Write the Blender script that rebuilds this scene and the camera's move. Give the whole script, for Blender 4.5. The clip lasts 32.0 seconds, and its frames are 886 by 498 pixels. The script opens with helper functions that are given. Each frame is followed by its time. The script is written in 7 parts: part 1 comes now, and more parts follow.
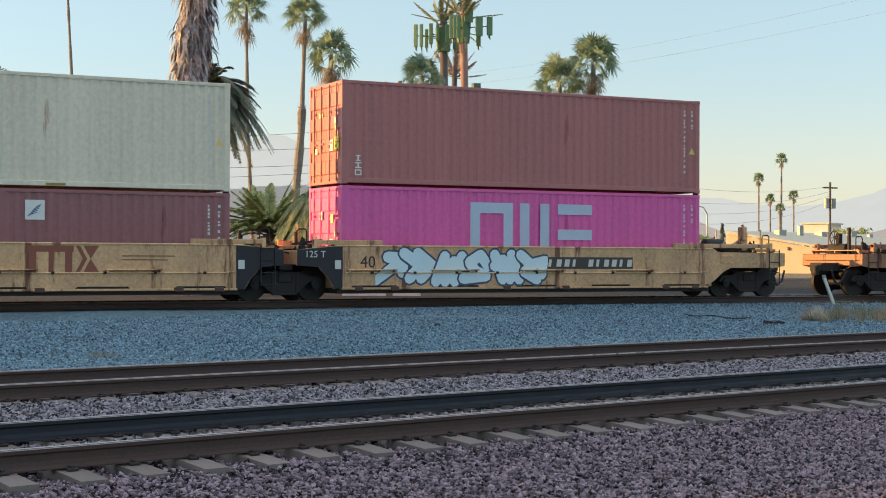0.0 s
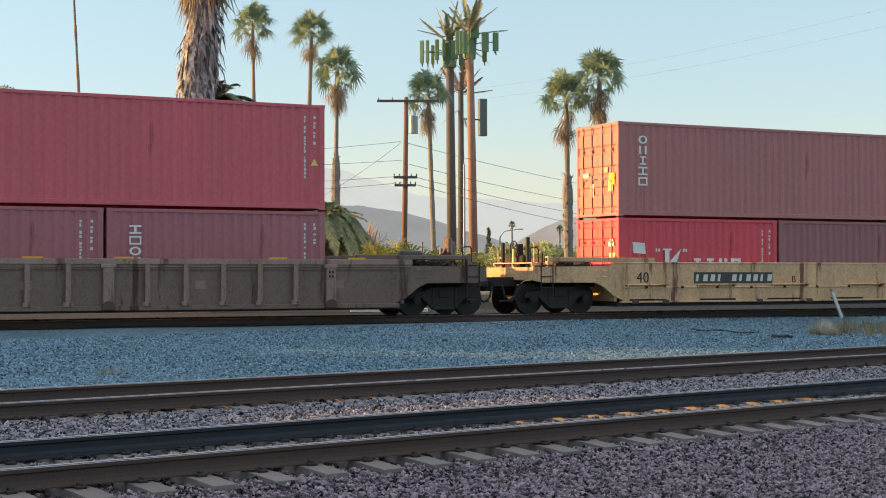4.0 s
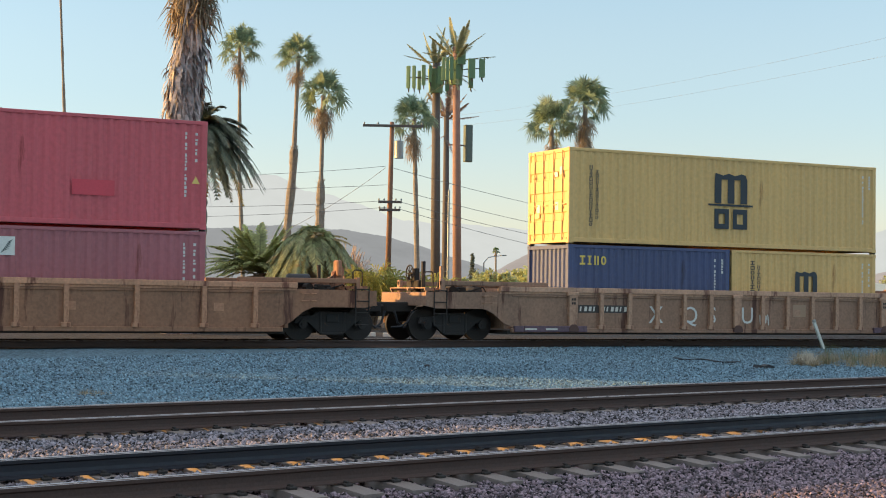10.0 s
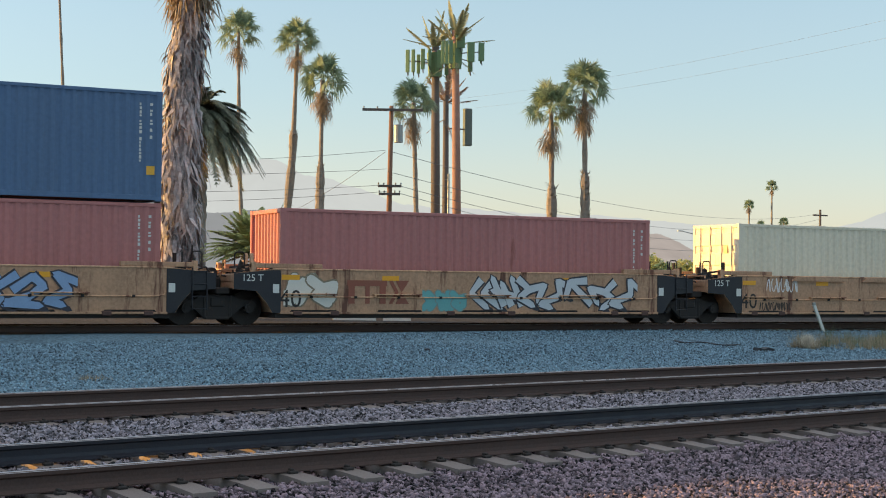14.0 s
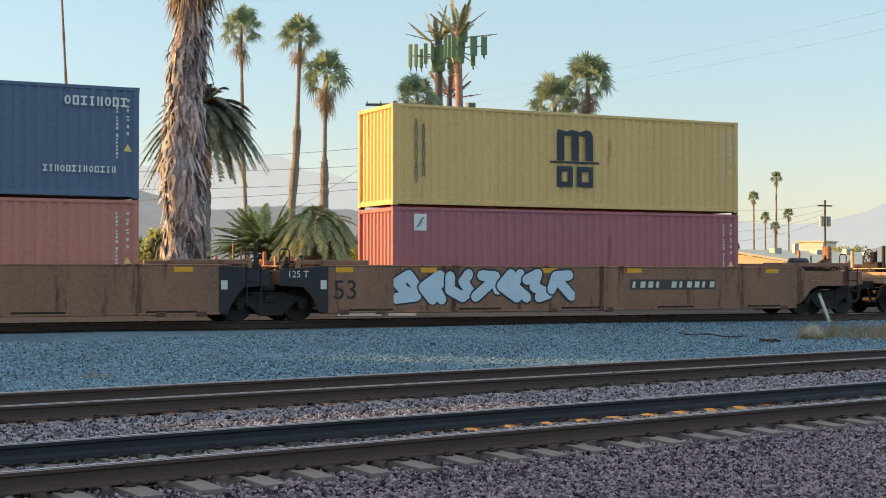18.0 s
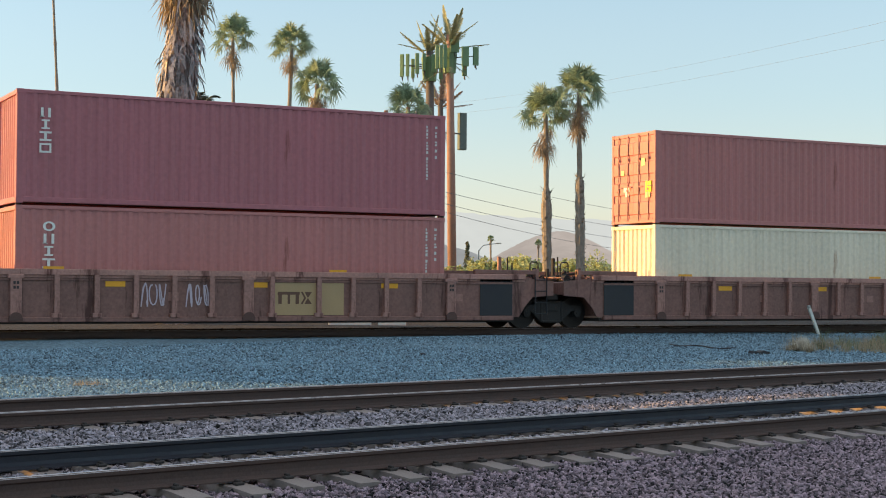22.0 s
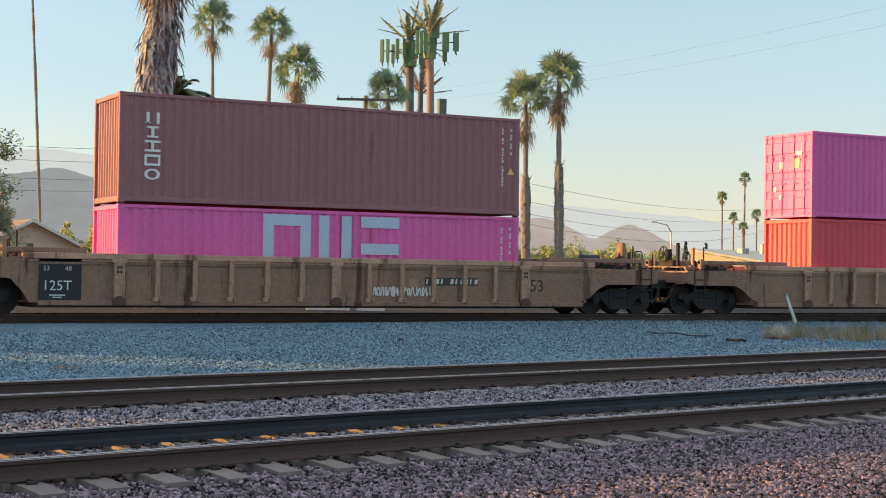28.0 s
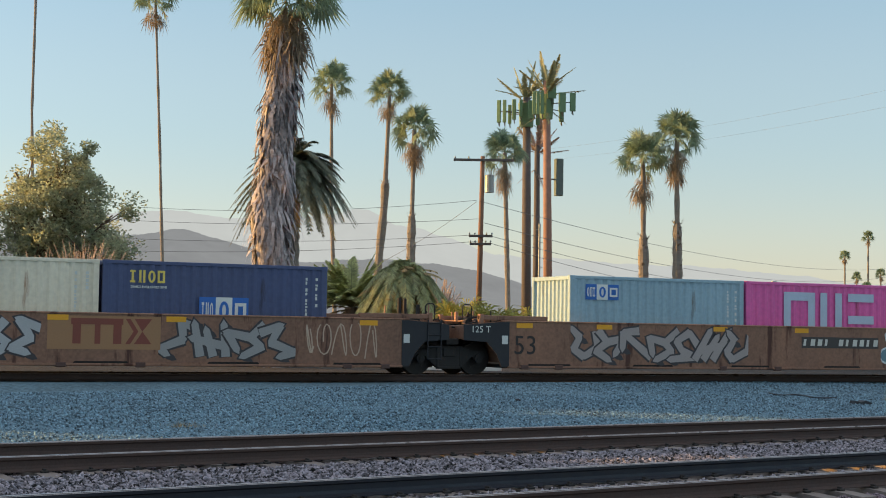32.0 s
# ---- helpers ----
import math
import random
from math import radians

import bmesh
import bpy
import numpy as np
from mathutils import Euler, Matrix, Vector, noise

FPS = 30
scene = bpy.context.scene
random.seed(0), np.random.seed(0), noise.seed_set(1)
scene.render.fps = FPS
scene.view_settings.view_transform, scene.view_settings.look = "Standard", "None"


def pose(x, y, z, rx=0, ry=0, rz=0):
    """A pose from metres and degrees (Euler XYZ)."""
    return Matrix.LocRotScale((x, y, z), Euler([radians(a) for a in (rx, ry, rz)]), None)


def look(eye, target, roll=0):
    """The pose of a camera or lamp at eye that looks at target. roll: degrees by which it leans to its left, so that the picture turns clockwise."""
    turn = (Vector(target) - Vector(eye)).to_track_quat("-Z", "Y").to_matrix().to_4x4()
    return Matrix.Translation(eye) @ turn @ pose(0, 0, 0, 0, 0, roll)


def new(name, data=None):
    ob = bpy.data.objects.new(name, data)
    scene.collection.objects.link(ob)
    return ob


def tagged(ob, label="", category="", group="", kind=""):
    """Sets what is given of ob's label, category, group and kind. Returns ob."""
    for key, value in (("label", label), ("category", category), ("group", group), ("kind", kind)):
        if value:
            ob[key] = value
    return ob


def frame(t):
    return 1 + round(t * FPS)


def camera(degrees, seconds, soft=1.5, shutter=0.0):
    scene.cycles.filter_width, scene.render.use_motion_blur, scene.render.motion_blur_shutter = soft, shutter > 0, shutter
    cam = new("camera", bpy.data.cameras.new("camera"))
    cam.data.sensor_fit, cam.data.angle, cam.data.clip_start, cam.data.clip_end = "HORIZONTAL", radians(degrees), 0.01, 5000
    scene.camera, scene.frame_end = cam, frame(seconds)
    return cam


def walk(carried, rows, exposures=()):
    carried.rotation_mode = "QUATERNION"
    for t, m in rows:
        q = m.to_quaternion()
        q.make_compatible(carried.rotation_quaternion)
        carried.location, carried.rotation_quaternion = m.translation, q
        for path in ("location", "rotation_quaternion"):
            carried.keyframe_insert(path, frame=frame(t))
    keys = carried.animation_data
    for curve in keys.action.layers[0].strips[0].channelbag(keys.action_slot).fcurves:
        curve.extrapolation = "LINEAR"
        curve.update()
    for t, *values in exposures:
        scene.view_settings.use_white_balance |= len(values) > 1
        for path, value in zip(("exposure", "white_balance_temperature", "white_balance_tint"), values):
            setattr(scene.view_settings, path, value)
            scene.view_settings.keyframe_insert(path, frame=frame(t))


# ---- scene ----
# One camera, standing beside the near tracks; x runs along the train's track, y away from the camera.
EYE = Vector((0.0, 0.0, 1.15))
cam = camera(32.57, 32.0, 1.0)
# seconds, heading to the right of y, tilt, roll (degrees)
PATH = [
    (0, 26.865, 0.403, 0.230), (0.5, 26.874, 0.319, 0.230), (1, 26.879, 0.254, 0.245),
    (1.5, 26.819, 0.185, 0.278), (2, 26.773, 0.115, 0.228), (2.5, 26.728, 0.080, 0.129),
    (3, 26.695, 0.052, 0.098), (3.5, 26.629, 0.116, -0.074), (4, 26.593, 0.996, -0.066),
    (4.5, 26.606, 1.468, 0.211), (6.5, 26.728, 1.585, 0.403), (7, 26.756, 1.826, 0.426),
    (7.5, 26.823, 1.864, 0.475), (8, 26.900, 1.863, 0.574), (8.5, 26.978, 1.839, 0.686),
    (9, 27.076, 1.883, 0.656), (9.5, 27.142, 1.907, 0.690), (10, 27.202, 1.956, 0.776),
    (10.5, 27.243, 1.914, 0.730), (11, 27.290, 1.880, 0.673), (11.5, 27.318, 1.849, 0.652),
    (12, 27.254, 1.747, 0.658), (12.5, 27.232, 1.664, 0.722), (13, 27.245, 1.524, 0.673),
    (13.5, 27.240, 1.419, 0.603), (15.5, 27.167, 1.251, 0.554), (16, 27.186, 1.271, 0.456),
    (16.5, 27.181, 1.191, 0.406), (17, 27.177, 1.131, 0.342), (17.5, 27.153, 1.053, 0.162),
    (18, 27.034, 1.141, -0.010), (18.5, 26.919, 1.290, -0.190), (19, 26.869, 1.407, -0.380),
    (19.5, 26.845, 1.500, -0.482), (20, 26.877, 1.563, -0.374), (20.5, 26.974, 1.563, -0.218),
    (21, 27.089, 1.545, 0.084), (21.5, 27.233, 1.530, 0.170), (22, 27.400, 1.515, 0.377),
    (22.5, 27.538, 1.476, 0.432), (23, 27.619, 1.392, 0.367), (23.5, 27.683, 1.343, 0.373),
    (24, 27.763, 1.277, 0.296), (24.5, 27.802, 1.198, 0.272), (25, 27.817, 1.151, 0.294),
    (25.5, 27.854, 1.125, 0.373), (27.5, 28.126, 1.001, 0.678), (28, 28.206, 0.991, 0.769),
    (28.5, 28.275, 0.964, 0.903), (29, 28.304, 0.903, 0.891), (29.5, 28.265, 0.829, 0.835),
    (30, 28.088, 1.109, 0.838), (30.5, 27.185, 2.779, 0.852), (31, 26.385, 3.140, 0.929),
    (31.5, 25.371, 3.199, 0.868), (32, 23.755, 3.192, 0.890),
]


def aim(pan, tilt, roll):
    p, q = radians(pan), radians(tilt)
    way = Vector((math.sin(p) * math.cos(q), math.cos(p) * math.cos(q), math.sin(q)))
    return look(EYE, EYE + way, roll)


walk(cam, [(t, aim(p, q, r)) for t, p, q, r in PATH], [(0.0, 1.92, 6950, 13), (11.8, 1.94, 6950, 13), (13.0, 1.82, 6950, 13), (15.2, 1.84, 6950, 13), (17.0, 1.92, 6950, 13), (30.0, 1.88, 6950, 13), (31.0, 1.71, 6950, 13), (32.0, 1.67, 6950, 13)])

# ---- world, sun, exposure ----
SUN_EL, SUN_AZ = 6.9, -58.0   # degrees; heading measured from y towards x
world = bpy.data.worlds.new("sky")
scene.world = world
world.use_nodes = True
wn = world.node_tree.nodes
sky = wn.new("ShaderNodeTexSky")
sky.sky_type, sky.sun_disc = "NISHITA", False
sky.sun_elevation, sky.sun_rotation = radians(SUN_EL), radians(SUN_AZ)
sky.altitude, sky.air_density, sky.dust_density, sky.ozone_density = 300, 1.0, 1.2, 3.0
# smog that whitens the whole evening sky, creamier towards the horizon
coord = wn.new("ShaderNodeTexCoord")
split = wn.new("ShaderNodeSeparateXYZ")
ramp = wn.new("ShaderNodeValToRGB")
ramp.color_ramp.interpolation = "EASE"
stops = ramp.color_ramp.elements
stops[0].position, stops[0].color = 0.0, (2.42, 2.25, 1.9, 1)
stops[1].position, stops[1].color = 0.14, (1.56, 1.98, 2.08, 1)
for at, tone in ((0.34, (0.76, 1.56, 2.1, 1)), (1.0, (3.8, 3.85, 3.8, 1))):
    stops.new(at).color = tone
haze = wn.new("ShaderNodeMix")
haze.data_type = "RGBA"
haze.inputs[0].default_value = 0.62
world.node_tree.links.new(coord.outputs["Generated"], split.inputs[0])
world.node_tree.links.new(split.outputs[2], ramp.inputs[0])
# the haze scatters least at right angles to the sun
toward = wn.new("ShaderNodeVectorMath")
toward.operation = "DOT_PRODUCT"
toward.inputs[1].default_value = (math.sin(radians(SUN_AZ)), math.cos(radians(SUN_AZ)), 0.11)
square = wn.new("ShaderNodeMath")
square.operation = "MULTIPLY"
phase = wn.new("ShaderNodeMapRange")
phase.inputs[3].default_value, phase.inputs[4].default_value = 0.86, 1.28
scatter = wn.new("ShaderNodeVectorMath")
scatter.operation = "SCALE"
world.node_tree.links.new(coord.outputs["Generated"], toward.inputs[0])
world.node_tree.links.new(toward.outputs["Value"], square.inputs[0])
world.node_tree.links.new(toward.outputs["Value"], square.inputs[1])
world.node_tree.links.new(square.outputs[0], phase.inputs[0])
world.node_tree.links.new(ramp.outputs[0], scatter.inputs[0])
world.node_tree.links.new(phase.outputs[0], scatter.inputs["Scale"])
world.node_tree.links.new(scatter.outputs[0], haze.inputs[7])
world.node_tree.links.new(sky.outputs[0], haze.inputs[6])
world.node_tree.links.new(haze.outputs[2], wn["Background"].inputs[0])
wn["Background"].inputs[1].default_value = 0.115
lamp = bpy.data.lights.new("sun", "SUN")
lamp.energy, lamp.angle, lamp.color = 2.35, radians(0.6), (1.0, 0.59, 0.19)
sun = new("sun", lamp)
_e, _a = radians(SUN_EL), radians(SUN_AZ)
sun.matrix_world = look(Vector((math.sin(_a) * math.cos(_e), math.cos(_a) * math.cos(_e), math.sin(_e))) * 200, (0, 0, 0))

# ---- materials ----


def lin(r, g, b, k=1.0):
    """A linear base colour from 0..255 sRGB values."""
    f = lambda c: c / 12.92 if c <= 0.04045 else ((c + 0.055) / 1.055) ** 2.4
    return tuple(min(0.8, f(c / 255.0) * k) for c in (r, g, b)) + (1.0,)


def material(name, color, rough=0.6, metal=0.0, spread=0.25, scale=3.0, fine=60.0, bump=0.0, wear=None, wear_amount=0.0,
             streak=False, island=0.0, rand=0.0, spec=0.4):
    """Base colour broken by noise at two scales, optional wear colour, vertical streaks and bump."""
    m = bpy.data.materials.new(name)
    m.use_nodes = True
    nt = m.node_tree
    N, L = nt.nodes, nt.links
    b = N["Principled BSDF"]
    b.inputs["Roughness"].default_value, b.inputs["Metallic"].default_value = rough, metal
    b.inputs["Specular IOR Level"].default_value = spec
    tc = N.new("ShaderNodeTexCoord")
    mp = N.new("ShaderNodeMapping")
    L.new(tc.outputs["Object"], mp.inputs[0])
    if streak:
        mp.inputs["Scale"].default_value = (1.0, 1.0, 0.12)
    n1 = N.new("ShaderNodeTexNoise")
    n1.inputs["Scale"].default_value, n1.inputs["Detail"].default_value = scale, 5
    n2 = N.new("ShaderNodeTexNoise")
    n2.inputs["Scale"].default_value, n2.inputs["Detail"].default_value = fine, 3
    L.new(mp.outputs[0], n1.inputs[0])
    L.new(tc.outputs["Object"], n2.inputs[0])
    add = N.new("ShaderNodeMath")
    add.operation = "ADD"
    L.new(n1.outputs[0], add.inputs[0])
    L.new(n2.outputs[0], add.inputs[1])
    val = add.outputs[0]
    for kind, amount in (("island", island), ("rand", rand)):
        if amount:
            src = N.new("ShaderNodeNewGeometry").outputs["Random Per Island"] if kind == "island" else N.new("ShaderNodeObjectInfo").outputs["Random"]
            ma = N.new("ShaderNodeMath")
            ma.operation = "MULTIPLY_ADD"
            L.new(src, ma.inputs[0])
            ma.inputs[1].default_value = amount
            L.new(val, ma.inputs[2])
            sub = N.new("ShaderNodeMath")
            sub.operation = "SUBTRACT"
            L.new(ma.outputs[0], sub.inputs[0])
            sub.inputs[1].default_value = amount / 2
            val = sub.outputs[0]
    mr = N.new("ShaderNodeMapRange")
    mr.clamp = False
    mr.inputs[1].default_value, mr.inputs[2].default_value = 0.6, 1.4
    mr.inputs[3].default_value, mr.inputs[4].default_value = 1 - spread, 1 + spread
    L.new(val, mr.inputs[0])
    mul = N.new("ShaderNodeMix")
    mul.data_type, mul.blend_type = "RGBA", "MULTIPLY"
    mul.inputs[0].default_value = 1.0
    mul.inputs[6].default_value = color
    L.new(mr.outputs[0], mul.inputs[7])
    out = mul.outputs[2]
    if wear:
        n3 = N.new("ShaderNodeTexNoise")
        n3.inputs["Scale"].default_value, n3.inputs["Detail"].default_value = scale * 1.7, 8
        n3.inputs["Roughness"].default_value = 0.7
        L.new(mp.outputs[0], n3.inputs[0])
        r3 = N.new("ShaderNodeMapRange")
        r3.inputs[1].default_value, r3.inputs[2].default_value = 0.72 - wear_amount, 0.80 - wear_amount
        L.new(n3.outputs[0], r3.inputs[0])
        mw = N.new("ShaderNodeMix")
        mw.data_type = "RGBA"
        L.new(r3.outputs[0], mw.inputs[0])
        L.new(out, mw.inputs[6])
        mw.inputs[7].default_value = wear
        out = mw.outputs[2]
    L.new(out, b.inputs["Base Color"])
    rr = N.new("ShaderNodeMapRange")
    rr.inputs[1].default_value, rr.inputs[2].default_value = 0.3, 0.7
    rr.inputs[3].default_value, rr.inputs[4].default_value = max(0.05, rough - 0.12), min(1, rough + 0.12)
    L.new(n1.outputs[0], rr.inputs[0])
    L.new(rr.outputs[0], b.inputs["Roughness"])
    if bump:
        bp = N.new("ShaderNodeBump")
        bp.inputs["Strength"].default_value, bp.inputs["Distance"].default_value = 1.0, bump
        L.new(n2.outputs[0], bp.inputs["Height"])
        L.new(bp.outputs[0], b.inputs["Normal"])
    return m


RUST = lin(96, 60, 45)
_paints = {}


def paint(rgb, streak=True):
    """Weathered container or car paint of one colour."""
    if rgb not in _paints:
        # grey mixed into every paint, to desaturate it as the haze does
        grey_share = 0.12 if streak else 0.05
        dusty = [(1 - grey_share) * c + grey_share * 0.28 for c in lin(*rgb, 1.5)[:3]] + [1.0]
        if streak:
            _paints[rgb] = material("paint", dusty, 0.5, 0, 0.15, 0.8, 9.0, 0.0, lin(rgb[0] * 0.72 + 20, rgb[1] * 0.65 + 12, rgb[2] * 0.6 + 8), 0.08, True, 0, 0.12)
        else:
            _paints[rgb] = material("car_paint", dusty, 0.6, 0, 0.34, 1.3, 14.0, 0.0, lin(rgb[0] * 0.62 + 12, rgb[1] * 0.5 + 8, rgb[2] * 0.5 + 6), 0.17, True, 0.5, 0.12)
    return _paints[rgb]


GRAVEL = material("gravel_stone", lin(116, 100, 107), 0.9, 0, 0.6, 6, 60, 0, None, 0, False, 1.5)
GRAVEL_MID = material("gravel_grey", lin(120, 113, 119), 0.9, 0, 0.6, 6, 60, 0, None, 0, False, 1.5)
GRAVEL_BLUE = material("gravel_blue", lin(110, 136, 150), 0.9, 0, 0.4, 6, 60, 0, None, 0, False, 1.5)
STEEL_DARK = material("dark_steel", lin(50, 45, 43), 0.85, 0.0, 0.35, 4, 60, 0, lin(78, 58, 46), 0.12)
BLACK = material("black_paint", lin(38, 38, 43), 0.55, 0, 0.25, 3, 40, 0, lin(80, 72, 66), 0.06)
WHEEL = material("wheel_steel", lin(46, 40, 38), 0.6, 0.4, 0.3, 5, 40)
RAIL_SIDE = material("rail_rust", lin(80, 63, 58), 0.85, 0.1, 0.25, 5, 50, 0.002)
RAIL_BLUE = material("rail_blued", lin(37, 38, 46), 0.6, 0.0, 0.25, 5, 50, 0.002)
RAIL_TOP = material("rail_head", (0.34, 0.33, 0.34, 1), 0.33, 1.0, 0.1, 2, 30)
TIE = material("tie_concrete", lin(126, 114, 109), 0.9, 0, 0.2, 5, 60, 0.002, lin(96, 84, 76), 0.1, False, 0, 0.35)
TIE_WOOD = material("tie_wood", lin(82, 70, 62), 0.95, 0, 0.35, 5, 50, 0.003, None, 0, False, 0, 0.4)
CASTING = material("casting", lin(92, 66, 60), 0.7, 0.2, 0.25, 4, 50)
WHITE = material("white_mark", lin(205, 205, 200), 0.6, 0, 0.12, 3, 40)
GREY_MARK = material("grey_mark", lin(150, 150, 146), 0.7, 0, 0.2, 3, 40)
DARK_MARK = material("dark_mark", lin(52, 46, 44), 0.7, 0, 0.2, 3, 40)
ORANGE = material("reflector_orange", lin(228, 158, 40), 0.45, 0, 0.12, 3, 40)

# ---- mesh building ----


class Geo:
    """Collects boxes, prisms and tubes into one mesh."""

    def __init__(self):
        self.v, self.f = [], []

    def add(self, verts, faces):
        n = len(self.v)
        self.v += [tuple(p) for p in verts]
        self.f += [tuple(i + n for i in f) for f in faces]
        return self

    def box(self, x0, x1, y0, y1, z0, z1, c=0.0):
        """A box; c chamfers its long edges along x, y and z alike."""
        if c <= 0:
            v = [(x, y, z) for x in (x0, x1) for y in (y0, y1) for z in (z0, z1)]
            return self.add(v, [(0, 1, 3, 2), (4, 6, 7, 5), (0, 4, 5, 1), (2, 3, 7, 6), (0, 2, 6, 4), (1, 5, 7, 3)])
        X, Y, Z = (x0, x1), (y0, y1), (z0, z1)
        idx, v = {}, []
        for i in (0, 1):
            for j in (0, 1):
                for k in (0, 1):
                    si, sj, sk = c * (1 - 2 * i), c * (1 - 2 * j), c * (1 - 2 * k)
                    for a, p in enumerate(((X[i], Y[j] + sj, Z[k] + sk), (X[i] + si, Y[j], Z[k] + sk), (X[i] + si, Y[j] + sj, Z[k]))):
                        idx[i, j, k, a] = len(v)
                        v.append(p)
        f = []
        q = [(0, 0), (1, 0), (1, 1), (0, 1)]
        for s in (0, 1):
            f.append([idx[s, j, k, 0] for j, k in q])
            f.append([idx[j, s, k, 1] for j, k in q])
            f.append([idx[j, k, s, 2] for j, k in q])
        for a in (0, 1):
            for b in (0, 1):
                f.append([idx[a, b, 0, 0], idx[a, b, 1, 0], idx[a, b, 1, 1], idx[a, b, 0, 1]])
                f.append([idx[a, 0, b, 0], idx[a, 1, b, 0], idx[a, 1, b, 2], idx[a, 0, b, 2]])
                f.append([idx[0, a, b, 1], idx[1, a, b, 1], idx[1, a, b, 2], idx[0, a, b, 2]])
                for d in (0, 1):
                    f.append([idx[a, b, d, 0], idx[a, b, d, 1], idx[a, b, d, 2]])
        return self.add(v, f)

    def prism(self, pts, a0, a1, axis="x"):
        """A closed outline carried from a0 to a1 along an axis; pts are the other two coordinates."""
        n = len(pts)
        put = {"x": lambda a, p: (a, p[0], p[1]), "y": lambda a, p: (p[0], a, p[1]), "z": lambda a, p: (p[0], p[1], a)}[axis]
        v = [put(a0, p) for p in pts] + [put(a1, p) for p in pts]
        f = [tuple(range(n)), tuple(range(2 * n - 1, n - 1, -1))]
        f += [(i, i + n, (i + 1) % n + n, (i + 1) % n) for i in range(n)]
        return self.add(v, f)

    def tube(self, pts, radii, sides=8, cap=True):
        """A round bar through points with a radius at each."""
        pts = [Vector(p) for p in pts]
        if not hasattr(radii, "__len__"):
            radii = [radii] * len(pts)
        v, f = [], []
        for i, p in enumerate(pts):
            d = (pts[min(i + 1, len(pts) - 1)] - pts[max(i - 1, 0)]).normalized()
            a = d.cross(Vector((0.31, 0.95, 0.05)))
            if a.length < 0.2:
                a = d.cross(Vector((1, 0, 0)))
            a.normalize()
            b = d.cross(a)
            v += [p + (a * math.cos(2 * math.pi * k / sides) + b * math.sin(2 * math.pi * k / sides)) * radii[i] for k in range(sides)]
        for i in range(len(pts) - 1):
            f += [(i * sides + k, i * sides + (k + 1) % sides, (i + 1) * sides + (k + 1) % sides, (i + 1) * sides + k) for k in range(sides)]
        if cap:
            f += [tuple(range(sides - 1, -1, -1)), tuple((len(pts) - 1) * sides + k for k in range(sides))]
        return self.add(v, f)

    def disc(self, cx, cz, y0, y1, r, sides=20):
        """A wheel-like cylinder along y."""
        return self.prism([(cx + r * math.cos(2 * math.pi * k / sides), cz + r * math.sin(2 * math.pi * k / sides)) for k in range(sides)], y0, y1, "y")

    def mesh(self, name, mat=None, smooth=False):
        me = bpy.data.meshes.new(name)
        me.from_pydata(self.v, [], self.f)
        bm = bmesh.new()
        bm.from_mesh(me)
        bmesh.ops.recalc_face_normals(bm, faces=bm.faces)
        bm.to_mesh(me)
        bm.free()
        if mat:
            me.materials.append(mat)
        if smooth:
            me.polygons.foreach_set("use_smooth", [True] * len(me.polygons))
        return me


def thing(name, label, category, group="", kind=""):
    return tagged(new(name), label, category, group, kind)


def part(name, data, mat, parent, label="", at=(0, 0, 0), turn=0.0):
    """One mesh under a thing or a part; the material sits on the object, so that meshes are shared."""
    if isinstance(data, Geo):
        data = data.mesh(name)
    ob = new(name, data)
    if not data.materials:
        data.materials.append(None)
    if mat:
        ob.material_slots[0].link = "OBJECT"
        ob.material_slots[0].material = mat
    ob.parent = parent
    ob.location = at
    if turn:
        ob.rotation_euler = (0, 0, turn)
    if label:
        ob["label"] = label
    return ob


_store = {}


def stored(key, make):
    if key not in _store:
        _store[key] = make()
    return _store[key]


def letters(body, size):
    """The mesh of a word in the built-in font, upright in the x-z plane, its lower left corner at the origin."""
    def make():
        cu = bpy.data.curves.new("words", "FONT")
        cu.body, cu.size, cu.extrude = body, size, 0.002
        cu.resolution_u = 3
        ob = bpy.data.objects.new("words", cu)
        scene.collection.objects.link(ob)
        me = bpy.data.meshes.new_from_object(ob)
        bpy.data.objects.remove(ob)
        me.transform(Matrix.Rotation(radians(90), 4, "X"))
        return me
    return stored(("word", body, size), make)


def world_at(az, dist):
    return Vector((math.sin(radians(az)) * dist, math.cos(radians(az)) * dist, 0.0))


def up_at(el, dist):
    return EYE.z + dist * math.tan(radians(el))


# ---- ground and tracks ----
NEAR = (12.6, -0.446, 2.44)      # y at x = 0 of the nearer rail, height of the rail heads, banking in degrees
FAR = (18.19, -0.3735, 1.71)
SLOPE = 0.2145            # the near tracks run aslant to the train's track
ALONG = math.atan(SLOPE)
TRAIN_Y = 40.03


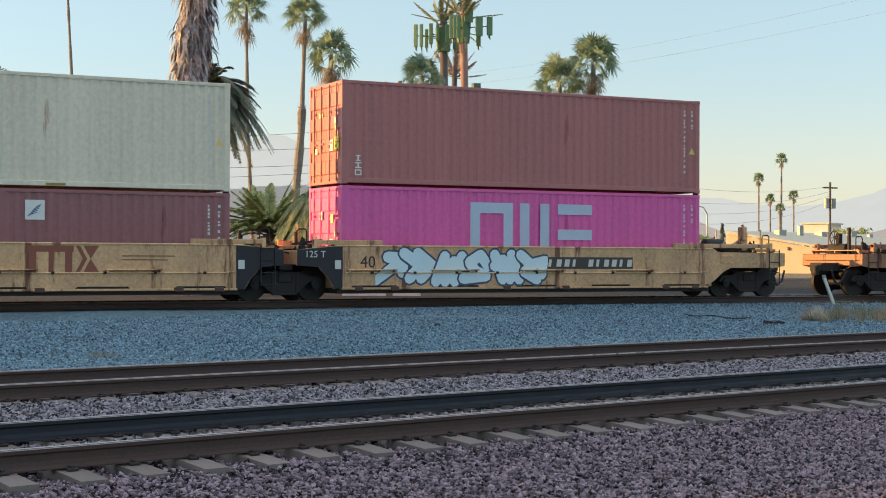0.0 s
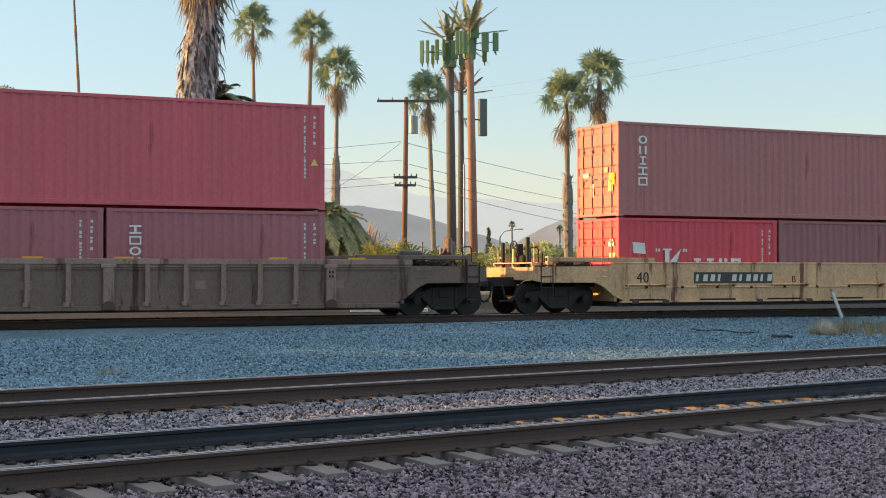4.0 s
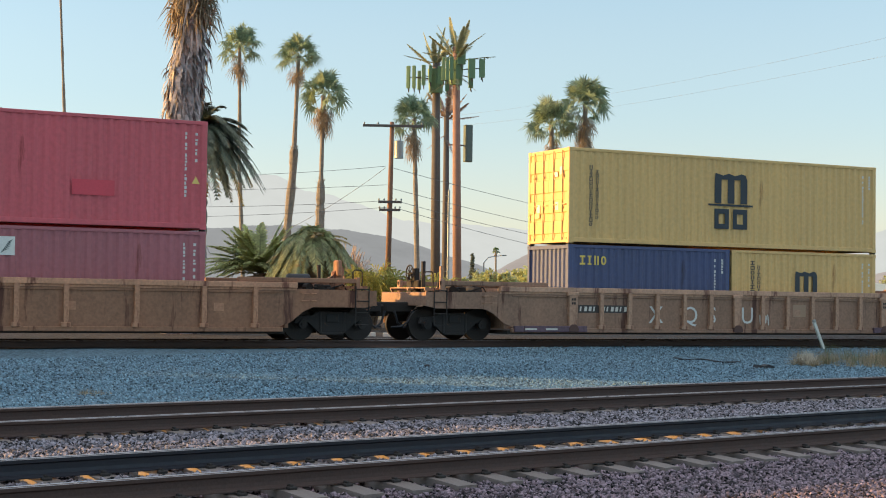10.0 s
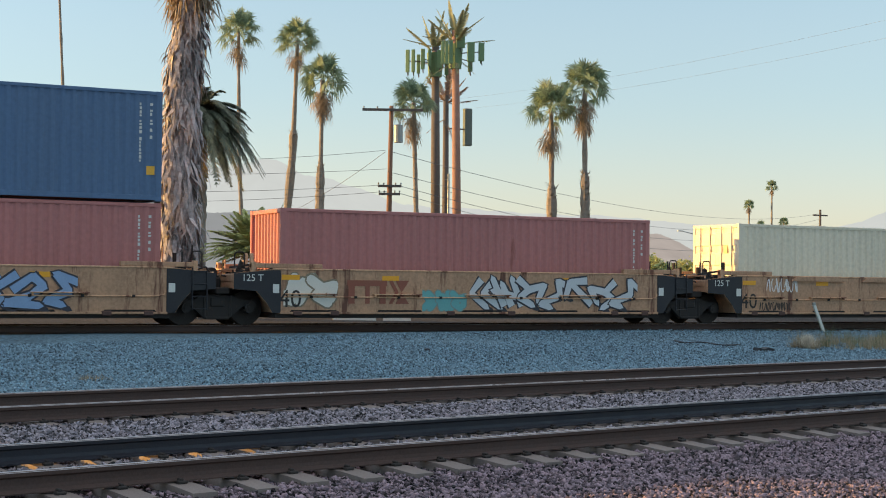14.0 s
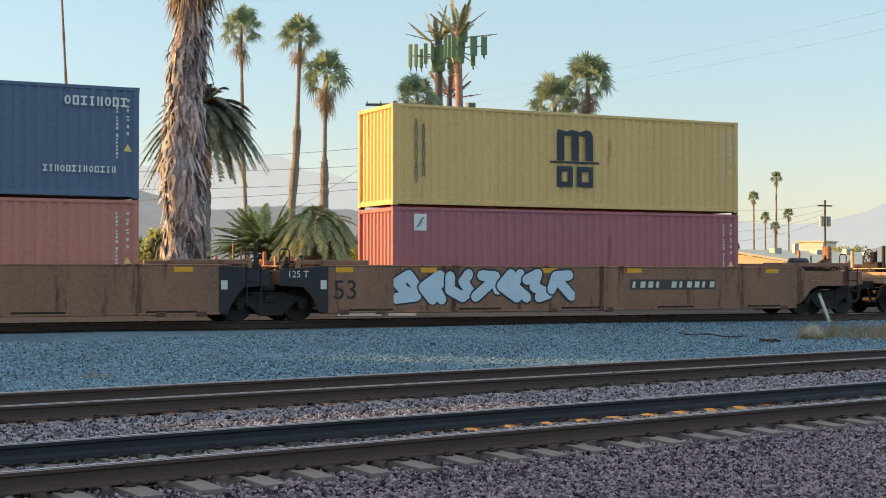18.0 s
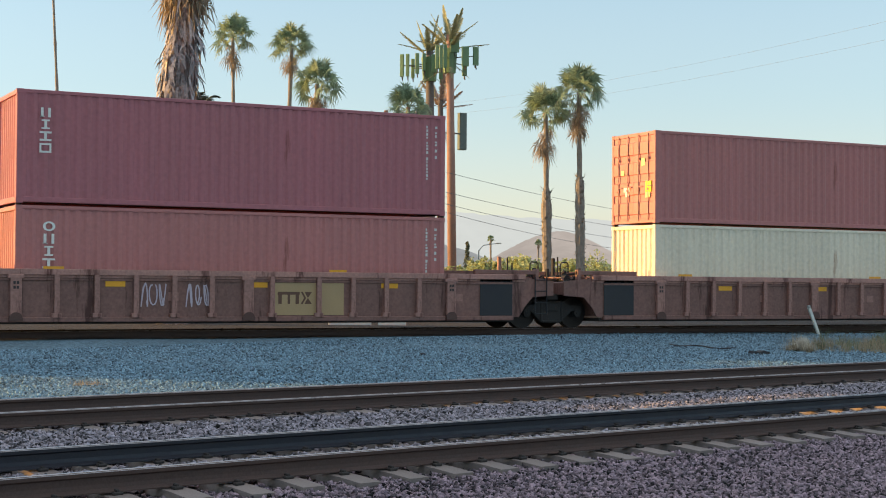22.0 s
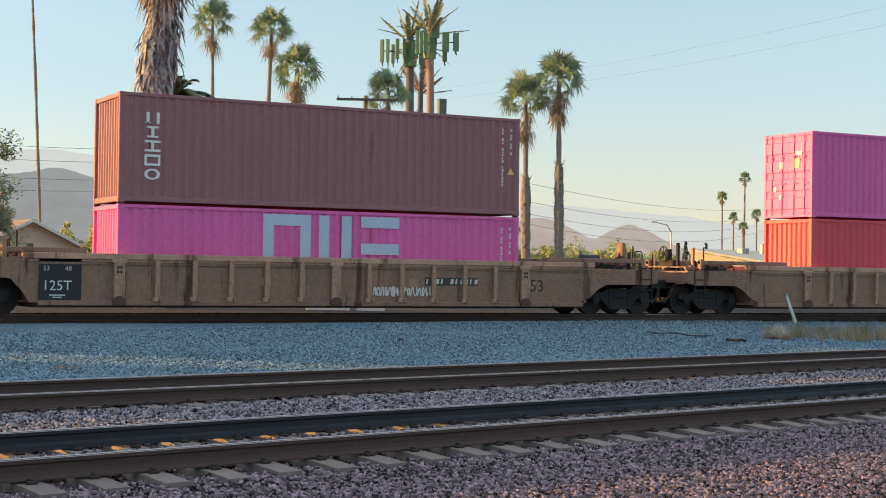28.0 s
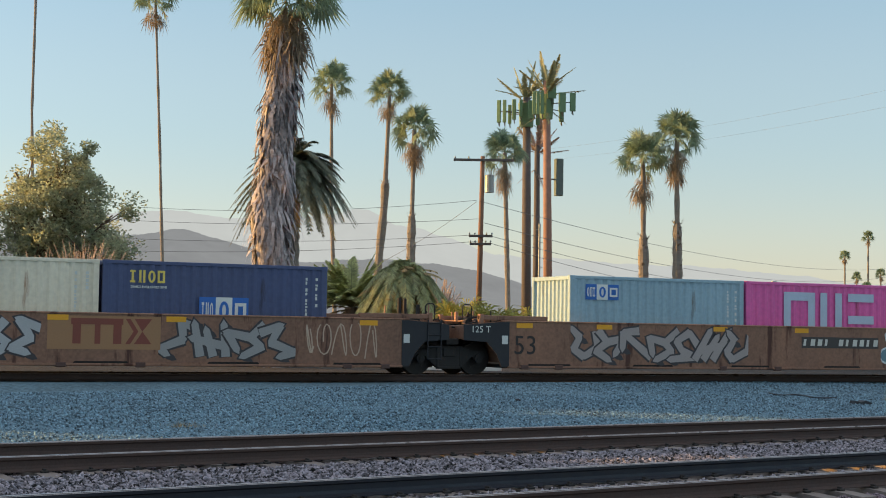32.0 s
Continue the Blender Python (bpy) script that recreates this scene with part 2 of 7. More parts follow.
def ground_material():
    m = material("ground", lin(130, 124, 120), 0.95, 0, 0.25, 0.12, 1.5)
    nt = m.node_tree
    N, L = nt.nodes, nt.links
    b = N["Principled BSDF"]
    tc = N.new("ShaderNodeTexCoord")
    vo = N.new("ShaderNodeTexVoronoi")
    vo.inputs["Scale"].default_value = 16.0
    L.new(tc.outputs["Object"], vo.inputs[0])
    sep = N.new("ShaderNodeSeparateColor")
    L.new(vo.outputs["Color"], sep.inputs[0])
    big = N.new("ShaderNodeTexNoise")
    big.inputs["Scale"].default_value, big.inputs["Detail"].default_value = 0.35, 6
    L.new(tc.outputs["Object"], big.inputs[0])
    # the bluish ballast lies beyond the far track, purplish gravel before it, dry earth beyond the train
    xyz = N.new("ShaderNodeSeparateXYZ")
    L.new(tc.outputs["Object"], xyz.inputs[0])
    ma = N.new("ShaderNodeMath")
    ma.operation = "MULTIPLY_ADD"
    L.new(xyz.outputs[0], ma.inputs[0])
    ma.inputs[1].default_value = -SLOPE
    L.new(xyz.outputs[1], ma.inputs[2])

    def step(src, a, z):
        r = N.new("ShaderNodeMapRange")
        r.inputs[1].default_value, r.inputs[2].default_value = a, z
        L.new(src, r.inputs[0])
        return r.outputs[0]

    def mix(f, a, c):
        x = N.new("ShaderNodeMix")
        x.data_type = "RGBA"
        L.new(f, x.inputs[0])
        for i, s in ((6, a), (7, c)):
            if isinstance(s, tuple):
                x.inputs[i].default_value = s
            else:
                L.new(s, x.inputs[i])
        return x.outputs[2]
    # the near bed is painted dark for the shade in the gaps between stones
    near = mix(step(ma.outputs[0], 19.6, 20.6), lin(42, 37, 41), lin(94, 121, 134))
    # brown earth, darkened for shade, from the train's track to the dry earth
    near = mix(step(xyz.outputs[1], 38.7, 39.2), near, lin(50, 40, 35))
    edge = N.new("ShaderNodeMath")
    edge.operation = "MULTIPLY_ADD"
    L.new(big.outputs[0], edge.inputs[0])
    edge.inputs[1].default_value = 4.0
    L.new(xyz.outputs[1], edge.inputs[2])
    col = mix(step(edge.outputs[0], 84.0, 92.0), near, lin(140, 120, 92))
    stone = N.new("ShaderNodeMapRange")
    stone.inputs[3].default_value, stone.inputs[4].default_value = 0.55, 1.35
    L.new(sep.outputs[0], stone.inputs[0])
    patch = N.new("ShaderNodeMapRange")
    patch.inputs[1].default_value, patch.inputs[2].default_value = 0.3, 0.7
    patch.inputs[3].default_value, patch.inputs[4].default_value = 0.85, 1.15
    L.new(big.outputs[0], patch.inputs[0])
    k = N.new("ShaderNodeMath")
    k.operation = "MULTIPLY"
    L.new(stone.outputs[0], k.inputs[0])
    L.new(patch.outputs[0], k.inputs[1])
    mm = N.new("ShaderNodeMix")
    mm.data_type, mm.blend_type = "RGBA", "MULTIPLY"
    mm.inputs[0].default_value = 1.0
    L.new(col, mm.inputs[6])
    L.new(k.outputs[0], mm.inputs[7])
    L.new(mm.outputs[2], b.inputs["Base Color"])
    bp = N.new("ShaderNodeBump")
    bp.inputs["Strength"].default_value, bp.inputs["Distance"].default_value = 0.9, 0.04
    L.new(vo.outputs["Distance"], bp.inputs["Height"])
    L.new(bp.outputs[0], b.inputs["Normal"])
    return m


GROUND_Z = -0.33


def ground_base(x, y):
    """Height of the ballast by the distance from the tracks, for numbers or arrays."""
    d = y - SLOPE * x
    h = np.interp(d, [10.2, 11.4, 12.0, 12.6, 14.14, 15.0, 16.2, 17.5, 18.19, 19.73, 20.4, 21.4, 24.0, 28.0, 33.0],
                  [-0.87, -0.83, -0.775, -0.735, -0.66, -0.65, -0.665, -0.645, -0.64, -0.59, -0.585, -0.60, -0.55, -0.45, -0.33])
    h = h + np.interp(y, [35.5, 37.9, 42.4, 45.0], [0.0, 0.12, 0.12, 0.0])
    return h + np.interp(y, [48, 88], [0.0, 0.3])


def crib_depth(x, y):
    """How deep the bed lies under the tops of the stones along the near tracks."""
    return np.interp(y - SLOPE * x, [11.7, 12.1, 20.2, 20.8], [0.0, 0.06, 0.06, 0.0])


def ground_height(x, y):
    return float(ground_base(x, y) - crib_depth(x, y)) + 0.02 * noise.noise((x * 0.35, y * 0.35, 0)) * (1 if y < 60 else 0)


def build_ground():
    xs = [-3000, -1200, -500, -200, -90] + [-50 + 1.5 * i for i in range(100)] + [150, 300, 700, 1500, 3500]
    ys = [-600, -120, -30, -10, 0, 3] + [5 + 0.4 * i for i in range(50)] + [25 + 1.0 * i for i in range(46)] + [80, 110, 170, 300, 600, 1200, 2200, 4200]
    v = [(x, y, ground_height(x, y)) for y in ys for x in xs]
    n = len(xs)
    f = [(j * n + i, j * n + i + 1, (j + 1) * n + i + 1, (j + 1) * n + i) for j in range(len(ys) - 1) for i in range(n - 1)]
    me = bpy.data.meshes.new("ground")
    me.from_pydata(v, [], f)
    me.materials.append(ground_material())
    me.polygons.foreach_set("use_smooth", [True] * len(f))
    tagged(new("ground", me), "grey crushed-stone railway yard and dry earth", "ground", kind="structure")


def rail_outline():
    """Half profile mirrored: foot, web and head; the head's top at z = 0."""
    half = [(0.0755, -0.19), (0.0755, -0.178), (0.02, -0.155), (0.009, -0.12), (0.009, -0.06), (0.036, -0.042), (0.0375, -0.012), (0.028, 0.0)]
    return [(y, z) for y, z in half] + [(-y, z) for y, z in reversed(half)]


def rail_part(parent, x0, x1, y, side=None):
    g = Geo().prism(rail_outline(), x0, x1, "x")
    ob = part("rail", g, side or RAIL_SIDE, parent, "rusty steel rail with a bright worn head", (0, y, 0))
    arc = [(0.0365 * math.cos(a), -0.012 + 0.0155 * math.sin(a)) for a in [math.pi * k / 10 for k in range(11)]]
    part("rail_head", Geo().prism(arc, x0, x1, "x").mesh("rail_head", None, True), RAIL_TOP, ob, "polished running surface")


def build_track(name, x0, x1, y, z, turn, tie_mat, spacing, tie_label, shown, bank=0.0):
    root = thing(name, "straight railway track of two steel rails on " + tie_label, "railway track", kind="structure")
    root.matrix_world = pose(0, y, z, bank, 0, math.degrees(turn))
    for o in (-0.7525, 0.7525):
        rail_part(root, x0, x1, o, RAIL_BLUE if o > 0 and "near" in name else None)
    n = int((x1 - x0) / spacing)
    tie = stored((name, "tie"), lambda: Geo().prism([(-1.3, -0.45), (1.3, -0.45), (1.3, -0.215), (0.95, -0.203), (0.5, -0.205), (0.3, -0.245), (-0.3, -0.245), (-0.5, -0.205), (-0.95, -0.203), (-1.3, -0.215)], -0.125, 0.125, "x").mesh("tie"))
    clip = stored("clip", lambda: Geo().box(-0.05, 0.05, -0.14, -0.075, -0.205, -0.175, 0.008).box(-0.02, 0.02, -0.12, -0.05, -0.185, -0.155, 0.008).mesh("rail_clip"))
    for i in range(n):
        x = x0 + (i + 0.5) * spacing + random.uniform(-0.02, 0.02)
        t = part("tie", tie, tie_mat, root, "", (x, random.uniform(-0.03, 0.03), random.uniform(-0.012, 0.006)), random.uniform(-0.015, 0.015))
        if shown[0] < x < shown[1]:
            for o in (-0.7525, 0.7525):
                part("rail_clip", clip, STEEL_DARK, t, "", (0, o, 0))
    return root


def stone_meshes(kinds=9):
    """Six corners of a broken stone, in pairs along its three axes."""
    out = []
    for k in range(kinds):
        pts = []
        for axis in range(3):
            for s in (-1, 1):
                p = [random.uniform(-0.45, 0.45) for _ in range(3)]
                p[axis] = s * random.uniform(0.6, 1.1) * (0.8 if axis == 2 else 1.0)
                pts.append(p)
        out.append(np.array(pts))
    return out


def scatter_stones(name, spots, size, mat, label):
    """Many broken stones as one sheet of stuff; spots is an array of x, y, z."""
    kinds = np.array(stone_meshes())
    n = len(spots)
    rng = np.random.default_rng(5)
    base = kinds[rng.integers(0, len(kinds), n)] * (size * rng.uniform(0.55, 1.4, (n, 1, 1))) * 0.5
    a, b, c = rng.uniform(0, 6.283, (3, n))
    ca, sa, cb, sb = np.cos(a), np.sin(a), np.cos(b), np.sin(b)
    x = base[:, :, 0] * ca[:, None] - base[:, :, 1] * sa[:, None]
    y = base[:, :, 0] * sa[:, None] + base[:, :, 1] * ca[:, None]
    z = base[:, :, 2]
    y2 = y * cb[:, None] - z * sb[:, None]
    z2 = y * sb[:, None] + z * cb[:, None]
    v = np.stack([x, y2, z2], -1) + spots[:, None, :]
    q = np.array([(0, 2, 4), (2, 1, 4), (1, 3, 4), (3, 0, 4), (2, 0, 5), (1, 2, 5), (3, 1, 5), (0, 3, 5)])[:, ::-1]
    f = (q[None] + 6 * np.arange(n)[:, None, None]).reshape(-1)
    me = bpy.data.meshes.new(name)
    me.vertices.add(6 * n)
    me.vertices.foreach_set("co", v.reshape(-1).astype(np.float32))
    me.loops.add(24 * n)
    me.loops.foreach_set("vertex_index", f.astype(np.int32))
    me.polygons.add(8 * n)
    me.polygons.foreach_set("loop_start", np.arange(0, 24 * n, 3, dtype=np.int32))
    me.update(calc_edges=True)
    me.validate()
    me.materials.append(mat)
    return tagged(new(name, me), label, "gravel", kind="stuff")


def band(count, d0, d1, x0, x1, z, seed):
    """Spots in a strip that runs with the near tracks, inside the wedge that the camera looks into; d is y at x = 0.
    The tops of the ties stay bare near the rails, and the gravel between them lies a little lower."""
    rng = np.random.default_rng(seed)
    x = rng.uniform(x0, x1, count)
    d = rng.uniform(d0, d1, count)
    y = d + SLOPE * x
    az, far = np.degrees(np.arctan2(x, y)), np.hypot(x, y)
    keep = (az > 5) & (az < 47) & (far > 11.2)
    h = ground_base(x, y) + z + rng.uniform(-0.012, 0.022, count)
    for ty, tz, bank in (NEAR, FAR):
        s = (x * math.cos(ALONG) + (y - ty - 0.77) * math.sin(ALONG) + 12) % 0.61
        o = -x * math.sin(ALONG) + (y - ty - 0.77) * math.cos(ALONG)
        bare = np.where(o < 0, 1.3 if ty < 15 else 1.22, 1.0)
        o = np.abs(o)
        reach = bare + 0.10 * np.sin(x * 3.1 + ty) + rng.normal(0, 0.09, count)
        keep &= ~((np.abs(s - 0.305) < 0.15) & (o < reach) & (o > 0.45))
        h = h - np.where((o < 1.02) & (o > 0.52), 0.055, np.where(o < 0.5, -0.02, 0.0))
    return np.stack([x, y, h], -1)[keep]


build_ground()
build_track("railway_track_near", -12, 60, NEAR[0] + 0.77, NEAR[1], ALONG, TIE, 0.61, "pale concrete ties", (-5, 40), NEAR[2])
build_track("railway_track_far", -12, 90, FAR[0] + 0.77, FAR[1], ALONG, TIE, 0.61, "pale concrete ties", (-5, 40), FAR[2])
build_track("railway_track_train", -30, 150, TRAIN_Y, 0.0, 0.0, TIE_WOOD, 0.55, "dark wooden ties", (0, 0))
scatter_stones("gravel_shoulder", band(170000, 6.35, 12.85, 0, 18.6, 0.0, 1), 0.062, GRAVEL, "purplish grey crushed stone before the near track")
scatter_stones("gravel_between_tracks", band(200000, 12.85, 21.2, 0.7, 29, 0.004, 2), 0.068, GRAVEL_MID, "grey crushed stone between the near tracks")
scatter_stones("gravel_yard", band(120000, 21.2, 34, 1, 46, 0.0, 3), 0.052, GRAVEL_BLUE, "bluish grey crushed stone before the train")

# ---- the train ----
TRAIN = []      # things of the train: thing, its place along the train, y, z
WHEELS = []     # wheelsets: part, its place along the train, its place in its bogie


def run(t):
    """How far the train has come along its track after t seconds."""
    return 17.64594 * t + 0.00978516 * t * t


def ride(ob, u, y, z):
    TRAIN.append((ob, u, y, z))


def side_sheet(length, height):
    """A corrugated steel side wall, pressed in trapezoids, facing -y."""
    def make():
        g = Geo()
        n = int(round((length - 0.3) / 0.278))
        p = (length - 0.3) / n
        x, pts = -length / 2 + 0.15, []
        for i in range(n):
            pts += [(x, 0.0), (x + p * 0.27, 0.0), (x + p * 0.5, 0.036), (x + p * 0.77, 0.036)]
            x += p
        pts.append((x, 0.0))
        z0, z1 = 0.16, height - 0.09
        v = [(a, b, z) for z in (z0, z1) for a, b in pts]
        k = len(pts)
        g.add(v, [(i, i + 1, i + 1 + k, i + k) for i in range(k - 1)])
        return g.mesh("side_panel")
    return stored(("side", length, height), make)


def end_sheet(height):
    def make():
        n, pts = 9, []
        p = 2.2 / n
        y = -1.1
        for i in range(n):
            pts += [(0.0, y), (0.0, y + p * 0.3), (0.045, y + p * 0.5), (0.045, y + p * 0.8)]
            y += p
        pts.append((0.0, 1.1))
        k = len(pts)
        v = [(a, b, z) for z in (0.16, height - 0.1) for a, b in pts]
        return Geo().add(v, [(i, i + 1, i + 1 + k, i + k) for i in range(k - 1)]).mesh("end_panel")
    return stored(("end", height), make)


def roof_sheet(length):
    def make():
        n = int(length / 0.42)
        p = (length - 0.3) / n
        x, pts = -length / 2 + 0.15, []
        for i in range(n):
            pts += [(x, 0.0), (x + p * 0.55, 0.0), (x + p * 0.7, 0.02), (x + p * 0.85, 0.02)]
            x += p
        pts.append((x, 0.0))
        k = len(pts)
        v = [(a, y, b) for y in (-1.16, 1.16) for a, b in pts]
        return Geo().add(v, [(i, i + 1, i + 1 + k, i + k) for i in range(k - 1)]).mesh("roof_panel")
    return stored(("roof", length), make)


def door_leaf(height):
    """One door of the pair, with three pressed bands."""
    def make():
        pts, h = [(0.02, height - 0.13), (0.02, 0.17), (-0.02, 0.17)], height - 0.3
        for k in range(4):
            z = 0.17 + h * (k + 0.18) / 4.1
            e = z + h / 4.1 * 0.66
            pts += [(-0.02, z), (-0.045, z + 0.03), (-0.045, e - 0.03), (-0.02, e)]
        pts.append((-0.02, height - 0.13))
        g = Geo().prism([(x, z) for x, z in pts], -0.555, 0.555, "y")
        return g.mesh("door")
    return stored(("door", height), make)


def stencils(length, height, seed):
    """The columns of small white bars that stand for the stencilled codes at the right-hand end."""
    def make():
        rng = random.Random(seed)
        g = Geo()
        for col, (x, n, w) in enumerate(((length / 2 - 0.62, 15, 0.06), (length / 2 - 0.34, 5 + seed % 3, 0.07))):
            z = height - 0.32
            for i in range(n):
                h = rng.choice((0.07, 0.085, 0.05))
                g.box(x, x + w * rng.uniform(0.7, 1.1), -0.004, 0.0, z - h, z)
                z -= h + rng.choice((0.025, 0.03, 0.03, 0.1))
        return g.mesh("stencil_column")
    return stored(("sten", length, height, seed % 4), make)


MARKS = {}
STEEL = {}    # the paint of each car's small gear


def mark(root, name, geo, col, label):
    key = tuple(col)
    if key not in MARKS:
        MARKS[key] = material("mark", lin(*col, 1.15), 0.55, 0, 0.1, 1.5, 30, 0, lin(col[0] * 0.7, col[1] * 0.7, col[2] * 0.7), 0.03)
    ob = part(name, geo, MARKS[key], root, label)
    if name in ("painted_mark", "notice_text"):
        tagged(ob, kind="stuff")
    return ob


def frame_shape(g, x0, x1, z0, z1, w, y0, y1):
    g.box(x0, x0 + w, y0, y1, z0, z1).box(x1 - w, x1, y0, y1, z0, z1)
    g.box(x0 + w, x1 - w, y0, y1, z0, z0 + w).box(x0 + w, x1 - w, y0, y1, z1 - w, z1)


def emblem(kind, x0, x1, z0, z1, y):
    """Plain shapes that stand where a company's emblem is painted."""
    g, ya, yb = Geo(), y - 0.006, y - 0.001
    w, h = x1 - x0, z1 - z0
    def block(k, a, b, c, d):
        """One plain shape of a painted word: strokes with slabs, rings and bars."""
        u, m, n, q = b - a, (a + b) / 2, (c + d) / 2, (d - c) / 6
        t = min(u * 0.3, q * 1.7)
        k %= 5
        if k == 0:          # a stroke with a slab at both ends
            g.box(m - t / 2, m + t / 2, ya, yb, c + q, d - q).box(a + u * 0.15, b - u * 0.15, ya, yb, c, c + q).box(a + u * 0.15, b - u * 0.15, ya, yb, d - q, d)
        elif k == 1:        # a ring
            ring = [(m + u * 0.5 * math.cos(v), n + (d - c) * 0.5 * math.sin(v)) for v in [math.pi * (j + 0.5) / 6 for j in range(12)]]
            hole = [(m + (u * 0.5 - t) * math.cos(v), n + ((d - c) * 0.5 - q) * math.sin(v)) for v in [math.pi * (j + 0.5) / 6 for j in range(12)]]
            for j in range(12):
                i = (j + 1) % 12
                g.prism([ring[j], ring[i], hole[i], hole[j]], ya, yb, "y")
        elif k == 2:        # a short stroke between two wide slabs
            g.box(a, b, ya, yb, c, c + q * 1.2).box(m - t / 2, m + t / 2, ya, yb, c + q * 1.2, d - q * 1.2).box(a, b, ya, yb, d - q * 1.2, d)
        elif k == 3:        # two strokes on short feet
            g.box(a + u * 0.08, a + u * 0.08 + t, ya, yb, c, d).box(b - u * 0.08 - t, b - u * 0.08, ya, yb, c, d).box(a, a + t + u * 0.16, ya, yb, c - q * 0.01, c + q * 0.5)
        else:               # a hollow box
            frame_shape(g, a, b, c, d, min(t, q * 1.2), ya, yb)
    k0 = int(abs(x0 * 7 + z0 * 3))
    if kind == "row":                     # a word of plain shapes
        n = max(3, int(round(w / (h * 0.85))))
        for i in range(n):
            block(k0 + i * 3, x0 + w * i / n, x0 + w * (i + 0.78) / n, z0, z1)
    elif kind in ("ring", "box"):     # one single shape
        block(1 if kind == "ring" else 4, x0, x1, z0, z1)
    elif kind == "column":                # plain shapes one under another
        n = max(3, int(round(h / (w * 0.95))))
        for i in range(n):
            b = z0 + h * i / n
            block(k0 + i * 3, x0, x1, b, b + h / n * 0.8)
    elif kind == "gate":                  # a long bar on two posts, a notched arrow pair beside it
        q, s = h * 0.24, w * 0.10
        g.box(x0, x0 + w * 0.64, ya, yb, z1 - q, z1)
        g.box(x0 + w * 0.02, x0 + w * 0.02 + s, ya, yb, z0, z1 - q).box(x0 + w * 0.52, x0 + w * 0.52 + s, ya, yb, z0, z1 - q).box(x0 + w * 0.29, x0 + w * 0.29 + s * 0.7, ya, yb, z0, z1 - q)
        m = z0 + h * 0.5
        g.prism([(x0 + w * 0.67, z1), (x0 + w * 0.73, z1), (x0 + w * 0.83, m), (x0 + w * 0.73, z0), (x0 + w * 0.67, z0), (x0 + w * 0.77, m)], ya, yb, "y")
        g.prism([(x0 + w * 0.78, z1), (x1, z1), (x0 + w * 0.88, m)], ya, yb, "y")
        g.prism([(x0 + w * 0.78, z0), (x1, z0), (x0 + w * 0.88, m)], ya, yb, "y")
    elif kind == "frames":                # a hollow square, two uprights with a brace, a stack of bars
        s = w * 0.075
        frame_shape(g, x0, x0 + w * 0.34, z0, z1, s, ya, yb)
        g.box(x0 + w * 0.40, x0 + w * 0.40 + s, ya, yb, z0, z1).box(x0 + w * 0.64 - s, x0 + w * 0.64, ya, yb, z0, z1)
        for k in range(3):
            b = z0 + (h - s) * k / 2
            g.box(x0 + w * 0.71, x1, ya, yb, b, b + s)
    elif kind == "big_small":             # one tall shape and four smaller ones on a base line
        a, b, m = x0 + w * 0.08, x0 + w * 0.29, (z0 + z1) / 2
        g.box(a + w * 0.025, a + w * 0.075, ya, yb, z0 + h * 0.07, z1 - h * 0.07).box(a, a + w * 0.1, ya, yb, z0, z0 + h * 0.07).box(a, a + w * 0.1, ya, yb, z1 - h * 0.07, z1)
        g.prism([(a + w * 0.085, m), (b, z1), (b - w * 0.05, m), (b, z0)], ya, yb, "y")
        for q in (x0, x0 + w * 0.31):
            g.box(q, q + w * 0.018, ya, yb, z1 - h * 0.12, z1).box(q + w * 0.03, q + w * 0.048, ya, yb, z1 - h * 0.12, z1)
        for k in range(4):
            a = x0 + w * (0.42 + 0.15 * k)
            block((0, 0, 3, 4)[k], a, a + w * 0.115, z0, z0 + h * 0.62)
    elif kind == "arch":                  # an arch over a thin line and two blocks
        m = z0 + h * 0.46
        for k in range(3):
            a = x0 + w * (0.14 + 0.29 * k)
            g.box(a, a + w * 0.15, ya, yb, m, z1 - h * 0.11)
        g.prism([(x0 + w * 0.14, z1 - h * 0.11), (x0 + w * 0.87, z1 - h * 0.11), (x0 + w * 0.83, z1 - h * 0.02), (x0 + w * 0.74, z1), (x0 + w * 0.6, z1 - h * 0.04), (x0 + w * 0.45, z1), (x0 + w * 0.33, z1 - h * 0.04), (x0 + w * 0.16, z1)], ya, yb, "y")
        g.box(x0, x1, ya, yb, m - h * 0.05, m - h * 0.015)
        for a in (x0 + w * 0.14, x0 + w * 0.55):
            frame_shape(g, a, a + w * 0.32, z0, m - h * 0.1, w * 0.09, ya, yb)
    elif kind == "wing":                  # swept feather bars
        for k in range(5):
            a, b = x0 + w * 0.13 * k, z0 + h * 0.16 * k
            g.prism([(a, b), (a + w * 0.35, b + h * 0.18), (x1 - w * 0.06 * (4 - k), b + h * 0.32), (a + w * 0.4, b + h * 0.26), (a + w * 0.1, b + h * 0.12)], ya, yb, "y")
    elif kind == "globe":                 # a tilted oval band round a square of four panes
        cx, cz = (x0 + x1) / 2, (z0 + z1) / 2
        ring = [(cx + w * 0.55 * math.cos(a) * 0.85 + h * 0.2 * math.sin(a), cz + h * 0.5 * math.sin(a) * 0.75 + w * 0.3 * math.cos(a)) for a in [2 * math.pi * k / 20 for k in range(20)]]
        g.prism(ring, ya + 0.003, yb, "y")
    elif kind == "flag":
        g.prism([(x0, z0), (x1, z0 - h * 0.1), (x1 - w * 0.08, z1 - h * 0.08), (x0 - w * 0.04, z1)], ya, yb, "y")
    elif kind == "stripes":               # two slanting stripes and a word of blocks
        for k in range(3):
            b = z0 + h * 0.33 * k
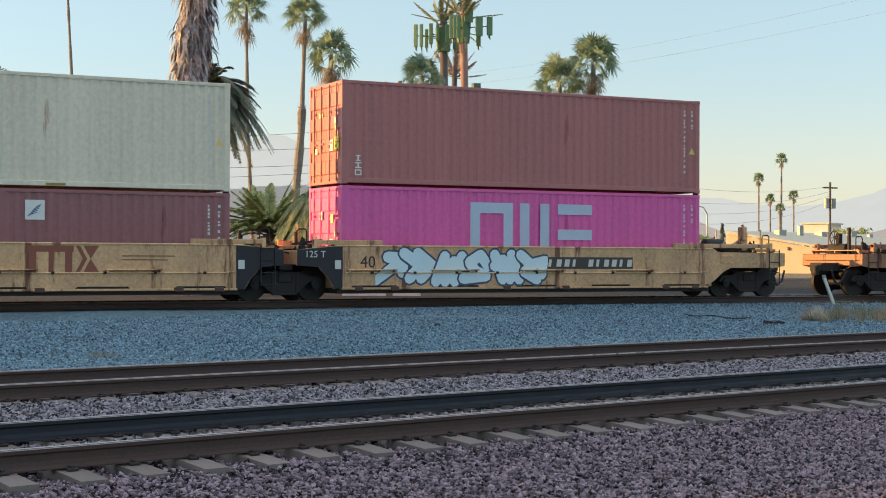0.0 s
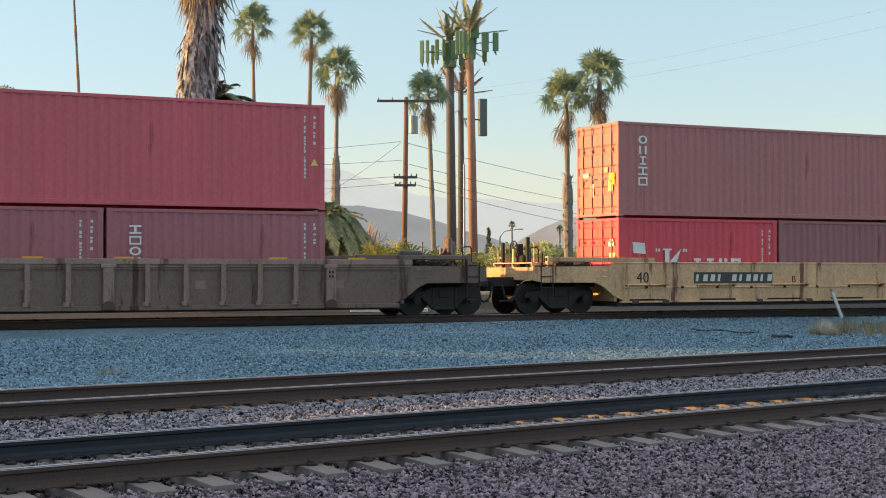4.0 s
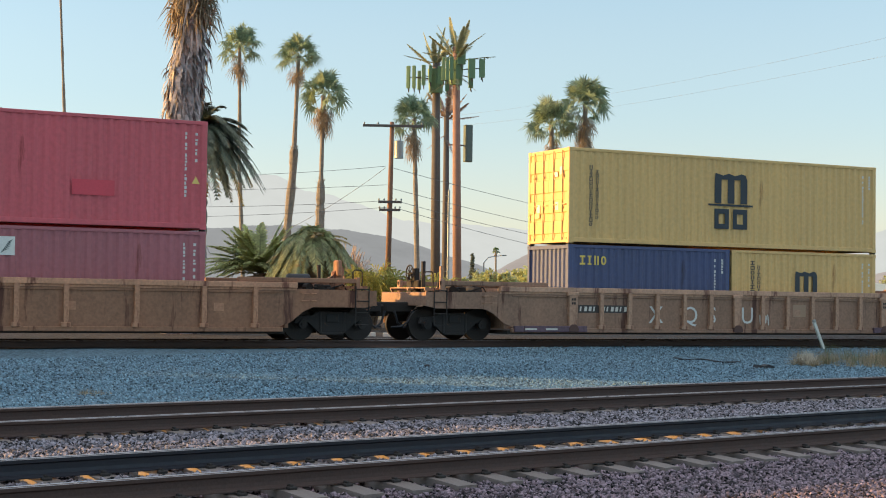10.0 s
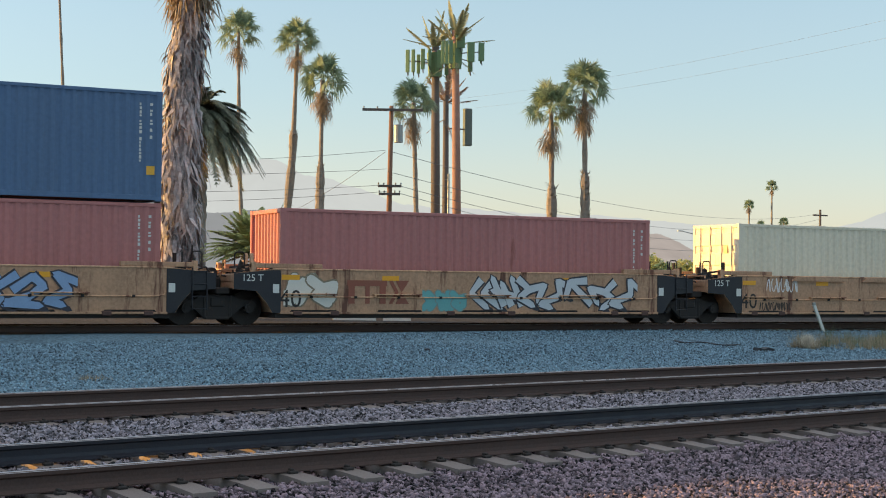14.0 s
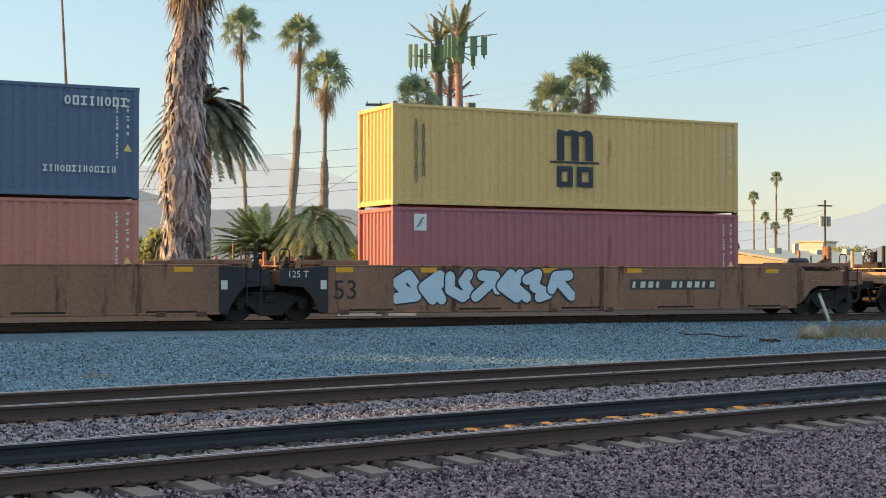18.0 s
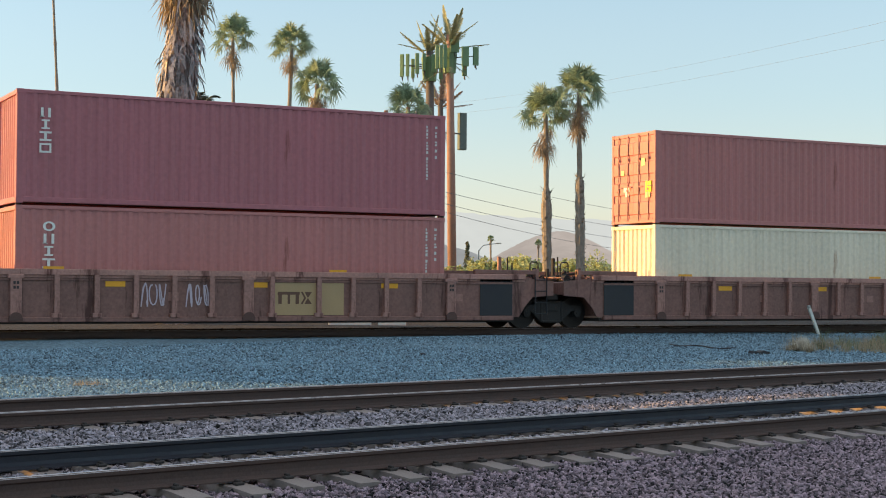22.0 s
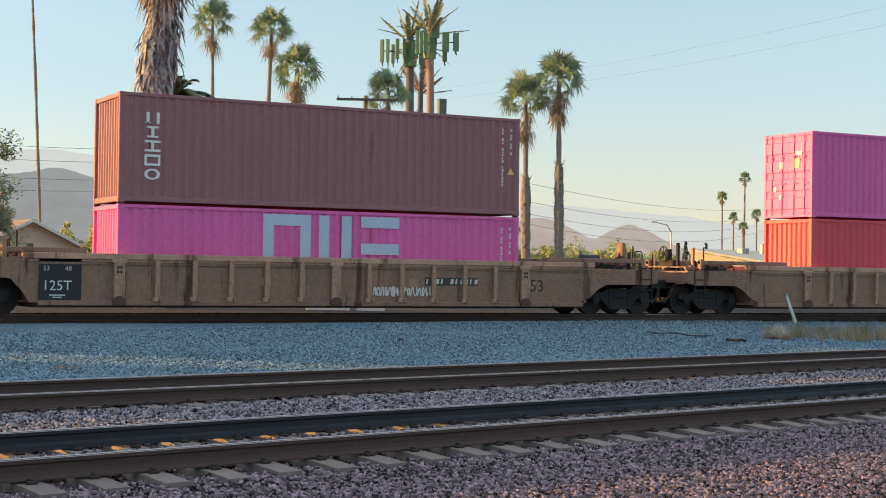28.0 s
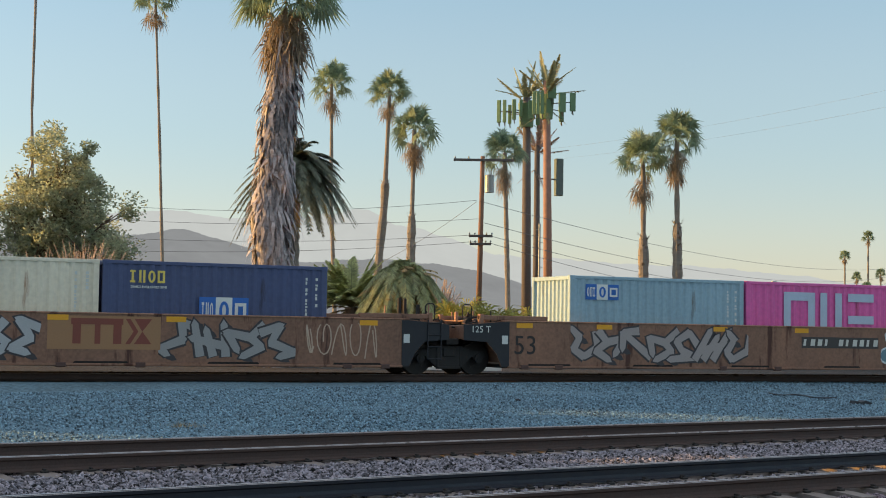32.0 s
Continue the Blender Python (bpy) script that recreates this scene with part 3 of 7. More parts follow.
            g.prism([(x0 + w * 0.02 * (2 - k), b + h * 0.05), (x0 + w * 0.23, b), (x0 + w * 0.22, b + h * 0.2), (x0 + w * 0.02 * (2 - k) - w * 0.02, b + h * 0.25)], ya, yb, "y")
        for k in range(3):
            a = x0 + w * (0.32 + 0.16 * k)
            g.box(a, a + w * 0.05, ya, yb, z0, z1 - h * 0.2).box(a + w * 0.09, a + w * 0.13, ya, yb, z0, z1 - h * 0.2)
        g.box(x0 + w * 0.82, x1, ya, yb, z0, z0 + h * 0.25)
    else:                                 # a plain plate
        g.box(x0, x1, ya, yb, z0, z1)
    return g


def container(u, z, length, height, rgb, doors, marks=(), group="containers on the train", word="brown", locked=False):
    """A shipping container; u is the place of its left end along the train, marks are in metres from that end and above the rails."""
    what = "forty-foot" if length > 10 else "twenty-foot"
    root = thing("shipping_container", "%s corrugated steel %s shipping container riding on a well car" % (word, what), "container", group)
    mat = paint(rgb)
    hl = length / 2
    ride(root, u + hl, TRAIN_Y, z)
    side = side_sheet(length, height)
    part("side_panel", side, mat, root, "", (0, -1.205, 0))
    part("side_panel", side, mat, root, "", (0, 1.205, 0), math.pi)
    part("roof_panel", roof_sheet(length), mat, root, "", (0, 0, height - 0.03))
    floor = stored(("floor", length), lambda: Geo().box(-hl + 0.1, hl - 0.1, -1.16, 1.16, 0.12, 0.16).mesh("floor_panel"))
    part("floor_panel", floor, STEEL_DARK, root)
    rail = stored(("brail", length), lambda: Geo().box(-hl + 0.16, hl - 0.16, -0.04, 0.04, 0.03, 0.165, 0.012).mesh("bottom_rail"))
    rail2 = stored(("trail", length), lambda: Geo().box(-hl + 0.16, hl - 0.16, -0.035, 0.035, -0.1, -0.005, 0.01).mesh("top_rail"))
    post = stored(("post", height), lambda: Geo().box(-0.08, 0.08, -0.06, 0.06, 0.1, height - 0.1, 0.015).mesh("corner_post"))
    cast = stored("cast", lambda: Geo().box(-0.09, 0.09, -0.081, 0.081, 0, 0.118, 0.008).mesh("corner_casting"))
    sill = stored("endsill", lambda: Geo().box(-0.06, 0.06, -1.06, 1.06, 0.02, 0.17, 0.01).mesh("end_sill"))
    head = stored("endhead", lambda: Geo().box(-0.06, 0.06, -1.06, 1.06, -0.13, -0.01, 0.01).mesh("end_header"))
    for sy in (-1, 1):
        part("bottom_rail", rail, mat, root, "", (0, sy * 1.175, 0))
        part("top_rail", rail2, mat, root, "", (0, sy * 1.18, height))
        for sx in (-1, 1):
            part("corner_post", post, mat, root, "", (sx * (hl - 0.085), sy * 1.155, 0))
            for zz in (0.0, height - 0.118):
                part("corner_casting", cast, mat, root, "", (sx * (hl - 0.09), sy * 1.138, zz))
    for sx in (-1, 1):
        part("end_sill", sill, mat, root, "", (sx * (hl - 0.07), 0, 0))
        part("end_header", head, mat, root, "", (sx * (hl - 0.07), 0, height))
    if locked:
        cone = stored("cone", lambda: Geo().box(-0.07, 0.07, -0.06, 0.06, -LOCK, 0.0, 0.008).tube([(0.0, -0.02, -0.02), (0.0, -0.16, -0.02)], 0.012, 5).mesh("twist_lock"))
        for sx in (-1, 1):
            for sy in (-1, 1):
                part("twist_lock", cone, STEEL_DARK, root, "dark steel lock between the containers", (sx * (hl - 0.09), sy * 1.12, 0), 0 if sy < 0 else math.pi)
    plain_end = 1 if doors else -1
    part("end_panel", end_sheet(height), mat, root, "", (plain_end * (hl - 0.05), 0, 0), math.pi if plain_end > 0 else 0.0)
    rod = stored(("rod", height), lambda: Geo().tube([(0, 0, 0.1), (0, 0, height - 0.07)], 0.019, 7).box(-0.03, 0.01, -0.05, 0.05, height * 0.36, height * 0.36 + 0.07, 0.01)
                 .box(-0.025, 0.005, -0.22, 0.02, height * 0.40, height * 0.40 + 0.035, 0.008).box(-0.03, 0.02, -0.05, 0.05, height * 0.7, height * 0.7 + 0.07, 0.01).mesh("lock_rod"))
    dx = -plain_end * (hl - 0.06)
    for sy in (-0.56, 0.56):
        leaf = part("door", door_leaf(height), mat, root, "", (dx, sy, 0), 0.0 if doors else math.pi)
        if doors:
            for o in (-0.28, 0.24):
                part("lock_rod", rod, mat, leaf, "", (-0.07, o, 0))
    if doors:
        rng = random.Random(int(abs(u) * 10) + int(z * 7))
        if word == "brown" and locked:
            mark(root, "placard", Geo().box(-hl - 0.022, -hl + 0.004, -1.02, -0.72, height * 0.34, height * 0.46), (232, 196, 30), "bright yellow placard on the door")
        for k in range(5):
            yy, zz = rng.choice((-0.82, -0.5, 0.3, 0.62)) + rng.uniform(-0.06, 0.06), height * rng.uniform(0.25, 0.8)
            w, h = rng.choice(((0.09, 0.12), (0.16, 0.07), (0.12, 0.16), (0.08, 0.08)))
            mark(root, "door_label", Geo().box(-hl + 0.005 - 0.004 * k, -hl + 0.012, yy - w, yy + w, zz - h, zz + h), rng.choice(((214, 210, 196), (206, 200, 186), (216, 196, 130))), "small pale sticker on the door")
    sten = part("stencil_column", stencils(length, height, int(abs(u) * 7) % 4), WHITE, root, "columns of small white stencilled bars", (0, -1.208, 0))
    tagged(sten, kind="stuff")
    if int(abs(u)) % 3:
        mark(root, "warning_plate", Geo().prism([(hl - 0.42, height * 0.42), (hl - 0.20, height * 0.42), (hl - 0.31, height * 0.42 + 0.2)], -1.212, -1.208, "y"), (222, 190, 110), "yellow triangular warning sign")
    if int(abs(u) * 3) % 4 == 0 and height > 2.7:
        mark(root, "warning_plate", Geo().box(hl - 0.42, hl - 0.2, -1.212, -1.208, height * 0.24, height * 0.32), (216, 160, 60), "orange notice plate")
    for k, (kind, x0, x1, z0, z1, col) in enumerate(marks):
        tagged(mark(root, "emblem", emblem(kind, x0 - hl, x1 - hl, z0 - z, z1 - z, -1.209 - 0.007 * k), col, "painted emblem of plain shapes"), kind="stuff")
    return root


# bogies


def side_frame_mesh():
    def make():
        g = Geo()
        g.prism([(-1.12, 0.50), (-1.05, 0.66), (-0.62, 0.70), (-0.42, 0.80), (0.42, 0.80), (0.62, 0.70), (1.05, 0.66), (1.12, 0.50),
                 (0.98, 0.46), (0.72, 0.52), (0.36, 0.20), (-0.36, 0.20), (-0.72, 0.52), (-0.98, 0.46)], -0.07, 0.07, "y")
        g.box(-0.40, -0.32, -0.09, 0.09, 0.2, 0.8, 0.015).box(0.32, 0.40, -0.09, 0.09, 0.2, 0.8, 0.015)
        g.box(-0.34, 0.34, -0.1, 0.1, 0.16, 0.23, 0.015)
        return g.mesh("side_frame")
    return stored("side_frame", make)


def bogie(u):
    root = thing("rail_bogie", "dark grimy two-axle freight bogie with steel wheels on the rails", "bogie", "bogies under the train")
    ride(root, u, TRAIN_Y, 0.0)
    for sy in (-1, 1):
        sf = part("side_frame", side_frame_mesh(), STEEL_DARK, root, "", (0, sy * 0.99, 0))
        spring = stored("spring", lambda: Geo().tube([(0.055 * math.cos(a * 0.9), 0.055 * math.sin(a * 0.9), 0.24 + a * 0.0115) for a in range(32)], 0.014, 5).mesh("spring"))
        for k in (-0.2, 0.0, 0.2):
            part("spring", spring, STEEL_DARK, sf, "", (k, 0, 0))
        for k in (-0.89, 0.89):
            part("bearing_cap", stored("cap", lambda: Geo().disc(0, 0.457, -0.06, 0.06, 0.125, 14).disc(0, 0.457, -0.085, 0.085, 0.06, 8).mesh("bearing_cap")), STEEL_DARK, sf, "", (k, sy * 0.09, 0))
    part("bolster", stored("bolster", lambda: Geo().box(-0.2, 0.2, -1.1, 1.1, 0.5, 0.76, 0.03).box(-0.3, 0.3, -0.35, 0.35, 0.74, 0.84, 0.02).mesh("bolster")), STEEL_DARK, root)

    def wheels():
        g = Geo()
        for sy in (-1, 1):
            a, b = sorted((sy * 0.69, sy * 0.815))
            g.disc(0, 0, a, b, 0.457, 28)
            c, d = sorted((sy * 0.66, sy * 0.69))
            g.disc(0, 0, c, d, 0.485, 28)
            g.disc(0, 0, sy * 0.815 - 0.02, sy * 0.815 + 0.02, 0.16, 14)
            for k in range(6):
                t = math.pi * k / 3
                g.disc(0.29 * math.cos(t), 0.29 * math.sin(t), sy * 0.815 - 0.006, sy * 0.815 + 0.006, 0.03, 6)
        g.disc(0, 0, -1.05, 1.05, 0.08, 12)
        return g.mesh("wheelset")
    for k in (-0.89, 0.89):
        w = part("wheelset", stored("wheelset", wheels), WHEEL, root, "pair of steel wheels on an axle", (k, 0, 0.457))
        WHEELS.append((w, u, k))


# well cars


SLOT = material("slot_shadow", lin(40, 34, 32), 0.9, 0, 0.2, 3, 40)


def well_side(key, outline, thick):
    return stored(key, lambda: Geo().prism(outline, -thick / 2, thick / 2, "y").mesh("side_wall"))


def end_outline(hw, he, zt, zb, art):
    """The right-hand half of a side wall's outline, from the bottom to the top."""
    if art:
        return [(hw - 0.3, zb), (hw + 0.22, zb), (hw + 0.38, 0.6), (hw + 0.68, 0.93), (he, 0.98), (he, zt - 0.12), (hw + 0.25, zt)]
    return [(hw - 0.2, zb), (hw + 0.25, zb + 0.18), (hw + 0.6, 0.80), (hw + 0.9, 0.93), (he - 0.35, 0.93), (he, 1.0), (he, zt - 0.12), (hw + 0.4, zt - 0.1), (hw + 0.25, zt)]


def spray(g, p, q, r, y, pointed, clip):
    """One thick sprayed stroke with round or pointed ends."""
    d = Vector((q[0] - p[0], q[1] - p[1]))
    if d.length < 1e-4:
        return
    e = d.normalized() * r
    n = Vector((-e.y, e.x))
    if pointed:
        pts = [(p[0] - n.x - e.x * 0.2, p[1] - n.y - e.y * 0.2), (q[0] - n.x * 0.8, q[1] - n.y * 0.8), (q[0] + e.x * 1.15, q[1] + e.y * 1.15), (q[0] + n.x * 0.8, q[1] + n.y * 0.8), (p[0] + n.x - e.x * 0.2, p[1] + n.y - e.y * 0.2)]
    else:
        pts = []
        for c, sg in ((p, -1), (q, 1)):
            for a in (-0.5, -0.25, 0.0, 0.25, 0.5):
                v = e * (sg * math.cos(math.pi * a)) + n * (sg * math.sin(math.pi * a))
                pts.append((c[0] + v.x, c[1] + v.y))
    x0, x1, z0, z1 = clip
    g.prism([(min(x1, max(x0, a)), min(z1, max(z0, b))) for a, b in pts], y - 0.001, y, "y")


# bent strokes of a sprayed piece, in a square of side one
STROKES = [
    [[(0.0, 0.75), (0.5, 1.0), (0.3, 0.45), (0.95, 0.15)], [(0.95, 0.15), (0.6, 0.0)]],
    [[(0.0, 0.05), (0.85, 0.8)], [(0.35, 0.95), (0.9, 0.9), (0.95, 0.35)]],
    [[(0.1, 0.9), (0.05, 0.35), (0.45, 0.05), (0.8, 0.3), (0.65, 0.7)], [(0.65, 0.7), (0.95, 1.0)]],
    [[(0.15, 0.5), (0.5, 0.95), (0.9, 0.65), (0.6, 0.3), (0.1, 0.1)], [(0.1, 0.1), (0.95, 0.0)]],
    [[(0.55, 1.0), (0.05, 0.5), (0.55, 0.0)], [(1.0, 1.0), (0.5, 0.5), (1.0, 0.0)]],
    [[(0.0, 0.0), (0.3, 1.0)], [(0.35, 0.0), (0.65, 0.8)], [(0.65, 0.0), (1.0, 1.0)], [(0.1, 0.3), (1.0, 0.55)]],
    [[(0.0, 1.0), (0.4, 0.6), (0.1, 0.3), (0.55, 0.0)], [(0.4, 0.6), (0.95, 0.75), (0.75, 0.2)]],
]


def graffiti(root, x0, x1, z0, z1, y, fill, line, seed, rows=1, style="fat"):
    """A sprayed piece in no known letters: bent strokes, a dark outline behind a bright filling."""
    rng = random.Random(seed)
    w, h = x1 - x0, z1 - z0
    sharp = style == "sharp"
    n = max(2, int(round(w / (h * (0.72 if sharp else 0.82)))))
    r, o = h * (0.1 if sharp else 0.14), h * 0.05
    clip = (x0, x1, z0, z1)
    last = -1
    for i in range(n):
        k = rng.randrange(len(STROKES))
        k = (k + 1) % len(STROKES) if k == last else k
        last = k
        wide = w / n * (1.3 if sharp else 1.12)
        a, b = x0 + w * i / n + (w / n - wide) / 2 + r * 0.6, z0 + r + o
        gw, gh = wide - r * 1.2, h - 2 * (r + o)
        lean, lift = rng.uniform(-0.3, 0.4), rng.uniform(-0.04, 0.04) * h
        back, front = Geo(), Geo()
        yy, step, flip = y - 0.0035 * i, 0, rng.random() < 0.5
        for run_of in STROKES[k]:
            pts = [(a + gw * ((1 - px if flip else px) + lean * (pz - 0.5)) + rng.uniform(-0.03, 0.03) * h, b + lift + gh * pz) for px, pz in run_of]
            for p, q in zip(pts, pts[1:]):
                spray(back, p, q, r + o, yy - 0.0003 * step, sharp, clip)
                spray(front, p, q, r, yy - 0.0022 - 0.0003 * step, sharp, clip)
                step += 1
            if sharp:
                spray(back, (pts[-1][0] + o, pts[-1][1] - o), (pts[-1][0] + h * 0.16, pts[-1][1] - h * 0.1), r * 0.8, yy - 0.0003 * step, True, clip)
        out = mark(root, "graffiti_piece", back, line, "sprayed graffiti outline")
        tagged(out, kind="stuff")
        tagged(mark(out, "graffiti_fill", front, fill, "sprayed graffiti filling"), kind="stuff")


def tag_scrawl(root, x0, x1, z0, z1, y, col, seed):
    """A thin sprayed scrawl of looping lines."""
    rng = random.Random(seed)
    g = Geo()
    w, h = x1 - x0, z1 - z0
    n = max(3, int(round(w / (h * 0.4))))
    for i in range(n):
        cx, a0 = x0 + w * (i + 0.5) / n, rng.uniform(0, 6.28)
        turns, ru, rv = rng.uniform(0.6, 1.3), w / n * rng.uniform(0.3, 0.44), h * rng.uniform(0.32, 0.46)
        pts = []
        for k in range(15):
            t = k / 14
            a = a0 + turns * 2 * math.pi * t
            pts.append((min(x1, max(x0, cx + ru * math.cos(a) * (1 - 0.3 * t) + (t - 0.5) * w / n * 0.35)), min(z1, max(z0, (z0 + z1) / 2 + rv * math.sin(a * (1.0 if i % 2 else 1.6))))))
        for p, q in zip(pts, pts[1:]):
            spray(g, p, q, 0.017, y - 0.006 - 0.0002 * (len(g.v) % 7), False, (x0, x1, z0, z1))
    tagged(mark(root, "graffiti", g, col, "thin sprayed scrawl"), kind="stuff")


def words(root, body, x, z, size, y, mat, label=""):
    return part("lettering", letters(body, size), mat, root, label, (x, y - 0.004, z))


def number_bars(root, x0, x1, z0, z1, y, ground, ink):
    """A dark panel with plain bars in place of a car number."""
    if ground:
        mark(root, "number_panel", Geo().box(x0, x1, y - 0.005, y, z0, z1), ground, "dark number panel with plain bars")
    g = Geo()
    n = 11
    w, h = (x1 - x0) / n, z1 - z0
    for i in range(n):
        if i == 4:
            continue
        a, b, c, s = x0 + w * (i + 0.22), z0 + h * 0.2, z1 - h * 0.2, h * 0.1
        wide = w * (0.6 if i % 3 else 0.34)
        g.prism([(a, b), (a + wide, b), (a + wide + s, c), (a + s, c)], y - 0.009, y - 0.005, "y")
    tagged(mark(root, "number_marking", g, ink, "plain bars of a car number"), kind="stuff")


def posts_and_rails(root, x, sgn, zt, seed, paint_mat):
    """Posts of several heights, a narrow hoop and a slatted crossing step on an end platform."""
    rng = random.Random(seed)
    for k, y in enumerate((-1.25, -0.7, 0.15, 0.8, 1.25)):
        h = rng.choice((0.6, 0.75, 0.95))
        if rng.random() < 0.6:
            post = stored(("hpost", h), lambda: Geo().tube([(0, 0, 0), (0, 0, h)], 0.024, 7).mesh("handrail_post"))
        else:
            post = stored(("gpost", h), lambda: Geo().box(-0.045, 0.045, -0.05, 0.05, 0, h, 0.012).mesh("handrail_post"))
        part("handrail_post", post, STEEL_DARK if rng.random() < 0.55 else paint_mat, root, "", (x - sgn * rng.uniform(0.0, 0.9), y, zt - 0.32))
    hoop = stored("hoop", lambda: Geo().tube([(-0.14, 0, 0), (-0.14, 0, 0.72), (-0.09, 0, 0.78), (0.09, 0, 0.78), (0.14, 0, 0.72), (0.14, 0, 0)], 0.02, 6).mesh("hand_hoop"))
    part("hand_hoop", hoop, STEEL_DARK, root, "", (x - sgn * 0.1, -0.95, zt - 0.32))

    def grate():
        g = Geo()
        for k in range(5):
            g.box(-0.42 + 0.18 * k, -0.31 + 0.18 * k, -1.2, 1.2, 0.0, 0.03)
        for y in (-1.15, 0.0, 1.15):
            g.box(-0.42, 0.41, y - 0.03, y + 0.03, -0.06, 0.0)
        for y in (-1.15, 1.15):
            g.box(-0.38, -0.32, y - 0.03, y + 0.03, -0.3, -0.06).box(0.32, 0.38, y - 0.03, y + 0.03, -0.3, -0.06)
        return g.mesh("crossing_step")
    part("crossing_step", stored("grate", grate), paint_mat, root, "slatted crossing step", (x - sgn * 0.3, 0, zt - 0.02))


def well_car(u, kind, rgb, hw, left, right, ht_left, ht_right, zt, ribs=(), black=(), label="", bottom=0.34, notices=True):
    """One well unit. hw: half length of the well; left, right: 'art' (shares a bogie) or 'coup' (coupler end); ht: distance to that end's bogie."""
    root = thing("well_car", label, "rail car", "well cars of the train")
    ride(root, u, TRAIN_Y, 0.0)
    mat = paint(rgb, False)
    # paler copies of the paint set light onto ribs, chords and raised gear
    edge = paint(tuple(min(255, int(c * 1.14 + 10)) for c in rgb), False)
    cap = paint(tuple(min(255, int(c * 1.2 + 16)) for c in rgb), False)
    he = [h - 0.2 if e == "art" else h + 1.15 for h, e in ((ht_left, left), (ht_right, right))]
    ro = end_outline(hw, he[1], zt, bottom, right == "art")
    lo = [(-x, z) for x, z in end_outline(hw, he[0], zt, bottom, left == "art")]
    outline = ro + lo[::-1]
    yn = 1.46
    wall = well_side((kind, hw, left, right, ht_left, ht_right, zt, bottom), outline, 0.07)
    for sy in (-1, 1):
        part("side_wall", wall, mat, root, "", (0, sy * yn, 0))
    if kind == "ribbed":
        chord = stored(("chord", hw, zt), lambda: Geo().box(-hw - 0.4, hw + 0.4, -0.125, 0.10, zt - 0.08, zt + 0.075, 0.012).box(-hw - 0.4, hw + 0.4, -0.06, 0.05, zt - 0.14, zt - 0.08).mesh("top_chord"))
        low = stored(("low", hw), lambda: Geo().box(-hw, hw, -0.10, 0.06, bottom - 0.09, bottom + 0.04, 0.015).mesh("bottom_chord"))
        lip = stored(("lip", hw, zt), lambda: Geo().box(-hw, hw, -0.05, 0.03, zt - 0.22, zt - 0.16, 0.01).mesh("stiffener"))
        rib = stored(("rib", zt), lambda: Geo().prism([(-0.065, bottom + 0.05), (-0.065, zt - 0.06), (0.065, zt - 0.06), (0.065, bottom + 0.05)], -0.10, 0.0, "y")
                     .box(-0.12, 0.12, -0.11, 0.0, bottom + 0.02, bottom + 0.14, 0.01).mesh("rib"))
        post = stored(("post", zt), lambda: Geo().box(-0.14, 0.14, -0.11, 0.0, bottom + 0.03, zt - 0.06, 0.012).box(-0.2, 0.2, -0.12, 0.0, zt - 0.17, zt - 0.07, 0.015).mesh("post"))
        pad = stored("jack", lambda: Geo().prism([(-0.17, bottom - 0.06), (0.17, bottom - 0.06), (0.17, bottom + 0.02), (0.12, bottom + 0.12), (0.05, bottom + 0.16), (-0.05, bottom + 0.16), (-0.12, bottom + 0.12), (-0.17, bottom + 0.02)], -0.14, 0.0, "y").mesh("jacking_pad"))
        fine_print = stored("postmarks", lambda: Geo().box(-0.07, -0.01, -0.003, 0, 0.09, 0.16).box(0.01, 0.07, -0.003, 0, 0.09, 0.16).box(-0.07, -0.01, -0.003, 0, -0.03, 0.04).box(0.01, 0.07, -0.003, 0, -0.03, 0.04).mesh("notice_text"))
        for sy in (-1, 1):
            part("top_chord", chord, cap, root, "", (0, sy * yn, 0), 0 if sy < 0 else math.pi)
            part("bottom_chord", low, mat, root, "", (0, sy * yn, 0), 0 if sy < 0 else math.pi)
            part("stiffener", lip, mat, root, "", (0, sy * (yn + 0.02), 0), 0 if sy < 0 else math.pi)
            for x in ribs:
                stout = ribs is not RIBS_E and min(abs(x), abs(abs(x) - 6.13)) < 0.06
                part("post" if stout else "rib", post if stout else rib, edge, root, "", (x, sy * (yn + 0.035), 0), 0 if sy < 0 else math.pi)
                if stout and sy < 0:
                    part("jacking_pad", pad, CASTING, root, "dark greasy pad at the foot of a post", (x, -yn - 0.035, 0))
                    if abs(x) > 1:
                        tagged(part("notice_text", fine_print, DARK_MARK, root, "", (x, -yn - 0.145, 1.12)), kind="stuff")
    else:
        top = stored(("stop", hw, zt), lambda: Geo().box(-hw - 0.2, hw + 0.2, -0.06, 0.07, zt - 0.01, zt + 0.03, 0.01).mesh("top_flange"))
        low = stored(("slow", hw, bottom), lambda: Geo().box(-hw, hw, -0.085, 0.05, bottom - 0.03, bottom + 0.03, 0.01).mesh("bottom_flange"))
        for sy in (-1, 1):
            r = 0 if sy < 0 else math.pi
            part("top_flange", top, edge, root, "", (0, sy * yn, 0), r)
            part("bottom_flange", low, mat, root, "", (0, sy * yn, 0), r)
        if hw < 7:
            pipe = stored(("pipe", hw), lambda: Geo().tube([(-hw + 0.1, 0, 0.78), (hw - 0.35, 0, 0.78), (hw - 0.1, 0, 0.81), (hw - 0.04, 0, 0.92)], 0.018, 6).mesh("brake_pipe"))
            part("brake_pipe", pipe, edge, root, "thin brake pipe along the side", (0, -yn - 0.06, 0))
            clamp = stored("clamp", lambda: Geo().box(-0.04, 0.04, -0.045, 0.03, 0.745, 0.815, 0.01).mesh("pipe_clamp"))
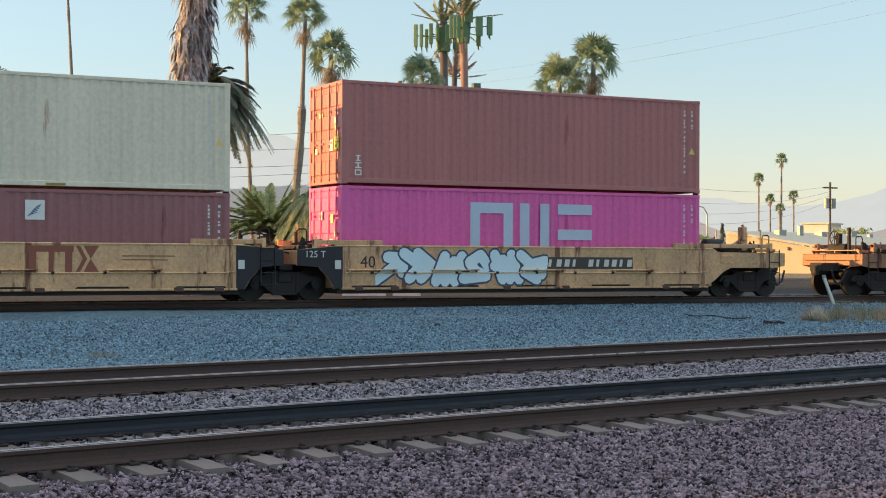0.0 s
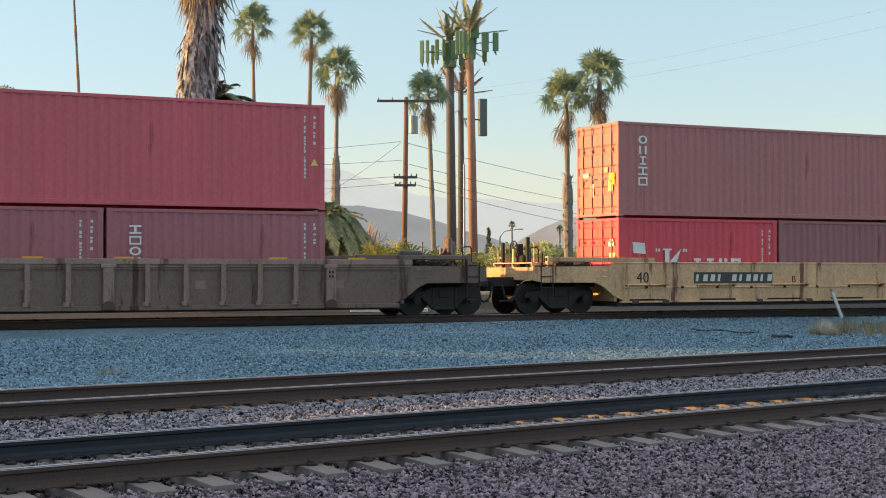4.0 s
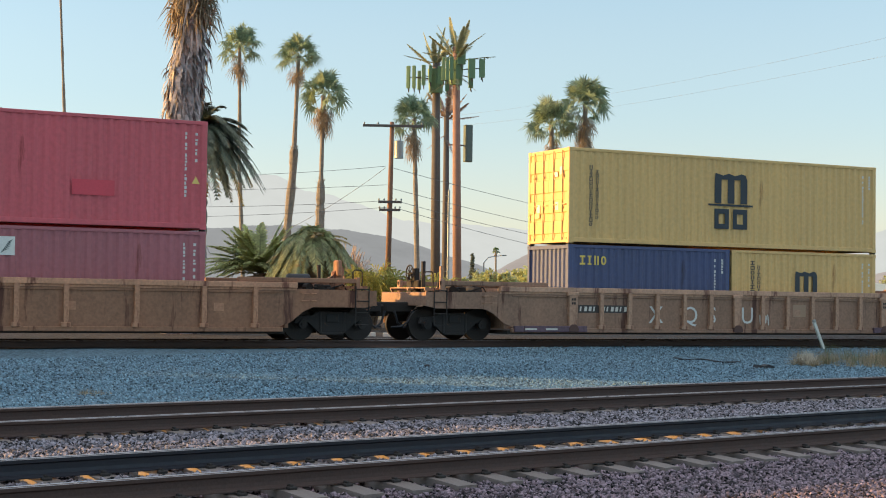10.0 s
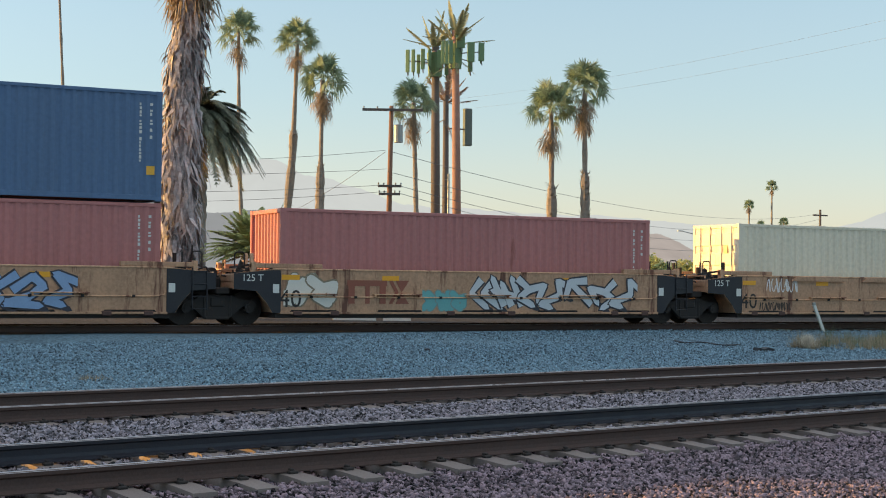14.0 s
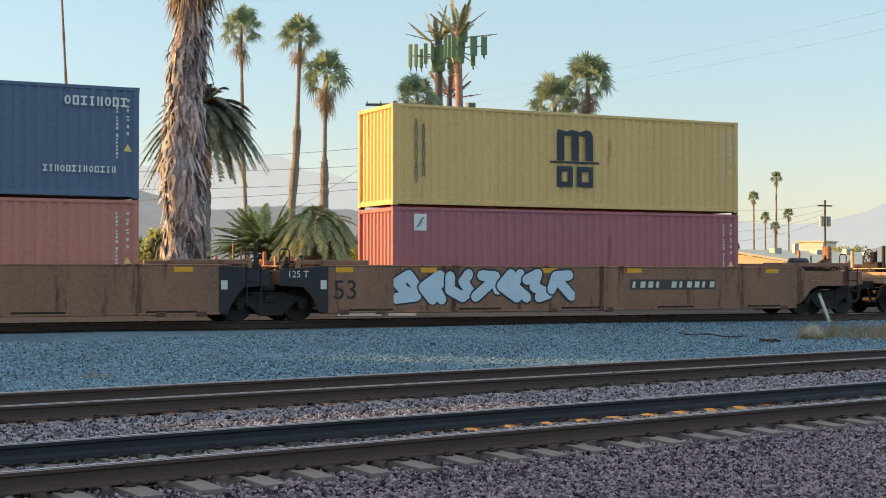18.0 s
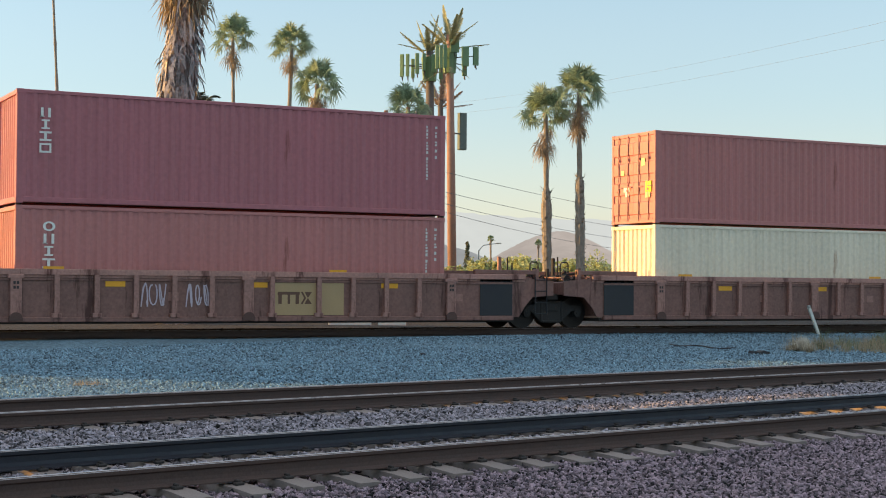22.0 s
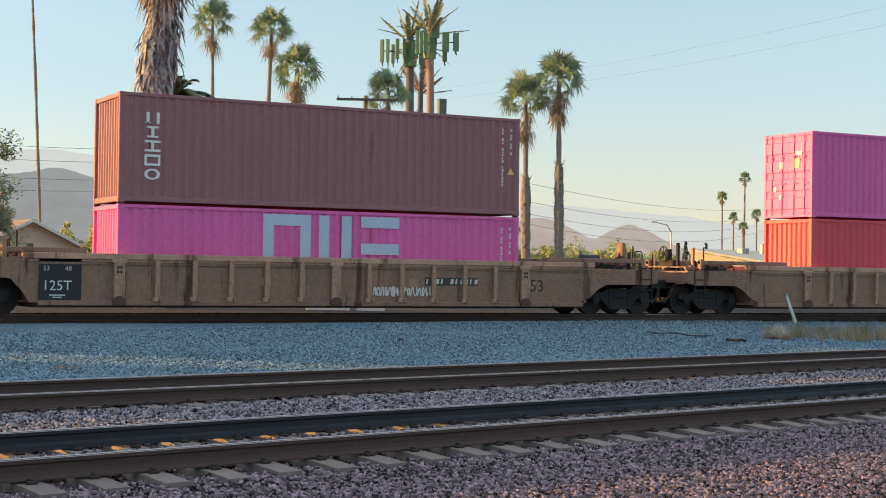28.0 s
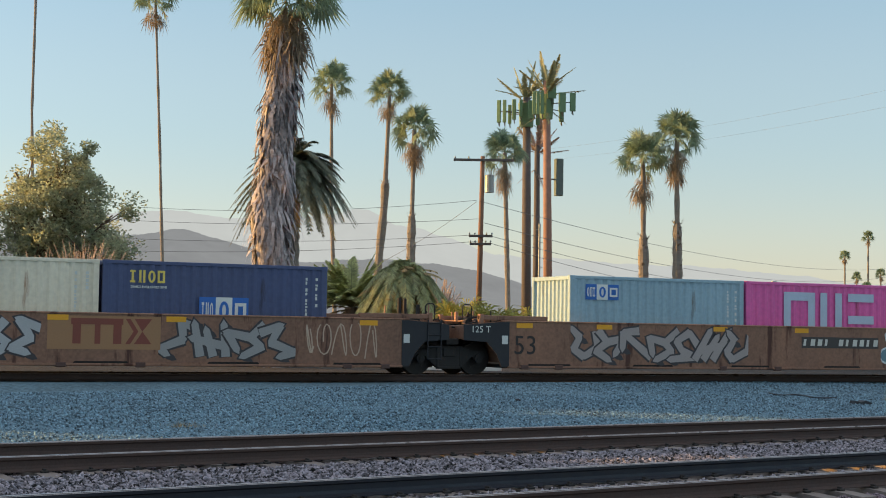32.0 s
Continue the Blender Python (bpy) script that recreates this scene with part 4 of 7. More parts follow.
            for k in range(9):
                part("pipe_clamp", clamp, STEEL_DARK, root, "", (-hw + 0.9 + k * (hw - 0.9) / 4, -yn - 0.06, 0))
            step = stored("step", lambda: Geo().box(-0.75, 0.75, -0.13, 0.0, 0.845, 0.875, 0.008).box(-0.7, -0.66, -0.09, 0.0, 0.79, 0.845).box(0.66, 0.7, -0.09, 0.0, 0.79, 0.845).mesh("side_step"))
            for x in (-hw + 0.9, -2.7, 0.2, 3.4):
                part("side_step", step, edge, root, "raised walking strip", (x, -yn - 0.03, 0))
        # thin dark strips on the wall paint the shade of drain slots
        gap = stored(("slot", bottom), lambda: Geo().prism([(-0.72, bottom + 0.005), (0.72, bottom + 0.005), (0.66, bottom + 0.085), (-0.66, bottom + 0.085)], -0.006, 0.0, "y").mesh("drain_slot"))
        for k in range(5):
            part("drain_slot", gap, SLOT, root, "dark strip painted for the shade in a bottom slot", ((k - 2) * hw * 0.42, -yn - 0.0355, 0))
        foot = stored(("foot", bottom), lambda: Geo().box(-0.13, 0.13, -0.10, 0.04, bottom - 0.07, bottom + 0.06, 0.02).mesh("drain_foot"))
        for x in (-hw + 0.5, -hw + 1.6, hw - 1.6, hw - 0.5, -1.0, 1.0):
            part("drain_foot", foot, CASTING, root, "", (x, -yn, 0))
    part("well_floor", stored(("wfloor", hw), lambda: Geo().box(-hw - 0.1, hw + 0.1, -1.42, 1.42, 0.2, 0.311).mesh("well_floor")), STEEL_DARK, root)
    STEEL[root.name] = edge if kind == "ribbed" else paint(rgb, False)
    for side, e, h, end, sgn in (("l", left, ht_left, he[0], -1), ("r", right, ht_right, he[1], 1)):
        bulk = stored(("bulk", zt), lambda: Geo().box(-0.05, 0.05, -1.42, 1.42, 0.36, zt - 0.25).box(-0.3, 0.05, -1.42, 1.42, 0.95, 1.05).mesh("bulkhead"))
        part("bulkhead", bulk, mat, root, "", (sgn * (hw + 0.15), 0, 0))
        ln = end - hw - 0.1
        deck = Geo().box(0, ln, -1.38, 1.38, 1.16, 1.20, 0.01)
        for k in range(int(ln / 0.4)):
            deck.box(0.1 + k * 0.4, 0.16 + k * 0.4, -1.38, 1.38, 1.20, 1.225)
        part("end_platform", stored(("deck", round(ln, 2)), lambda: deck.mesh("end_platform")), mat, root, "", (sgn * (hw + 0.1), 0, 0), 0 if sgn > 0 else math.pi)
        lnc = h - hw - 0.1 if e == "art" else h + 1.75 - hw
        part("center_sill", stored(("csill", round(lnc, 2)), lambda: Geo().box(0, lnc, -0.32, 0.32, 0.80, 1.10, 0.03).mesh("center_sill")), STEEL_DARK, root, "", (sgn * (hw + 0.1), 0, 0), 0 if sgn > 0 else math.pi)
        part("end_beam", stored(("ebeam", zt), lambda: Geo().box(-0.06, 0.06, -1.44, 1.44, 1.0, zt - 0.13, 0.02).mesh("end_beam")), mat, root, "", (sgn * (end - 0.06), 0, 0))
        for y in (-0.75, -0.1, 0.55):
            bx = stored(("gear", y), lambda: Geo().box(-0.22, 0.2, y - 0.13, y + 0.15, 1.22, 1.22 + 0.22 + 0.15 * abs(y), 0.03).tube([(0.25, y, 1.3), (0.6, y + 0.1, 1.42)], 0.035, 7).tube([(-0.4, y, 1.28), (-0.8, y - 0.2, 1.34)], 0.025, 6).mesh("brake_gear"))
            part("brake_gear", bx, STEEL_DARK, root, "", (sgn * (hw + ln * 0.55), 0, 0))
        tank = stored("tank", lambda: Geo().tube([(0, -0.55, 0), (0, -0.5, 0), (0, 0.5, 0), (0, 0.55, 0)], [0.08, 0.17, 0.17, 0.08], 12).mesh("air_tank", None, True))
        part("air_tank", tank, STEEL_DARK, root, "", (sgn * (hw + 0.55), 0.1, 1.42))
        rods = stored("rods", lambda: Geo().tube([(-0.9, -0.95, 1.26), (-0.3, -1.0, 1.34), (0.4, -0.9, 1.3), (0.9, -0.7, 1.42)], 0.026, 6).mesh("brake_rod"))
        part("brake_rod", rods, edge, root, "", (sgn * (hw + ln * 0.5), 0, 0), 0 if sgn > 0 else math.pi)
        lever = stored("lever", lambda: Geo().prism([(-0.05, 1.2), (0.07, 1.2), (0.16, 1.62), (0.06, 1.78), (-0.02, 1.6)], -0.03, 0.03, "y").disc(0.08, 1.68, -0.06, 0.06, 0.05, 8).mesh("brake_lever"))
        part("brake_lever", lever, STEEL_DARK, root, "", (sgn * (hw + ln * 0.75), -0.7, 0))
        grab = stored("grab", lambda: Geo().tube([(-0.22, 0, 0), (-0.22, -0.07, 0), (0.22, -0.07, 0), (0.22, 0, 0)], 0.013, 5).mesh("grab_iron"))
        for zz in (() if side in black else (1.12, 1.32)):
            part("grab_iron", grab, edge, root, "", (sgn * (hw + 0.75), -yn - 0.03, zz - 0.02))
        if e == "art":
            yoke = stored("yoke", lambda: Geo().box(-0.5, 0.5, -0.42, 0.42, 0.95, 1.3, 0.05).disc(0, 1.4, -0.3, 0.3, 0.16, 12).box(-0.2, 0.2, -1.2, -0.6, 0.84, 1.02, 0.03).mesh("joint_casting"))
            if sgn < 0:
                part("joint_casting", yoke, STEEL_DARK, root, "cast joint between two units", (sgn * h, 0, 0))
        else:
            loop = stored("loop", lambda: Geo().tube([(0.0, 0, 0.86), (0.12, -0.02, 0.52), (0.3, -0.04, 0.36), (0.5, -0.02, 0.5), (0.62, 0, 0.84)], 0.034, 7).mesh("brake_hose"))
            part("brake_hose", loop, BLACK, root, "hanging rubber brake hose", (sgn * (h + 1.15), -0.72, 0), 0 if sgn > 0 else math.pi)
            bar = stored("uncoupling", lambda: Geo().tube([(0, -1.4, 1.0), (0.06, -0.9, 0.98), (0.16, -0.5, 0.86), (0.16, -0.1, 0.86)], 0.016, 6).mesh("uncoupling_bar"))
            part("uncoupling_bar", bar, edge, root, "", (sgn * (end + 0.05), 0, 0), 0)
        posts_and_rails(root, sgn * (end - 0.25), sgn, zt, int(abs(u)) + (7 if sgn > 0 else 0), edge)
        lift = 0.075 if kind == "ribbed" else 0.03
        capstrip = stored(("capstrip", hw, round(end, 2), zt, lift), lambda: Geo().box(hw - 1.25, end - 0.5, -0.08, 0.06, zt + lift, zt + lift + 0.13, 0.015).box(end - 0.62, end - 0.5, -0.1, 0.08, zt - 0.12, zt + lift + 0.17, 0.015).mesh("end_cap"))
        for sy in (-1, 1):
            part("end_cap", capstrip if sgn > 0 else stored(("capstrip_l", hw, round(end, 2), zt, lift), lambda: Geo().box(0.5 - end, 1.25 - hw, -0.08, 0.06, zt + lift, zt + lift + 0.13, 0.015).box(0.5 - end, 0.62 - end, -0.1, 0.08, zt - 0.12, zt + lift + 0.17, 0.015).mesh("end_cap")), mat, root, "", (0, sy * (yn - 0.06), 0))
        pipes = stored(("pipes", e), lambda: Geo().tube([(-0.7, -1.2, 1.3), (-0.35, -1.28, 1.42), (0.1, -1.1, 1.36), (0.5, -1.3, 1.5), (0.75, -1.1, 1.28)], 0.022, 5).tube([(-0.6, -0.8, 1.5), (0.2, -1.0, 1.62), (0.6, -0.6, 1.52)], 0.03, 6)
                       .box(-0.25, -0.02, -1.25, -1.0, 1.22, 1.5, 0.03).box(0.15, 0.33, -1.2, -0.95, 1.22, 1.42, 0.03).disc(-0.45, 1.42, -1.2, -0.9, 0.11, 10).mesh("valve_gear"))
        part("valve_gear", pipes, STEEL_DARK, root, "pipes and brake valves", (sgn * (hw + ln * 0.5), 0, 0.06), 0)
        if e == "coup" and sgn > 0:
            drum = stored("drum", lambda: Geo().tube([(-0.34, -0.5, 0), (-0.3, -0.5, 0), (0.3, -0.5, 0), (0.34, -0.5, 0)], [0.12, 0.21, 0.21, 0.12], 14).mesh("brake_cylinder", None, True))
            part("brake_cylinder", drum, BLACK, root, "black brake cylinder", (hw + 0.75, -0.2, zt + 0.12))
            gusset = stored("gusset", lambda: Geo().prism([(0.0, -0.1), (1.05, -0.1), (1.05, 0.55), (0.85, 0.55), (0.7, 0.3), (0.0, 0.0)], -0.04, 0.04, "y").box(0.8, 0.95, -0.16, 0.16, 0.3, 0.75, 0.03).mesh("gusset_plate"))
            part("gusset_plate", gusset, mat, root, "slanting steel gusset", (hw + 1.05, -0.75, zt - 0.02))
        lad = stored("ladder", lambda: (lambda g: [g.tube([(x, 0, 0.42), (x, 0, 1.52)], 0.017, 6) for x in (-0.2, 0.2)] and [g.tube([(-0.2, 0, z), (0.2, 0, z)], 0.015, 6) for z in (0.45, 0.78, 1.11, 1.44)] and g)(Geo()).mesh("ladder"))
        if sgn > 0 or e == "coup":
            part("ladder", lad, STEEL_DARK if e == "coup" else BLACK, root, "", (sgn * (end - 0.45), -1.53, 0))
        if e == "coup":
            cp = stored("coupler", lambda: Geo().box(0, 0.62, -0.13, 0.13, 0.74, 0.98, 0.03).box(0.55, 0.8, -0.2, 0.17, 0.68, 1.02, 0.05).mesh("coupler"))
            part("coupler", cp, STEEL_DARK, root, "cast knuckle coupler", (sgn * (h + 1.12), 0, 0), 0 if sgn > 0 else math.pi)
            hose = stored("hose", lambda: Geo().tube([(0.0, 0.25, 0.82), (0.25, 0.28, 0.55), (0.5, 0.3, 0.40), (0.8, 0.3, 0.38)], 0.028, 7).mesh("air_hose"))
            part("air_hose", hose, BLACK, root, "", (sgn * (h + 1.1), -0.5, 0), 0 if sgn > 0 else math.pi)
            if sgn < 0:
                def brake():
                    g = Geo().box(-0.12, 0.12, -0.4, 0.4, 1.2, 1.75, 0.03).box(-0.05, 0.05, -0.55, -0.45, 1.2, 2.3, 0.01)
                    for k in range(14):
                        a, b = 2 * math.pi * k / 14, 2 * math.pi * (k + 1) / 14
                        g.tube([(-0.2, 0.24 * math.cos(a), 1.95 + 0.24 * math.sin(a)), (-0.2, 0.24 * math.cos(b), 1.95 + 0.24 * math.sin(b))], 0.02, 5, False)
                    for k in range(4):
                        a = math.pi * k / 4
                        g.tube([(-0.2, 0.24 * math.cos(a), 1.95 + 0.24 * math.sin(a)), (-0.2, -0.24 * math.cos(a), 1.95 - 0.24 * math.sin(a))], 0.014, 5)
                    return g.tube([(-0.2, 0, 1.95), (0, 0, 1.95)], 0.03, 6).box(-0.08, 0.08, -0.1, 0.1, 1.6, 2.1, 0.02).mesh("hand_brake")
                part("hand_brake", stored("hbrake", brake), STEEL_DARK, root, "hand brake with its wheel", (sgn * (end - 0.5), 0.2, 0))
        if side in black:
            x0, x1 = hw - 0.02 if hw < 7 else hw + 0.05, end - 0.02
            if hw > 7 and kind == "ribbed":
                x0, x1 = hw - 1.1, hw - 0.02
                pts = [(x0, bottom + 0.05), (x1, bottom + 0.05), (x1, zt - 0.06), (x0, zt - 0.06)]
            else:
                pts = [(hw - 0.02, bottom), (hw + 0.21, bottom), (hw + 0.37, 0.6), (hw + 0.67, 0.93), (end, 0.98), (end, zt - 0.12), (hw + 0.25, zt - 0.02), (hw - 0.02, zt - 0.02)]
            y0 = -yn - (0.05 if kind == "ribbed" else 0.04)
            part("end_plate", Geo().prism([(sgn * a, b) for a, b in pts], y0 - 0.01, y0, "y"), BLACK, root, "black painted end plate")
            if hw > 7 and kind == "ribbed" and notices:
                mid = sgn * ((x0 + x1) / 2 + 0.07)
                fine = stored("nbars", lambda: (lambda g: [g.box(-0.2 + 0.03 * (k % 3), 0.24 - 0.05 * (k % 2), -0.003, 0, 0.062 * k, 0.062 * k + 0.022) for k in range(5)] and g)(Geo()).mesh("notice_text"))
                small = stored("nfoot", lambda: Geo().box(-0.3, 0.1, -0.003, 0, 0, 0.03).box(-0.22, 0.02, -0.003, 0, -0.05, -0.025).mesh("notice_text"))
                if sgn > 0:
                    tagged(part("notice_text", fine, WHITE, root, "", (mid, y0 - 0.011, 0.74)), kind="stuff")
                tagged(part("notice_text", small, WHITE, root, "", (mid + 0.1, y0 - 0.011, 0.5)), kind="stuff")
                for body, dx in (("48", -0.28 * sgn - 0.09), ("53", 0.28 * sgn - 0.09)):
                    words(root, body, mid + dx, 1.14, 0.17, y0 - 0.01, WHITE, "white stencilled number")
                if sgn < 0:
                    words(root, "125T", -(x1 - 0.08), 0.64, 0.36, y0 - 0.01, WHITE, "white stencilled 125T")
            elif notices:
                if sgn < 0:
                    words(root, "125 T", -(end - 0.22), 1.2, 0.26, y0 - 0.01, WHITE, "white stencilled 125 T")
                part("notice_plate", stored("nplate", lambda: Geo().box(-0.09, 0.09, -0.005, 0, 0, 0.24, 0.002).mesh("notice_plate")), WHITE, root, "small white notice plate", (sgn * (hw + 0.12), y0 - 0.011, 0.88))
    for x in ((-hw * 0.75, -hw * 0.25, hw * 0.3, hw * 0.78) if kind == "ribbed" else ()):
        part("side_plate", stored("splate", lambda: Geo().box(-0.14, 0.14, -0.004, 0, 0, 0.22).mesh("side_plate")), edge, root, "faded stencil patch", (x, -yn - 0.036, 0.8))
    return root


def orange_plates(root, xs, z, y=-1.5):
    for x in xs:
        part("reflector", stored("reflector", lambda: Geo().box(-0.26, 0.26, -0.006, 0, 0, 0.14, 0.002).mesh("reflector")), ORANGE, root, "orange reflector plate", (x, y, z))


MAROON, BROWN, RUSTY, DARKBROWN = (142, 76, 82), (150, 88, 84), (162, 98, 84), (126, 74, 76)
REDC, CRIMSON, PINK, ROSE = (184, 50, 62), (176, 70, 78), (200, 74, 136), (174, 82, 104)
NAVY, BLUE, PALEBLUE, DEEPBLUE = (60, 80, 106), (52, 82, 114), (122, 147, 158), (44, 56, 92)
YELLOW, WHITEC, GREEN, ORANGER = (186, 150, 92), (206, 181, 160), (30, 112, 80), (176, 76, 62)
WM, DM, YM, OM = (206, 206, 200), (44, 52, 60), (214, 186, 92), (170, 180, 196)

HC, ST = 2.896, 2.591
LOCK = 0.046     # height of the locks between two stacked containers
Z0 = 0.315


def stack(u, bottoms, top=None):
    """Containers in one well: one forty-foot box or two twenty-foot ones below, a forty-foot box above."""
    h = bottoms[0][1]
    if len(bottoms) == 1:
        c, hh, d, m, w = bottoms[0]
        container(u, Z0, 12.192, hh, c, d, m, word=w)
    else:
        for k, (c, hh, d, m, w) in enumerate(bottoms):
            container(u + k * 6.134, Z0, 6.058, hh, c, d, [(a, x0 - k * 6.134, x1 - k * 6.134, z0, z1, col) for a, x0, x1, z0, z1, col in m], word=w)
    if top:
        c, hh, d, m, w = top
        container(u, Z0 + h + LOCK, 12.192, hh, c, d, m, word=w, locked=True)


def tri(x, z0=3.9, z1=5.5):
    return [("column", x, x + 0.33, z0, z1, WM)]


def three_fields(x0, x1, z0, z1):
    """A blue plate with a white middle field and plain shapes."""
    w, h = (x1 - x0) / 3, z1 - z0
    blue = (44, 98, 170)
    return [("plate", x0, x1, z0, z1, blue), ("plate", x0 + w, x1 - w, z0, z1, WM), ("row", x0 + w * 0.12, x0 + w * 0.9, z0 + h * 0.2, z1 - h * 0.2, WM), ("ring", x0 + w * 1.2, x0 + w * 1.8, z0 + h * 0.14, z1 - h * 0.14, blue),
            ("box", x0 + w * 2.15, x0 + w * 2.85, z0 + h * 0.2, z1 - h * 0.2, WM)]


ONEB = [("frames", 4.05, 8.2, 1.0, 2.82, OM)]
ONEL = [("frames", 4.05, 8.2, 0.95, 2.77, OM)]
stack(40.0, [(RUSTY, HC, True, [], "orange-brown")], (PINK, HC, True, [("row", 0.4, 2.4, 5.1, 5.5, WM)], "magenta"))
stack(16.5, [(PINK, HC, True, ONEB, "magenta")], (BROWN, HC, True, [("column", 0.4, 0.6, 3.5, 4.1, WM)], "brown"))
stack(1.07, [(DARKBROWN, ST, True, [], "dark brown"), (DARKBROWN, ST, False, [("plate", 6.79, 7.28, 2.12, 2.62, WM), ("wing", 6.84, 7.22, 2.2, 2.55, (50, 70, 120))], "dark brown")], (WHITEC, HC, True, [("plate", 5.2, 5.75, 3.0, 3.06, (140, 120, 60)), ("plate", 7.3, 7.8, 3.0, 3.06, (140, 120, 60))], "off-white"))
stack(-14.4, [(REDC, ST, False, [("big_small", 1.28, 4.5, 1.2, 1.93, WM)], "red"), (BROWN, ST, False, [("column", 6.9, 7.25, 1.0, 2.55, WM)], "brown")], (BROWN, HC, True, tri(0.72), "brown"))
stack(-29.85, [(GREEN, ST, True, [("row", 0.92, 4.6, 1.4, 2.2, WM), ("plate", 4.75, 5.15, 1.3, 2.2, WM)], "green"), (PALEBLUE, ST, False, three_fields(8.08, 10.2, 1.3, 2.11), "pale blue")], (NAVY, HC, False, [("stripes", 0.32, 2.38, 5.05, 5.5, WM)], "navy blue"))
stack(-45.34, [(REDC, ST, True, [("flag", 0.53, 0.99, 1.83, 2.16, WM), ("big_small", 1.35, 4.64, 1.2, 1.97, WM)], "red"), (DARKBROWN, ST, False, [], "dark brown")], (BROWN, HC, True, tri(0.73), "brown"))
stack(-67.14, [(MAROON, ST, False, [("plate", 0.64, 1.01, 2.18, 2.65, WM), ("wing", 0.68, 0.98, 2.25, 2.6, (50, 70, 120))], "maroon"), (MAROON, ST, False, [("column", 6.73, 7.05, 1.4, 2.52, WM)], "maroon")], (CRIMSON, HC, False, [("row", 0.55, 1.46, 4.79, 5.38, WM)], "crimson"))
stack(-90.64, [(BROWN, ST, False, [("plate", 0.64, 1.04, 2.15, 2.62, WM), ("wing", 0.7, 1.0, 2.2, 2.58, (40, 60, 60))], "brown"), (BROWN, ST, False, [], "brown")], (BROWN, HC, True, tri(0.72), "brown"))
stack(-114.07, [(BROWN, HC, False, [("column", 0.68, 1.0, 1.3, 2.92, WM)], "brown")], (MAROON, HC, False, [("row", 4.31, 6.47, 4.55, 5.0, YM), ("row", 4.51, 6.31, 4.15, 4.33, YM), ("globe", 6.55, 7.65, 4.2, 5.35, YM), ("plate", 6.75, 7.05, 4.5, 5.2, WM), ("plate", 7.1, 7.4, 4.6, 5.25, WM)], "plum"))
stack(-133.59, [(CRIMSON, HC, False, [("row", 0.51, 1.4, 2.22, 2.79, WM)], "red")], (MAROON, HC, False, [("plate", 0.49, 1.71, 5.25, 5.96, (150, 190, 205)), ("row", 0.7, 1.65, 5.32, 5.6, WM)], "maroon"))
stack(-153.25, [(DEEPBLUE, ST, False, [("row", 0.41, 1.42, 2.3, 2.58, YM)], "blue"), (YELLOW, ST, False, [("column", 6.89, 7.05, 1.2, 2.59, DM), ("column", 7.15, 7.28, 1.2, 2.45, DM), ("arch", 8.53, 9.8, 0.8, 2.27, DM)], "yellow")], (YELLOW, HC, True, [("column", 0.72, 0.85, 3.48, 5.35, DM), ("column", 0.95, 1.06, 3.7, 5.2, DM), ("arch", 5.18, 6.95, 3.56, 5.33, DM)], "yellow"))
stack(-176.79, [(BLUE, ST, False, [("stripes", 0.28, 2.34, 2.09, 2.54, WM)], "blue"), (MAROON, ST, False, [("plate", 6.79, 7.2, 2.15, 2.62, WM), ("wing", 6.85, 7.15, 2.2, 2.58, (40, 60, 60))], "maroon")], (CRIMSON, HC, False, [("row", 0.57, 1.47, 4.77, 5.41, WM), ("plate", 8.6, 9.7, 3.75, 4.15, (200, 72, 84))], "red"))
stack(-198.5, [(MAROON, ST, False, [("column", 0.85, 1.13, 1.5, 2.66, WM)], "maroon"), (MAROON, ST, False, [("plate", 6.79, 7.89, 2.02, 2.61, WM), ("row", 6.9, 7.8, 2.1, 2.35, (40, 60, 110))], "maroon")], (YELLOW, HC, False, [("column", 0.65, 0.78, 3.55, 5.38, DM), ("column", 0.88, 0.99, 3.75, 5.25, DM), ("arch", 5.14, 6.92, 3.55, 5.31, DM)], "yellow"))
stack(-218.36, [(WHITEC, HC, True, [], "off-white")])
stack(-233.99, [(BROWN, HC, False, [], "brown")])
stack(-249.53, [(BROWN, HC, True, [("column", 0.74, 1.09, 1.2, 2.84, WM)], "brown")], (BLUE, HC, True, [("stripes", 0.4, 2.47, 5.35, 5.82, WM)], "blue"))
stack(-265.24, [(ROSE, HC, True, [("flag", 0.4, 1.12, 1.95, 2.42, WM), ("big_small", 3.65, 8.53, 1.1, 2.33, WM)], "faded red")], (REDC, HC, True, [("flag", 0.4, 1.12, 4.91, 5.42, WM), ("big_small", 3.69, 8.6, 4.4, 5.5, WM), ("row", 8.86, 10.7, 5.65, 5.9, WM)], "red"))
stack(-280.79, [(DARKBROWN, HC, True, [("column", 0.62, 0.94, 1.65, 2.88, WM)], "dark brown")], (REDC, HC, True, [("big_small", 3.67, 8.52, 4.2, 5.4, WM)], "red"))
stack(-302.59, [(MAROON, HC, False, [("plate", 0.68, 1.07, 2.54, 3.02, WM), ("wing", 0.72, 1.02, 2.6, 2.98, (40, 50, 120))], "maroon")], (YELLOW, HC, False, [("column", 0.68, 0.8, 3.9, 5.75, DM), ("column", 0.92, 1.03, 4.1, 5.6, DM), ("arch", 5.18, 6.92, 3.92, 5.65, DM)], "yellow"))
stack(-322.08, [(RUSTY, HC, True, [], "faded red-brown")], (NAVY, HC, True, [("wing", 4.9, 7.13, 4.75, 5.6, WM), ("row", 4.3, 7.86, 4.42, 4.82, WM), ("row", 4.68, 7.45, 4.1, 4.32, WM), ("stripes", 0.61, 2.41, 3.87, 4.24, WM), ("row", 9.69, 11.6, 3.9, 4.07, WM), ("row", 10.23, 11.89, 5.62, 5.86, WM)], "navy blue"))
